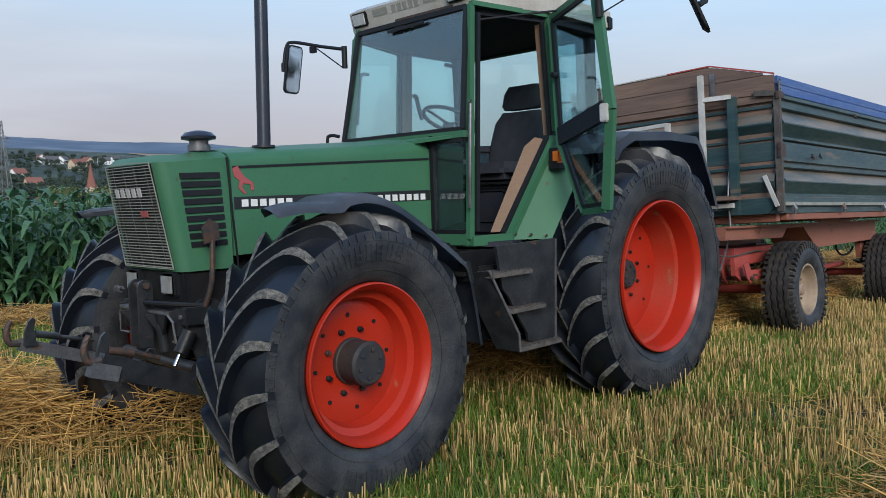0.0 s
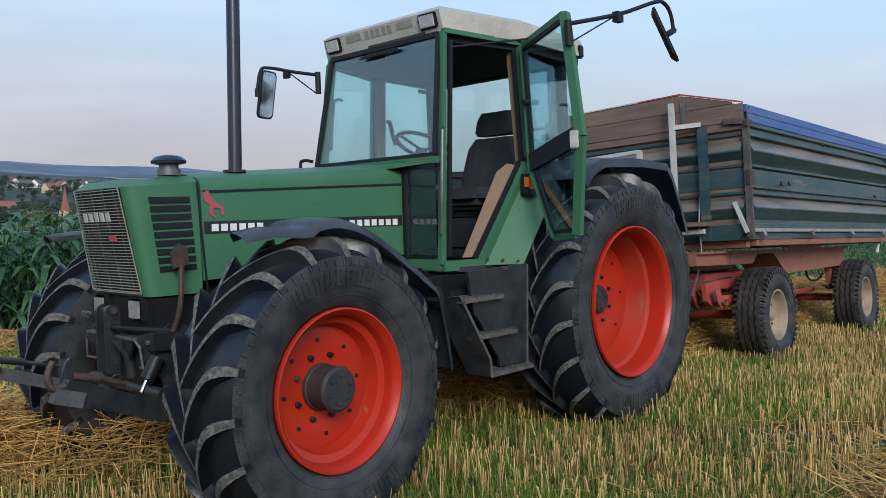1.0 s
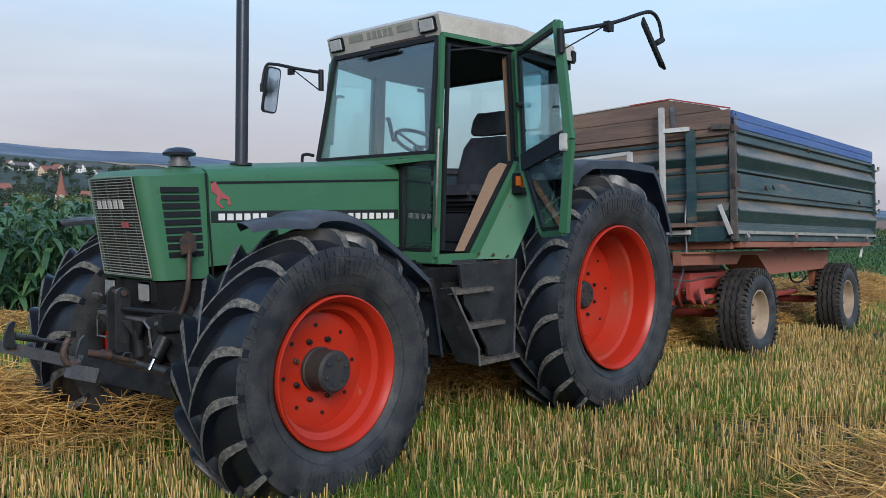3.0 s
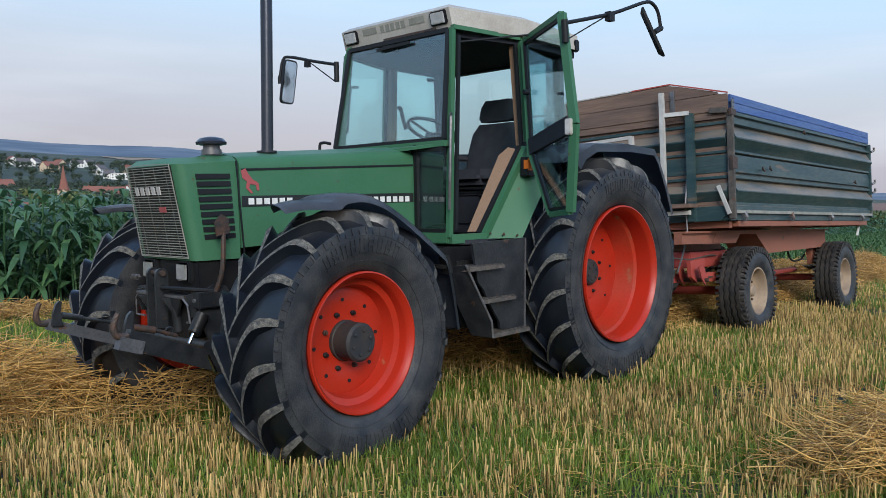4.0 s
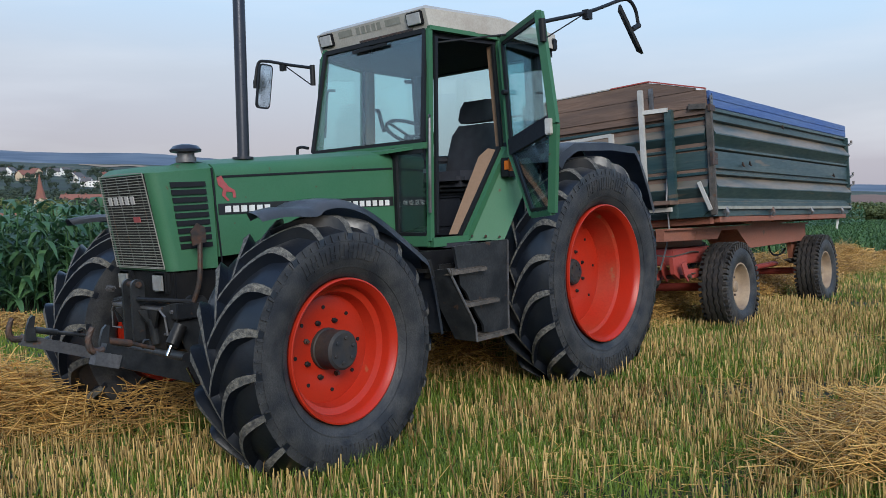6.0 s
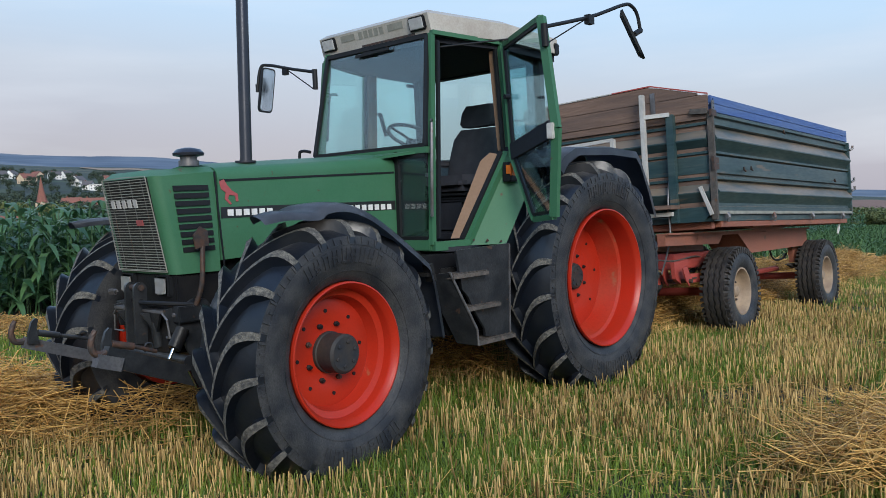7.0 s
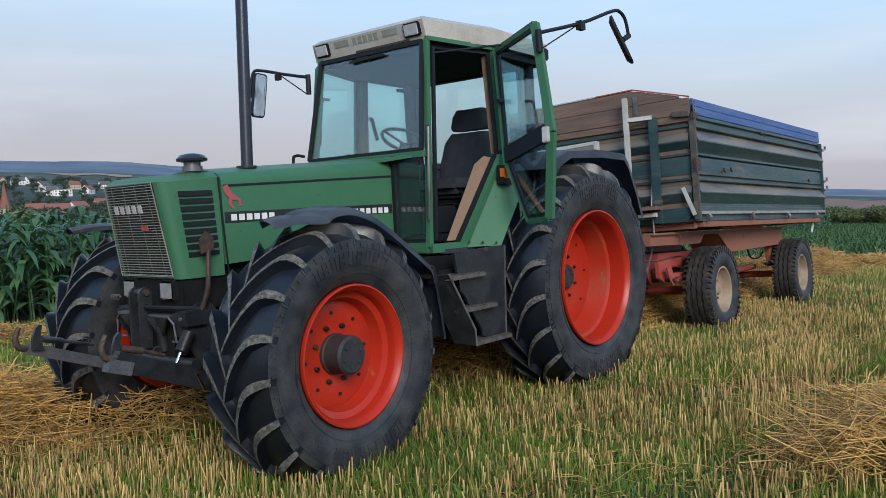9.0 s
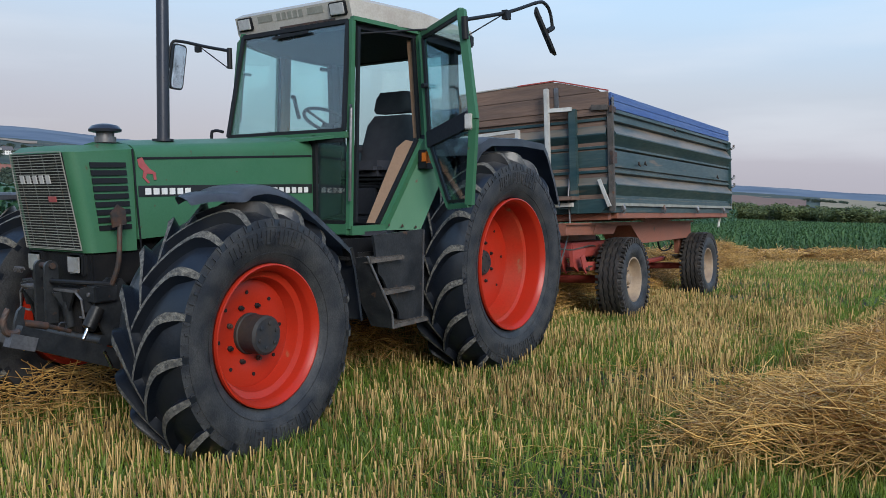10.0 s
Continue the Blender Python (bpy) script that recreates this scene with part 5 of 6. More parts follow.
for v, w in ((0.03, 0.52), (0.03, 0.97), (0.03, 0.46)):
    part("corner_latch", prism(B(), [(-0.05, TB + w - 0.035), (0.07, TB + w - 0.03), (0.07, TB + w + 0.02), (-0.05, TB + w + 0.03)], -0.045, -0.02), RUST, trailer, "rusty corner latch", bevel=0.004)
part("front_clamp", bar(B(), (-0.045, 0.17, TB + 1.0), (-0.045, 0.0, TB + 0.985), 0.02, 0.05), STEPM, trailer, bevel=0.004)
for k in range(3):
    part("bolt_hole", lathe(B(), [(0.008, 0), (0.008, 0.004)], (0.03, -0.03, TB + 1.02 + k * 0.04), 8, -1), TRIM, trailer)
# pale steel frame and plank at the front
ff = new("front_rack")
ff.parent = trailer
part("upright", box(B(), -0.145, -0.105, 0.60, 0.65, TB + 0.02, TB + 1.225), GALV, ff, "white painted upright", bevel=0.004)
part("stay", bar(B(), (-0.125, 0.61, TB + 1.0), (-0.07, 0.37, TB + 1.0), 0.03, 0.04), GALV, ff, bevel=0.004)
part("foot_bar", bar(B(), (-0.125, 0.62, TB + 0.03), (-0.125, 0.36, TB + 0.03), 0.04, 0.04), GALV, ff, bevel=0.004)
part("short_upright", box(B(), -0.18, -0.14, 0.925, 0.975, TB + 0.1, TB + 0.83), GALV, ff, bevel=0.004)
part("cross_bar", bar(B(), (-0.16, 0.95, TB + 0.82), (-0.16, 1.75, TB + 0.80), 0.03, 0.035), GALV, ff, bevel=0.004)
part("plank", box(B(), -0.22, -0.02, 0.33, 0.66, TB + 0.075, TB + 0.115), WOOD, ff, "wooden plank", bevel=0.004)
part("cable", tube(B(), curve_pts([(-0.05, 0.42, TB + 0.35), (-0.08, 0.43, TB + 0.1), (-0.09, 0.42, TB - 0.2), (-0.15, 0.5, TB - 0.55)], 5), 0.009, 6), STEEL, ff)
# chassis
for v in (0.34, TW - 0.34):
    bm = prism(B(), [(-0.45, TB - 0.17), (0.3, TB - 0.17), (0.88, TB - 0.17), (1.35, TB - 0.17), (3.72, TB - 0.17), (3.72, TB - 0.385), (1.74, TB - 0.415), (1.66, TB - 0.39), (1.35, TB - 0.195), (0.92, TB - 0.195), (0.80, TB - 0.285), (-0.45, TB - 0.275)], v - 0.04, v + 0.04)
    part("chassis_beam", bm, ORANGE, trailer, "faded red chassis beam", bevel=0.006)
    part("chassis_lip", box(B(), -0.45, 3.74, v - 0.075, v + 0.05, TB - 0.175, TB - 0.155), ORANGE, trailer, bevel=0.003)
    part("chassis_gusset", slab(B(), [(0.30, v - 0.045, TB - 0.18), (0.88, v - 0.045, TB - 0.18), (0.78, v - 0.045, TB - 0.275), (0.22, v - 0.045, TB - 0.27)], (0, 0.012, 0)), ORANGE, trailer)
    part("arch_plate", slab(B(), [(1.35, v - 0.042, TB - 0.19), (1.30, v + 0.35, TB - 0.19), (1.60, v + 0.35, TB - 0.39), (1.66, v - 0.042, TB - 0.39)], (0.014, 0, 0.006)), ORANGE, trailer)
for v in (0.02, TW - 0.10):
    part("tipping_frame", box(B(), 0.2, TL - 0.1, v, v + 0.08, TB - 0.12, TB - 0.062), ORANGE, trailer, bevel=0.004)
for u in (0.1, 1.2, 2.4, 3.5, 4.4):
    part("cross_member", box(B(), u - 0.04, u + 0.04, 0.06, TW - 0.06, TB - 0.13, TB - 0.065), ORANGE, trailer)
part("subframe_plate", slab(B(), [(0.70, 0.27, TB - 0.075), (4.15, 0.27, TB - 0.065), (3.4, 0.27, TB - 0.105), (2.15, 0.27, TB - 0.185), (1.7, 0.27, TB - 0.15)], (0, 0.014, 0)), ORANGE, trailer)
part("turntable", lathe(B(), [(0.2, 0), (0.45, 0), (0.45, 0.06), (0.2, 0.06)], (0, 0, 0), 36, 1, closed=True), REDDY, trailer)
scene.objects["turntable"].matrix_basis = Matrix.Translation((0.81, TW / 2, TB - 0.46)) @ Matrix.Rotation(radians(90), 4, "X")
part("bogie", box(B(), 0.10, 1.35, 0.48, TW - 0.48, TB - 0.52, TB - 0.36), REDDY, trailer, bevel=0.01)
part("bogie_bracket", prism(B(), [(-0.12, TB - 0.44), (0.22, TB - 0.42), (0.16, TB - 0.58), (0.02, TB - 0.66), (-0.10, TB - 0.60)], 0.38, 0.42), REDDY, trailer, "red bracket", bevel=0.006)
for v in (0.30, 0.52):
    part("shackle_plate", prism(B(), [(-0.10, TB - 0.50), (0.0, TB - 0.48), (0.08, TB - 0.62), (0.03, TB - 0.68), (-0.04, TB - 0.62)], v, v + 0.012), REDDY, trailer, bevel=0.002)
part("shackle_pin", tube(B(), [(0.03, 0.27, TB - 0.63), (0.03, 0.56, TB - 0.63)], 0.02, 10), RUST, trailer)
part("air_tank", tube(B(), [(0.0, 0.62, TB - 0.66), (0.02, 0.64, TB - 0.66), (0.02, 1.2, TB - 0.66), (0.0, 1.22, TB - 0.66)], [0.05, 0.09, 0.09, 0.05], 18), BLACK, trailer, "black round air tank")
part("brake_hose", tube(B(), curve_pts([(-0.3, 0.5, TB - 0.40), (0.05, 0.46, TB - 0.43), (0.5, 0.45, TB - 0.40), (0.8, 0.5, TB - 0.42)], 5), 0.008, 8), STEPM, trailer)
part("rear_hose", tube(B(), curve_pts([(2.9, 0.5, TB - 0.42), (2.95, 0.5, TB - 0.50), (3.1, 0.5, TB - 0.55), (3.35, 0.5, TB - 0.54), (3.5, 0.5, TB - 0.48)], 5), 0.012, 8), TRIM, trailer)
part("drawbar", bar(B(), (0.3, TW / 2, TB - 0.62), (-1.75, TW / 2 - 0.12, TB - 0.60), 0.12, 0.12), REDDY, trailer, bevel=0.01)
for v in (0.42, TW - 0.42):
    part("drawbar_arm", bar(B(), (0.5, v, TB - 0.62), (-0.9, TW / 2, TB - 0.61), 0.07, 0.09), REDDY, trailer, bevel=0.006)
    for u in (0.81, 3.76):
        for k in range(4):
            part("leaf_spring", bar(B(), (u - 0.42 + k * 0.07, v + 0.02, TB - 0.62 - k * 0.017), (u + 0.42 - k * 0.07, v + 0.02, TB - 0.62 - k * 0.017), 0.07, 0.014), STEPM, trailer)
    part("rear_hanger", prism(B(), [(3.4, TB - 0.4), (3.7, TB - 0.4), (3.55, TB - 0.6), (3.45, TB - 0.6)], v - 0.03, v + 0.03), ORANGE, trailer)
for u in (0.81, 3.76):
    part("axle", tube(B(), [(u, 0.2, TB - 0.785), (u, TW - 0.2, TB - 0.785)], 0.045, 12), REDDY, trailer)
part("brake_pipe", tube(B(), [(1.3, 0.7, TB - 0.66), (2.4, 0.72, TB - 0.70), (3.7, 0.7, TB - 0.68)], 0.035, 8), REDDY, trailer)
part("rear_valance", box(B(), TL - 0.28, TL - 0.22, 0.25, 0.5, TB - 0.75, TB - 0.45), STEEL, trailer)
part("prop", bar(B(), (TL - 0.15, 0.1, TB - 0.08), (TL - 0.28, 0.1, TB - 0.26), 0.02, 0.03), WHITEP, trailer)


def road_wheel(c, s):
    wheel = new("trailer_wheel")
    wheel.parent = trailer
    R, hw, rb = 0.45, 0.15, 0.225
    prof = [(rb, hw * 0.72), (rb + 0.02, hw * 0.85), (0.30, hw * 0.98), (0.36, hw * 0.97), (0.405, hw * 0.84), (0.428, hw * 0.7), (0.432, 0.0)]
    full = prof + [(r, -o) for r, o in prof[-2::-1]]
    bm = lathe(B(), full, c, 64, s, closed=True, mat_of=lambda j: 1 if j < 4 else 0)
    # zigzag tread ribs and shoulder blocks
    for y0 in (-0.085, -0.03, 0.03, 0.085):
        n = 64
        rings = []
        for i in range(n):
            a = 2 * math.pi * i / n
            dy = 0.008 * (1 if i % 2 else -1)
            rings.append([bm.verts.new((c[0] + r * math.cos(a), c[1] + y0 + dy + w, c[2] + r * math.sin(a))) for r, w in ((0.428, -0.022), (R, -0.018), (R, 0.018), (0.428, 0.022))])
        for i in range(n):
            for k in range(3):
                bm.faces.new((rings[i][k], rings[i][k + 1], rings[(i + 1) % n][k + 1], rings[(i + 1) % n][k]))
    for i in range(48):
        for sd in (-1, 1):
            m = Matrix.Translation(c) @ Matrix.Rotation(2 * math.pi * i / 48, 4, "Y")
            box(bm, 0.385, 0.442, sd * 0.105, sd * 0.146, -0.014, 0.014, m)
    bmesh.ops.scale(bm, vec=(1.03, 1.0, 1.03), verts=bm.verts, space=Matrix.Translation((-c[0], -c[1], -c[2])))
    part("tyre", bm, [ROADRUBBER, SIDEWALL], wheel, "black ribbed trailer tyre, brown with dust")
    lp = [(rb + 0.012, hw * 0.80), (rb - 0.006, hw * 0.82), (rb - 0.018, hw * 0.7), (rb - 0.022, hw * 0.3), (0.175, 0.0), (0.15, -0.015), (0.10, 0.005), (0.04, 0.005), (0.04, -0.04), (rb, -0.07)]
    part("rim", lathe(B(), [(r * 1.05, o) for r, o in lp], c, 48, s, closed=True), CREAM, wheel, "cream painted rim")
    part("hub", lathe(B(), [(0.06, 0.0), (0.06, 0.06), (0.045, 0.075), (0.01, 0.078)], c, 24, s), CREAM, wheel)
    for k in range(6):
        a = 2 * math.pi * k / 6
        part("wheel_nut", lathe(B(), [(0.013, 0.0), (0.013, 0.035), (0.008, 0.04)], (c[0] + 0.105 * math.cos(a), c[1], c[2] + 0.105 * math.sin(a)), 6, s), RUST, wheel)


for u in (0.81, 3.76):
    road_wheel((u, 0.20, TB - 0.785), -1)
    road_wheel((u, TW - 0.20, TB - 0.785), 1)

# ---- ground: one sheet to the horizon ----
EYE0 = (-5.3, -4.36, 1.42)
TILT_X, TILT_Y = -0.0403, 0.0712


def smooth(a, b, v):
    t = np.clip((v - a) / (b - a), 0, 1)
    return t * t * (3 - 2 * t)


def rise(r, left):
    """How high, in degrees over the level of the valley, the land shows at that distance from the viewpoint."""
    lr = np.log10(np.maximum(r, 1))
    xs = np.log10([60, 100, 250, 500, 900, 1300, 2000, 3000, 3600])
    a = np.interp(lr, xs, [-1.4, -1.3, -1.1, -0.5, 0.3, 0.62, 0.7, 0.7, 0.7])
    b = np.interp(lr, np.log10([60, 100, 250, 500, 700, 1000, 1300, 2000, 3000, 3600]), [-4.0, -4.0, -3.7, -3.1, -2.1, -0.6, 0.0, 0.4, 0.5, 0.5])
    return a + (b - a) * left - 0.07


def land(x, y):
    """Height of the land."""
    x, y = np.asarray(x, float), np.asarray(y, float)
    u = x - 3.0
    near = -0.03 * (0.5 * (u + np.sqrt(u * u + 1.5)) - 0.08) + 0.012 * np.sin(x * 1.7 + y * 0.8) + 0.01 * np.sin(y * 2.3 - x * 0.6)
    near = near - 0.02 * np.maximum(0, y - 4) - 0.045 * np.maximum(0, np.minimum(y, 3.0)) * smooth(1.2, 2.6, x) + 0.035 * (1 - smooth(0.5, 3.0, x))
    dx, dy = x - EYE0[0], y - EYE0[1]
    r = np.hypot(dx, dy) + 1e-6
    az = np.degrees(np.arctan2(dy, dx))
    left = smooth(20, 58, az) * (1 - smooth(120, 190, np.abs(az)))
    lev = TILT_X * dx / r + TILT_Y * dy / r
    wob = 0.10 * np.sin(az * 0.21 + 1) + 0.06 * np.sin(az * 0.53) * smooth(500, 2500, r)
    far = EYE0[2] + r * (lev + np.radians(rise(r, left) + wob * smooth(1200, 3000, r)))
    k = smooth(45, 130, r)
    return near * (1 - k) + far * k


rs = np.concatenate([np.linspace(0, 16, 81)[1:], np.geomspace(16.4, 3700, 110)])
na = 300
CX, CY = -1.0, -1.5
ang = np.linspace(0, 2 * np.pi, na, endpoint=False)
gx = CX + rs[:, None] * np.cos(ang)[None]
gy = CY + rs[:, None] * np.sin(ang)[None]
co = np.stack([gx, gy, land(gx, gy)], -1).reshape(-1, 3)
co = np.concatenate([[[CX, CY, float(land(CX, CY))]], co])
ii, jj = np.meshgrid(np.arange(len(rs) - 1), np.arange(na), indexing="ij")
q = np.stack([ii * na + jj, (ii + 1) * na + jj, (ii + 1) * na + (jj + 1) % na, ii * na + (jj + 1) % na], -1).reshape(-1, 4) + 1
fan = [(0, 1 + j, 1 + (j + 1) % na) for j in range(na)]
me = bpy.data.meshes.new("ground")
me.from_pydata(co.tolist(), [], q.tolist() + fan)


def ground_material():
    m = bpy.data.materials.new("field_soil_and_far_land")
    m.use_nodes = True
    nt = m.node_tree
    bs = nt.nodes["Principled BSDF"]
    link = nt.links.new
    geo = nt.nodes.new("ShaderNodeNewGeometry")

    def tex(kind, scale, detail=4):
        n = nt.nodes.new(kind)
        n.inputs["Scale"].default_value = scale
        if "Detail" in n.inputs:
            n.inputs["Detail"].default_value = detail
        link(geo.outputs["Position"], n.inputs["Vector"])
        return n

    def ramp(src, rows, step=False):
        r = nt.nodes.new("ShaderNodeValToRGB")
        if step:
            r.color_ramp.interpolation = "CONSTANT"
        e = r.color_ramp.elements
        for i, (p, c) in enumerate(rows):
            k = e[i] if i < 2 else e.new(p)
            k.position, k.color = p, (*c, 1)
        link(src, r.inputs[0])
        return r.outputs[0]

    def blend(fac, a, b):
        x = nt.nodes.new("ShaderNodeMix")
        x.data_type = "RGBA"
        for v, i in ((fac, 0), (a, 6), (b, 7)):
            link(v, x.inputs[i])
        return x.outputs[2]

    soil = ramp(tex("ShaderNodeTexNoise", 6, 8).outputs[0], [(0.3, (0.018, 0.017, 0.009)), (0.5, (0.042, 0.034, 0.018)), (0.65, (0.024, 0.038, 0.012))])
    vor = tex("ShaderNodeTexVoronoi", 0.0042)
    sep = nt.nodes.new("ShaderNodeSeparateColor")
    link(vor.outputs["Color"], sep.inputs[0])
    fields = ramp(sep.outputs[0], [(0.0, (0.028, 0.05, 0.04)), (0.5, (0.035, 0.055, 0.04)), (0.80, (0.06, 0.085, 0.045)), (0.90, (0.03, 0.05, 0.04)), (0.93, (0.22, 0.16, 0.09)), (0.96, (0.03, 0.05, 0.035))], True)
    patch = ramp(tex("ShaderNodeTexNoise", 0.03, 6).outputs[0], [(0.3, (0.5, 0.5, 0.5)), (0.7, (1.0, 1.0, 1.0))])
    mul = nt.nodes.new("ShaderNodeMix")
    mul.data_type, mul.blend_type = "RGBA", "MULTIPLY"
    mul.inputs[0].default_value = 1
    link(fields, mul.inputs[6])
    link(patch, mul.inputs[7])
    ln = nt.nodes.new("ShaderNodeVectorMath")
    ln.operation = "LENGTH"
    link(geo.outputs["Position"], ln.inputs[0])
    mr = nt.nodes.new("ShaderNodeMapRange")
    mr.inputs[1].default_value, mr.inputs[2].default_value = 90, 140
    link(ln.outputs["Value"], mr.inputs[0])
    col = blend(mr.outputs[0], soil, mul.outputs[2])
    link(col, bs.inputs["Base Color"])
    bs.inputs["Roughness"].default_value = 0.95
    bp = nt.nodes.new("ShaderNodeBump")
    bp.inputs["Strength"].default_value, bp.inputs["Distance"].default_value = 0.8, 0.03
    link(tex("ShaderNodeTexNoise", 18, 6).outputs[0], bp.inputs["Height"])
    link(bp.outputs[0], bs.inputs["Normal"])
    return m


me.materials.append(ground_material())
me.shade_smooth()
tagged(new("ground", me), "stubble field of brown soil running out into wooded hills", "ground", kind="structure")

# the farthest ridge: a plain backdrop of wooded hills with painted haze
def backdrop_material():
    m = bpy.data.materials.new("haze_tinted_wooded_ridge")
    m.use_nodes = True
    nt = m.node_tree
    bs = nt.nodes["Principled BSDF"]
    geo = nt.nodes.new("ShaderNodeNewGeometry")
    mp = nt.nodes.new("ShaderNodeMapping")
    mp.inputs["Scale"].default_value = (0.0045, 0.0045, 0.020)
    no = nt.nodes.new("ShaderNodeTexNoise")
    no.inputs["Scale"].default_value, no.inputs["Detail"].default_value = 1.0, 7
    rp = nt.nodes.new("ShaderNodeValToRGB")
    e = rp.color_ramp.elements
    # the blue of distance haze is mixed into these forest and field colours
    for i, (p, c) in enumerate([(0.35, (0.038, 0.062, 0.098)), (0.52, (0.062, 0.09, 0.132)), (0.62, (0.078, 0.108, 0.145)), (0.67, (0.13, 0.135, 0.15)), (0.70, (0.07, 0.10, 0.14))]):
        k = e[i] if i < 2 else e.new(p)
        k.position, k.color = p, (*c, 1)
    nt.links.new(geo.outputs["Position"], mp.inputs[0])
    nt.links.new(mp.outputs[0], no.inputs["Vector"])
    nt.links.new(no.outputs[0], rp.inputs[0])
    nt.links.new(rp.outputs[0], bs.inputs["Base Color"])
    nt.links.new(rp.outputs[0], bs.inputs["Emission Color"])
    # a weak glow stands in for daylight scattered by the haze
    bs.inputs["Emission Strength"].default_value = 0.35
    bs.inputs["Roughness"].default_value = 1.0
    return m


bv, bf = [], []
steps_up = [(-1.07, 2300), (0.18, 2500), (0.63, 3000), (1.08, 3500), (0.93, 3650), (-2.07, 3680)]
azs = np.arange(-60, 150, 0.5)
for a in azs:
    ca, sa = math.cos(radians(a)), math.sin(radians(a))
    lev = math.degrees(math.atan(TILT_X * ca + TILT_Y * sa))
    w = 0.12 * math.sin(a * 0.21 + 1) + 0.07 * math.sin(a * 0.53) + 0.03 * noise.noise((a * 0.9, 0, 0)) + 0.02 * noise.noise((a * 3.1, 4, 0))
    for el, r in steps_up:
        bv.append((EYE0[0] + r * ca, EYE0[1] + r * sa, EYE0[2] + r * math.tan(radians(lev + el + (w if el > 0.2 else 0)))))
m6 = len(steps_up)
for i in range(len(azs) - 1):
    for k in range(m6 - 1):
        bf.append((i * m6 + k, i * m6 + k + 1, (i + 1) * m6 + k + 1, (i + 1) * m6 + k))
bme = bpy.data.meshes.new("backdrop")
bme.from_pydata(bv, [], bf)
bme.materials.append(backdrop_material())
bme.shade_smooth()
tagged(new("backdrop", bme), "wooded ridge with pale fields on the horizon, haze painted in blue", "hills", kind="structure")

# far fields on the opposite slope
def far_field(name, a0, a1, r0, r1, mat, label):
    aa, rr2 = np.linspace(a0, a1, 24), np.linspace(r0, r1, 14)
    v, f = [], []
    for i, a in enumerate(aa):
        for k, r in enumerate(rr2):
            r = r * (1 + 0.05 * math.sin(a * 2.1))
            x, y = EYE0[0] + r * math.cos(radians(a)), EYE0[1] + r * math.sin(radians(a))
            v.append((x, y, float(land(x, y)) + 1.2))
    for i in range(23):
        for k in range(13):
            f.append((i * 14 + k, i * 14 + k + 1, (i + 1) * 14 + k + 1, (i + 1) * 14 + k))
    fm = bpy.data.meshes.new(name)
    fm.from_pydata(v, [], f)
    fm.materials.append(mat)
    tagged(new(name, fm), label, "field", kind="structure")


far_field("far_field_brown", 12.0, 26, 600, 1000, material("ploughed_field", (0.19, 0.10, 0.065), 0.95, scale=0.01, fine=0.2, bump=0), "brown ploughed field on the far slope")
far_field("far_field_tan", 6, 11.2, 720, 1500, material("ripe_field", (0.27, 0.21, 0.12), 0.95, scale=0.01, fine=0.2, bump=0), "pale ripe field on the far slope")
far_field("far_field_pale", 61.5, 66.6, 1900, 2290, material("pale_stubble_field", (0.29, 0.205, 0.135), 0.95, scale=0.01, fine=0.2, bump=0), "pale stubble field below the ridge")

rng = np.random.default_rng(7)


def keep_clear(p):
    """True where nothing presses the stubble down."""
    ok = np.ones(len(p), bool)
    for cx, cy, l, w in ((XF, -0.9, 0.30, 0.22), (XF, 0.9, 0.30, 0.22), (0, -0.87, 0.36, 0.24), (0, 0.87, 0.36, 0.24)):
        ok &= ~((np.abs(p[:, 0] - cx) < l) & (np.abs(p[:, 1] - cy) < w))
    return ok


def in_field(x, y):
    return (y < 8.4) & (x < 17.8 - 0.35 * y)


# stubble in drilled rows along the tractor's line
def stubble(name, x0, x1, y0, y1, pitch, per_m, width, hmin, hmax):
    ys = np.arange(y0, y1, pitch)
    n = int((x1 - x0) * per_m * len(ys))
    row = rng.integers(0, len(ys), n)
    x = rng.uniform(x0, x1, n)
    y = ys[row] + rng.normal(0, 0.017, n) + 0.03 * np.sin(x * 0.7)
    p = np.stack([x, y], 1)
    dens = 0.5 + 0.5 * np.sin(x * 2.1 + 3 * np.sin(y * 1.3)) * np.sin(y * 2.7 + x * 0.4)
    dens = dens * np.where((y > -2.82) & (y < -2.6), 0.0, 1.0) - np.where((y > -2.82) & (y < -2.6), 0.15, 0.0)
    ok = in_field(x, y) & keep_clear(p) & (rng.random(n) < (0.14 + 0.86 * np.maximum(dens, 0) ** 1.2) * (0.55 + 0.45 * np.sin(x * 19 + 7 * row) ** 2))
    x, y = x[ok], y[ok]
    n = len(x)
    pos = np.stack([x, y, land(x, y) - 0.01], 1)
    h = rng.uniform(hmin, hmax, n) * (0.8 + 0.4 * rng.random(n))
    v = [(math.cos(a) * r, math.sin(a) * r, z) for z, r in ((0, 1), (1, 0.85)) for a in (0, 2.094, 4.189)]
    f = [(0, 1, 4, 3), (1, 2, 5, 4), (2, 0, 3, 5)]
    scatter(name, v, f, turns(n, rng, pos, 0.16, sx=width * rng.uniform(0.7, 1.25, n), sz=h), STALK, "cut straw-coloured cereal stubble standing in rows", "stubble", smooth=False)


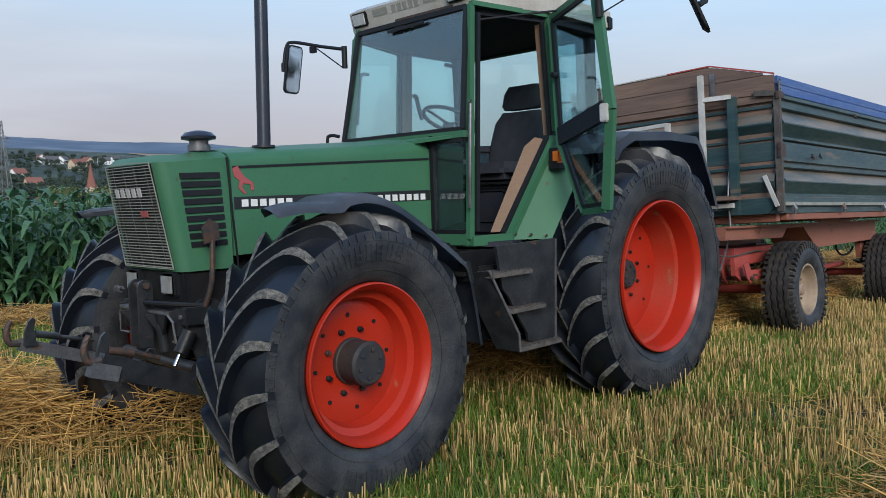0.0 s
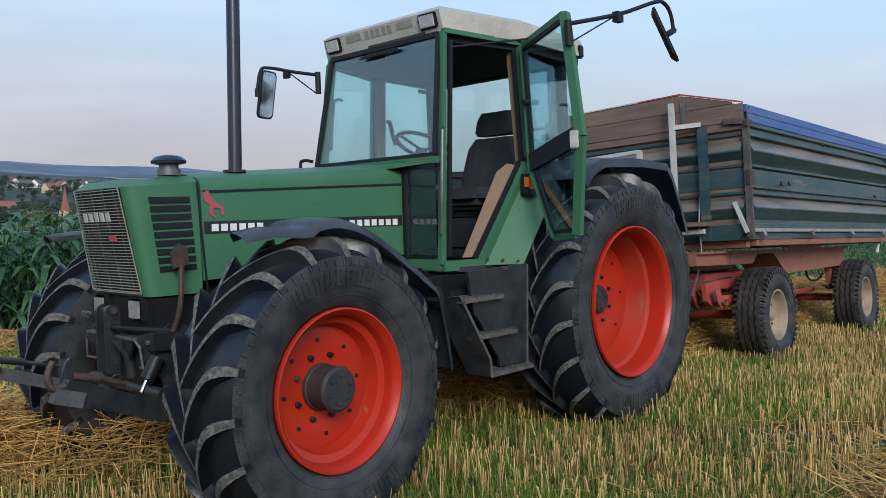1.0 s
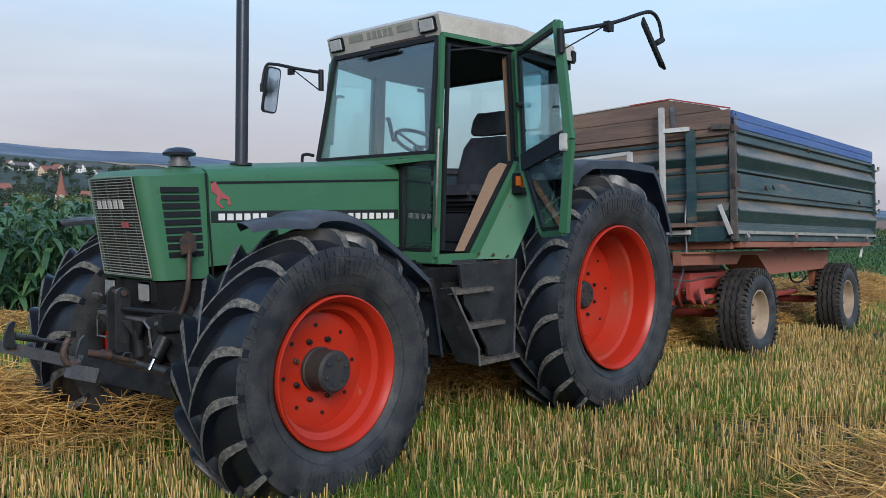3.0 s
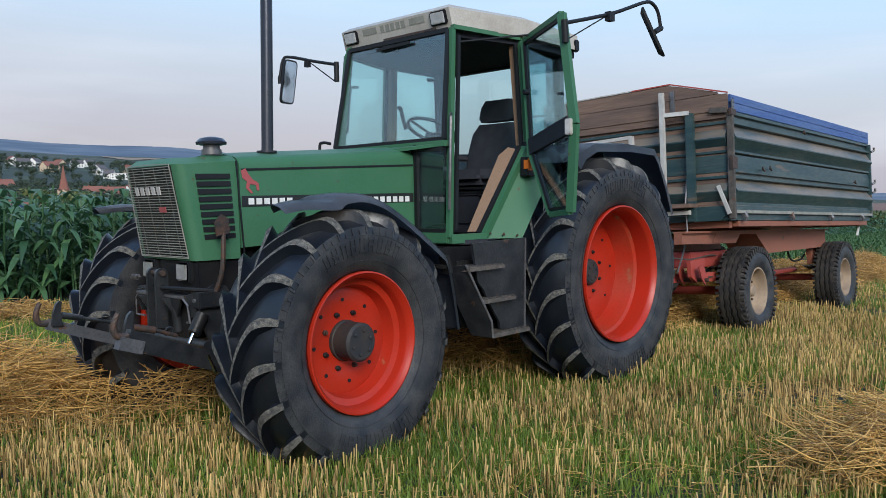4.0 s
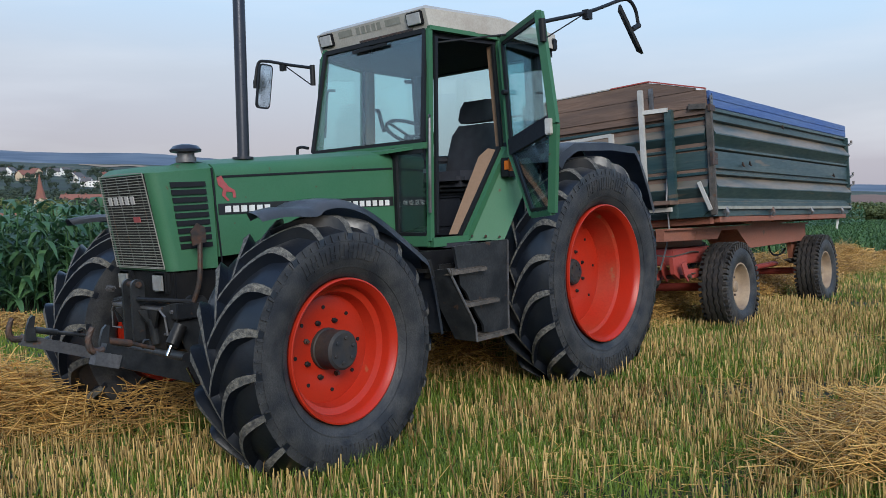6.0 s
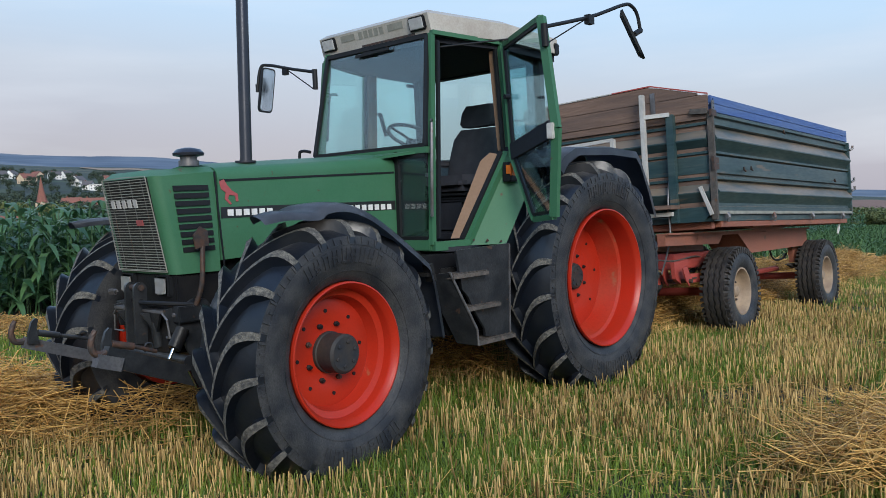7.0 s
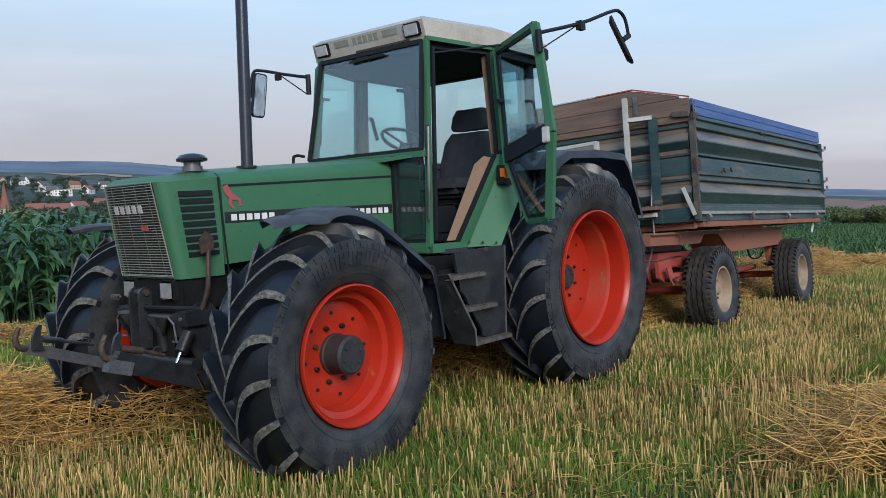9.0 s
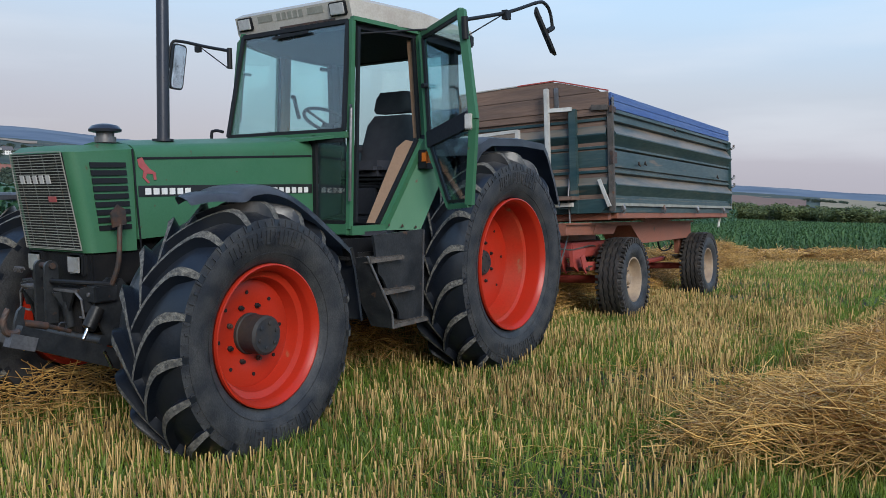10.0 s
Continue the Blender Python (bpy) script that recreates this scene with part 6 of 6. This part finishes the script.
stubble("stubble", -7.0, 5.0, -5.2, 2.4, 0.13, 165, 0.0050, 0.07, 0.155)
stubble("stubble_wide", -16.0, 5.0, -14.0, -5.2, 0.2, 16, 0.006, 0.07, 0.13)
stubble("stubble_ahead", -16.0, -7.0, -5.2, 2.4, 0.2, 16, 0.006, 0.07, 0.13)
stubble("stubble_right", 5.0, 20.0, -14.0, -8.0, 0.2, 16, 0.006, 0.07, 0.13)
stubble("stubble_far", 5.0, 20.0, -8.0, 8.4, 0.15, 42, 0.006, 0.07, 0.13)
stubble("stubble_behind", -12.0, 5.0, 2.4, 8.4, 0.15, 36, 0.005, 0.07, 0.13)

# weeds and grass between the rows
def blades(name, x0, x1, y0, y1, n, hmin, hmax, w):
    x, y = rng.uniform(x0, x1, n), rng.uniform(y0, y1, n)
    d = np.sin(x * 1.3 + 2 * np.sin(y * 0.9)) * np.sin(y * 1.9 + 0.7 * x) + 0.35 * np.sin(x * 5 + y * 4)
    ok = in_field(x, y) & keep_clear(np.stack([x, y], 1)) & (rng.random(n) < 0.5 + 0.45 * d)
    x, y = x[ok], y[ok]
    n = len(x)
    v = [(-1, 0, 0), (1, 0, 0), (-0.8, 6, 0.5), (0.8, 6, 0.5), (-0.1, 13, 0.98), (0.1, 13, 0.98)]
    f = [(0, 1, 3, 2), (2, 3, 5, 4)]
    pos = np.stack([x, y, land(x, y) - 0.005], 1)
    scatter(name, v, f, turns(n, rng, pos, 0.28, sx=w * rng.uniform(0.6, 1.3, n), sz=rng.uniform(hmin, hmax, n)), WEED, "low green weeds and regrowing grass", "grass")


blades("weeds", -7.0, 5.0, -5.2, 2.4, 420000, 0.05, 0.13, 0.0034)
blades("weeds_wide", -16.0, 5.0, -14.0, -5.2, 60000, 0.05, 0.12, 0.007)
blades("weeds_ahead", -16.0, -7.0, -5.2, 2.4, 25000, 0.05, 0.12, 0.007)
blades("weeds_far", 5.0, 20.0, -8.0, 8.4, 200000, 0.05, 0.12, 0.006)
blades("weeds_behind", -12.0, 5.0, 2.4, 8.4, 90000, 0.06, 0.16, 0.005)

# loose straw in swaths
def swath(name, path, half, height, n, length=0.32, thin=0.0017, label="golden loose straw lying in a swath"):
    """Loose straw heaped along the line of points."""
    path = np.asarray(path, float)
    seg = np.hypot(*np.diff(path[:, :2], axis=0).T)
    cum = np.concatenate([[0], np.cumsum(seg)])
    s = rng.uniform(0, cum[-1], n)
    cx, cy = np.interp(s, cum, path[:, 0]), np.interp(s, cum, path[:, 1])
    k = np.clip(np.searchsorted(cum, s) - 1, 0, len(seg) - 1)
    tx, ty = (path[k + 1, 0] - path[k, 0]) / seg[k], (path[k + 1, 1] - path[k, 1]) / seg[k]
    o = np.clip(rng.normal(0, 0.45, n), -1.35, 1.35)
    edge = half * (1 + 0.25 * np.sin(s * 2.3) + 0.15 * np.sin(s * 5.1 + 1))
    x, y = cx - ty * o * edge, cy + tx * o * edge
    lump = 0.75 + 0.25 * np.sin(x * 3.1 + 1.7 * np.sin(y * 2.2)) + 0.2 * np.sin(x * 7 + y * 6)
    top = height * np.maximum(0, 1 - o * o) ** 0.8 * lump
    z = land(x, y) + 0.015 + top * rng.beta(3.0, 1.0, n)
    ok = keep_clear(np.stack([x, y], 1)) | (rng.random(n) < 0.3)
    x, y, z = x[ok], y[ok], z[ok]
    n = len(x)
    v = [(math.cos(a) * r, math.sin(a) * r + b, zz) for zz, r, b in ((-0.5, 1, 0), (0.0, 1, 9), (0.5, 0.8, 0)) for a in (0, 2.094, 4.189)]
    f = [(i + r * 3, (i + 1) % 3 + r * 3, (i + 1) % 3 + 3 + r * 3, i + 3 + r * 3) for r in range(2) for i in range(3)]
    lean = np.pi / 2 + np.where(rng.random(n) < 0.14, rng.normal(0, 0.6, n), rng.normal(0, 0.22, n))
    scatter(name, v, f, turns(n, rng, np.stack([x, y, z], 1), 0, sx=thin * rng.uniform(0.6, 1.3, n), sz=length * rng.uniform(0.35, 1.3, n), lean=lean), STRAWM, label, "straw", smooth=False)


swath("straw_swath", [(-9, 1.4), (-4.4, 1.32), (-3.3, 1.25), (-2.4, 0.9), (0, 0.55), (8, 0.8), (13, 1.2)], 0.80, 0.47, 36000, 0.40, thin=0.0028)
swath("straw_swath_near", [(-1.45, -3.85), (-0.6, -3.55), (0.5, -3.72), (4, -4.0), (9, -4.6), (13, -5.0)], 0.88, 0.34, 30000, 0.44, thin=0.0030)
swath("straw_swath_behind", [(-10, 6.2), (-2, 6.4), (6, 6.6)], 0.7, 0.25, 9000, thin=0.004)
swath("straw_headland", [(11.6, 6.0), (14.6, 2.0), (16.6, -3.0), (18.6, -9)], 1.5, 0.28, 14000, thin=0.007)
swath("straw_scatter", [(-5, -2.2), (-2, -2.3), (4, -2.4)], 1.6, 0.05, 1800)

# ---- corn ----
def corn_plant(seed, height, leaves):
    r = random.Random(seed)
    v, f = [], []

    def strip(pts, half):
        k = len(v)
        for (p, w) in zip(pts, half):
            side = w
            v.append(tuple(p - side))
            v.append(tuple(p + side))
        for i in range(len(pts) - 1):
            f.append((k + 2 * i, k + 2 * i + 1, k + 2 * i + 3, k + 2 * i + 2))

    up = [Vector((0.02 * math.sin(z * 2 + seed), 0.02 * math.cos(z * 3), z)) for z in np.linspace(0, height * 0.86, 5)]
    strip(up, [Vector((0.013, 0, 0))] * 5)
    strip(up, [Vector((0, 0.013, 0))] * 5)
    a = r.uniform(0, 6)
    for i in range(leaves):
        z = height * (0.12 + 0.76 * i / leaves)
        a += math.pi + r.uniform(-0.5, 0.5)
        ln = r.uniform(0.55, 0.85) * (0.7 if i > leaves - 3 else 1)
        out = Vector((math.cos(a), math.sin(a), 0))
        side = Vector((-math.sin(a), math.cos(a), 0))
        lift = r.uniform(0.6, 1.2)
        pts, half = [], []
        for t in np.linspace(0, 1, 6):
            pts.append(Vector((0, 0, z)) + out * (ln * (t * 0.72)) + Vector((0, 0, ln * (lift * t * 0.85 - 0.95 * t * t))))
            half.append((side + Vector((0, 0, 0.25 * math.sin(t * 9 + i)))) * (0.06 * math.sin(math.pi * min(1, 0.15 + 0.85 * t)) + 0.003))
        strip(pts, half)
    return v, f


def corn_rows(name, spots, height, seeds, leaves=11, label="tall green maize plants in dense rows", mat=None, slim=1.0):
    for k, sd in enumerate(seeds):
        p = spots[k::len(seeds)]
        v, f = corn_plant(sd, height, leaves)
        n = len(p)
        sc = rng.uniform(0.82, 1.1, n)
        pos = np.stack([p[:, 0], p[:, 1], land(p[:, 0], p[:, 1])], 1)
        scatter(name, v, f, turns(n, rng, pos, 0.05, sx=sc * slim, sz=sc), mat or CORN, label, "maize")


def grid_spots(x0, x1, y0, y1, row, gap, jit=0.06):
    xs, ys = np.meshgrid(np.arange(x0, x1, gap), np.arange(y0, y1, row))
    p = np.stack([xs.ravel(), ys.ravel()], 1)
    return p + rng.normal(0, jit, p.shape)


corn_rows("maize", grid_spots(-9, 16, 8.9, 14.5, 0.72, 0.16), 1.95, (1, 2, 3))
corn_rows("maize_far", grid_spots(-12, 60, 14.6, 40, 1.1, 0.42), 1.95, (4, 5), 8)
# lower crop behind the headland
LOWCROP = leaf_material("low_crop_leaves", (0.03, 0.075, 0.022), (0.10, 0.19, 0.055), 0.3, 0.7)
p = grid_spots(12, 92, -40, 40, 0.6, 0.36)
p = p[(p[:, 0] > 18.0 - 0.35 * p[:, 1]) & (p[:, 1] < 0.42 * p[:, 0] + 2) & (p[:, 1] > -0.28 * p[:, 0])]
corn_rows("low_crop", p, 0.62, (7, 8, 9), 6, "low dark green crop in rows", LOWCROP, 0.5)

# ---- hedge, woods, village and pylon ----
BUSH = leaf_material("hedge_leaves", (0.05, 0.07, 0.022), (0.15, 0.18, 0.06), 0.25, 0.7)
WOODS = leaf_material("far_tree_leaves", (0.030, 0.048, 0.036), (0.058, 0.080, 0.046), 0.15, 0.9)
LIMB = material("bark", (0.09, 0.07, 0.05), 0.9, bump=0.4)


def seen_at(az, el):
    """The place on the land that shows at that bearing and height over the horizon, from the viewpoint."""
    r = np.geomspace(250, 2900, 800)
    x, y = EYE0[0] + r * math.cos(radians(az)), EYE0[1] + r * math.sin(radians(az))
    e = np.degrees(np.arctan2(land(x, y) - EYE0[2], r))
    k = int(np.argmax(e >= el)) if (e >= el).any() else len(r) - 1
    return float(x[k]), float(y[k]), float(land(x[k], y[k])), float(r[k])


def crown(seed, n, size, low=0.15):
    """Leaf clumps, unit height: an uneven crown of small folded cards on a few lobes."""
    r = random.Random(seed)
    lobes = [(Vector((r.uniform(-0.22, 0.22), r.uniform(-0.22, 0.22), r.uniform(low + 0.2, 0.78))), r.uniform(0.16, 0.27)) for _ in range(7)]
    v, f = [], []
    for i in range(n):
        c, rad = lobes[i % 7]
        d = Vector((r.gauss(0, 1), r.gauss(0, 1), r.gauss(0, 1))).normalized()
        p = c + d * rad * r.uniform(0.6, 1.05)
        a = Vector((r.gauss(0, 1), r.gauss(0, 1), r.gauss(0, 1))).normalized()
        a = (a - d * a.dot(d) * 0.7).normalized()
        b = d.cross(a).normalized()
        s = size * r.uniform(0.6, 1.4)
        k = len(v)
        v += [tuple(p - a * s), tuple(p + b * s * 0.8 + d * s * 0.3), tuple(p + a * s), tuple(p - b * s * 0.8)]
        f.append((k, k + 1, k + 2, k + 3))
    # trunk
    k = len(v)
    for z, w in ((0, 0.025), (0.5, 0.014)):
        v += [(w, 0, z), (-w * 0.5, w * 0.87, z), (-w * 0.5, -w * 0.87, z)]
    f += [(k, k + 1, k + 4, k + 3), (k + 1, k + 2, k + 5, k + 4), (k + 2, k, k + 3, k + 5)]
    return v, f


def woods(name, spots, hmin, hmax, mat, label, category, n=110, size=0.055, wide=1.0, low=0.15):
    for k in range(3):
        p = spots[k::3]
        v, f = crown(20 + k, n, size, low)
        h = rng.uniform(hmin, hmax, len(p))
        pos = np.stack([p[:, 0], p[:, 1], land(p[:, 0], p[:, 1]) - 0.02 * h], 1)
        scatter(name, v, f, turns(len(p), rng, pos, 0.04, sx=h * wide * rng.uniform(0.85, 1.25, len(p)), sz=h), mat, label, category, smooth=False)


def polar(n, a0, a1, r0, r1):
    a, r = np.radians(rng.uniform(a0, a1, n)), np.sqrt(rng.uniform(r0 * r0, r1 * r1, n))
    return np.stack([EYE0[0] + r * np.cos(a), EYE0[1] + r * np.sin(a)], 1)


# hedge beyond the low crop, with a gap
hp = np.concatenate([polar(120, 13.2, 24, 96, 103), polar(110, 2, 11.6, 96, 103), polar(10, 11.6, 13.2, 100, 104)])
woods("hedge", hp, 1.7, 2.7, BUSH, "dense dark green hedge at the edge of the crop", "hedge", 420, 0.033, 1.5, 0.0)
# wooded village slope and valley
vp = np.concatenate([polar(1050, 48, 80, 430, 760), polar(420, 48, 80, 760, 1250)])
va = np.degrees(np.arctan2(vp[:, 1] - EYE0[1], vp[:, 0] - EYE0[0]))
vp = vp[~((np.abs(va - 68.9) < 0.42) & (np.hypot(vp[:, 0] - EYE0[0], vp[:, 1] - EYE0[1]) < 700))]
woods("village_trees", vp, 6, 11.5, WOODS, "far trees on the village slope", "trees", 250, 0.056, 1.1)
gp = np.concatenate([polar(26, 66.5, 68.8, 420, 470), polar(20, 70.0, 71.2, 430, 480)])
woods("valley_trees", gp, 8, 12, leaf_material("pale_tree_leaves", (0.09, 0.11, 0.03), (0.16, 0.18, 0.06), 0.2, 0.8), "pale yellow-green trees in the valley", "trees")
wp = np.concatenate([polar(60, 9.5, 12.2, 930, 990), polar(60, 4, 8, 950, 1000)])
woods("field_copse", wp, 2.5, 4.5, WOODS, "small copse among far fields", "trees", 60, 0.09, 1.5)

# one spruce at the end of the hedge
sp = thing("spruce", "dark green spruce beside the hedge", "tree", Matrix.Translation((EYE0[0] + 92 * math.cos(radians(7.15)), EYE0[1] + 92 * math.sin(radians(7.15)), float(land(EYE0[0] + 92 * math.cos(radians(7.15)), EYE0[1] + 92 * math.sin(radians(7.15)))))))
part("trunk", tube(B(), [(0, 0, 0), (0, 0, 4.4)], [0.12, 0.02], 8), LIMB, sp)
bm = B()
rr = random.Random(5)
for i in range(900):
    z = 0.4 + 4.1 * rr.random() ** 1.2
    rad = (4.6 - z) * 0.33 * (0.35 + 0.65 * rr.random())
    a = rr.uniform(0, 6.283)
    p = Vector((math.cos(a) * rad, math.sin(a) * rad, z - rad * 0.25))
    o, t = Vector((math.cos(a), math.sin(a), -0.35)), Vector((-math.sin(a), math.cos(a), 0))
    s = rr.uniform(0.08, 0.16)
    bm.faces.new([bm.verts.new(q) for q in (p - t * s * 0.5, p + o * s * 1.6, p + t * s * 0.5, p - o * s * 0.6)])
part("crown", bm, BUSH, sp)

PLASTER = material("white_plaster", (0.8, 0.78, 0.74), 0.9, second=(0.6, 0.55, 0.48), scale=0.4, fine=3, bump=0)
OCHRE = material("cream_plaster", (0.62, 0.48, 0.33), 0.9, scale=0.4, fine=3, bump=0)
TILE = material("red_roof_tiles", (0.25, 0.095, 0.065), 0.85, second=(0.17, 0.08, 0.062), scale=0.5, fine=4, bump=0)
SLATE = material("grey_roof_tiles", (0.11, 0.10, 0.10), 0.8, scale=0.5, fine=4, bump=0)
PANE = material("dark_window", (0.03, 0.035, 0.045), 0.2, bump=0)
SOLAR = material("solar_panel", (0.02, 0.03, 0.07), 0.2, bump=0)


def house(az, el, w, d, h, wall, roofm, yaw, label, flat=False, solar=False):
    x, y, z, r = seen_at(az - 0.2, el - 0.58)
    e = thing("house", label, "house", pose(x, y, z - 1.0, 0, 0, az + yaw), "village houses")
    ridge = h + (0.6 if flat else d * 0.42)
    bm = prism(B(), [(-d / 2, 0), (d / 2, 0), (d / 2, h), (0, ridge), (-d / 2, h)] if not flat else [(-d / 2, 0), (d / 2, 0), (d / 2, h), (-d / 2, h)], -w / 2, w / 2)
    part("wall", bm, wall, e)
    if flat:
        part("roof", box(B(), -d / 2 - 0.3, d / 2 + 0.3, -w / 2 - 0.3, w / 2 + 0.3, h, h + 0.4), SLATE, e)
    else:
        for s in (-1, 1):
            a, b = Vector((s * (d / 2 + 0.5), 0, h - 0.35)), Vector((0, 0, ridge + 0.12))
            roof_ob = part("roof", slab(B(), [a + Vector((0, -w / 2 - 0.4, 0)), a + Vector((0, w / 2 + 0.4, 0)), b + Vector((0, w / 2 + 0.4, 0)), b + Vector((0, -w / 2 - 0.4, 0))], (0, 0, 0.25)), roofm, e)
            if solar and s < 0:
                p, q = a.lerp(b, 0.2), a.lerp(b, 0.8)
                up = Vector((0, 0, 0.32))
                part("solar_panel", slab(B(), [p + up + Vector((0, -w * 0.1, 0)), p + up + Vector((0, w * 0.35, 0)), q + up + Vector((0, w * 0.35, 0)), q + up + Vector((0, -w * 0.1, 0))], (0, 0, 0.08)), SOLAR, roof_ob)
        part("chimney", box(B(), -0.4, 0.4, w * 0.2, w * 0.2 + 0.8, ridge - 0.5, ridge + 1.2), TILE, e)
    n = max(2, int(w / 3))
    for zz in ((1.2, 3.9) if h > 5 else (1.2,)):
        for i in range(n):
            yy = -w / 2 + (i + 0.5) * w / n
            part("window", box(B(), -d / 2 - 0.06, -d / 2 + 0.02, yy - 0.55, yy + 0.55, zz + 1.0, zz + 2.3), PANE, e)
    for s in (-1, 1):
        for yy in (-d * 0.22, d * 0.22):
            part("window", box(B(), yy - 0.5, yy + 0.5, s * (w / 2 + 0.05), s * (w / 2 - 0.02), 2.2, 3.5), PANE, e)


HOUSES = [(71.35, 3.15, 15, 11, 6, PLASTER, SLATE, 25, "white house with a grey roof"), (71.95, 3.3, 12, 10, 6, PLASTER, TILE, -70, "white house with a red roof"),
          (70.65, 3.2, 13, 10, 6, PLASTER, SLATE, 60, "white house with a grey roof"), (69.85, 2.85, 16, 11, 7, OCHRE, TILE, 35, "cream house with a red roof"),
          (69.3, 3.1, 12, 10, 6, OCHRE, TILE, -50, "cream house with a red roof"), (68.3, 3.1, 14, 10, 6, PLASTER, SLATE, 15, "white house with a grey roof"),
          (67.6, 3.15, 13, 10, 6, PLASTER, SLATE, 40, "white house with a grey roof"), (66.95, 2.65, 14, 11, 7, PLASTER, SLATE, 55, "white house with a grey roof"),
          (66.4, 2.4, 10, 9, 6, PLASTER, SLATE, -20, "white house with a grey roof"), (65.2, 2.75, 13, 10, 6, OCHRE, TILE, 30, "cream house with a red roof"),
          (64.4, 2.4, 14, 10, 6, PLASTER, TILE, 65, "white house with a red roof"), (63.4, 2.7, 12, 10, 6, PLASTER, SLATE, 20, "white house with a grey roof"),
          (72.4, 1.45, 11, 9, 8, OCHRE, TILE, 20, "cream house with a red roof"), (66.2, 0.75, 15, 11, 8, OCHRE, TILE, 12, "long cream house with a red roof"),
          (67.4, 0.85, 12, 10, 8, OCHRE, TILE, -15, "cream house with a red roof"), (65.0, 1.0, 12, 10, 8, PLASTER, TILE, 40, "white house with a red roof"),
          (63.6, 1.2, 12, 10, 8, OCHRE, TILE, 25, "cream house with a red roof"), (73.2, 2.3, 12, 10, 6, PLASTER, TILE, 35, "white house with a red roof")]
for row in HOUSES:
    house(*row)
house(65.85, 2.35, 17, 11, 7, PLASTER, SLATE, 8, "white building with a flat grey roof", flat=True)
house(71.65, -0.70, 9.5, 7, 2.2, OCHRE, TILE, 10, "low house with a red roof and solar panels", solar=True)

# church with a pointed red spire
cx, cy, cz, cr = seen_at(68.9, -0.08)
k = cr * math.tan(radians(1.0)) / 9.0
church = thing("church", "church tower with a tall pointed red spire", "church", pose(cx, cy, cz - 2, 0, 0, 20))
part("tower", box(B(), -2.4 * k, 2.4 * k, -2.4 * k, 2.4 * k, 0, 13 * k), OCHRE, church)
bm = B()
rings = [[bm.verts.new((r * k * math.cos(radians(45 + a * 45)), r * k * math.sin(radians(45 + a * 45)), z * k)) for a in range(8)] for r, z in ((3.2, 12.6), (2.6, 14.2), (1.5, 19), (0.1, 27))]
for a, b in zip(rings, rings[1:]):
    for i in range(8):
        bm.faces.new((a[i], a[(i + 1) % 8], b[(i + 1) % 8], b[i]))
bm.faces.new(rings[0])
bm.faces.new(rings[-1])
part("spire", bm, TILE, church, "red tiled spire", 15)
for a in (0, 90, 180, 270):
    m = Matrix.Rotation(radians(a), 4, "Z")
    part("window", box(B(), -0.5 * k, 0.5 * k, 2.38 * k, 2.45 * k, 8.5 * k, 11 * k, m), PANE, church)
part("nave", prism(B(), [(-4 * k, 0), (4 * k, 0), (4 * k, 6 * k), (0, 10.5 * k), (-4 * k, 6 * k)], 2.4 * k, 18 * k), OCHRE, church)

# lattice pylon
pr = 420
px, py = EYE0[0] + pr * math.cos(radians(73.75)), EYE0[1] + pr * math.sin(radians(73.75))
pylon = thing("power_pylon", "grey steel lattice power pylon", "pylon", pose(px, py, float(land(px, py)), 0, 0, 50))
PH = EYE0[2] + pr * math.tan(radians(5.27)) - float(land(px, py))
GREYST = material("galvanised_steel", (0.3, 0.29, 0.27), 0.6, 0.3, bump=0)
def half_at(z):
    return 2.6 * (1 - z / PH) ** 1.2 + 0.35
zs = np.linspace(0, PH, 13)
for sx, sy in ((-1, -1), (1, -1), (1, 1), (-1, 1)):
    part("leg", tube(B(), [(sx * half_at(z), sy * half_at(z), z) for z in zs], 0.13, 4), GREYST, pylon)
for z0, z1 in zip(zs, zs[1:]):
    a, b = half_at(z0), half_at(z1)
    bm = B()
    for (x0, y0), (x1, y1) in (((-1, -1), (1, -1)), ((1, -1), (1, 1)), ((1, 1), (-1, 1)), ((-1, 1), (-1, -1))):
        tube(bm, [(x0 * a, y0 * a, z0), (x1 * b, y1 * b, z1)], 0.07, 4)
        tube(bm, [(x1 * a, y1 * a, z0), (x0 * b, y0 * b, z1)], 0.07, 4)
    part("brace", bm, GREYST, pylon)
for f, l in ((0.56, 11.5), (0.80, 8.5)):
    z = PH * f
    for s in (-1, 1):
        bm = tube(B(), [(0, 0.5, z), (s * l, 0, z + 0.4)], 0.1, 4)
        tube(bm, [(0, -0.5, z), (s * l, 0, z + 0.4)], 0.1, 4)
        tube(bm, [(0, 0, z + 2.2), (s * l, 0, z + 0.4)], 0.1, 4)
        for q in (0.3, 0.6, 0.8):
            tube(bm, [(s * l * q, 0, z + 0.2), (s * l * (q - 0.12), 0, z + 2.2 * (1 - q) + 0.4 * q)], 0.06, 4)
        part("crossarm", bm, GREYST, pylon)
        for q in (0.55, 1.0):
            part("insulator", tube(B(), [(s * l * q, 0, z + 0.3), (s * l * q, 0, z - 2.2)], 0.14, 6), GREYST, pylon)
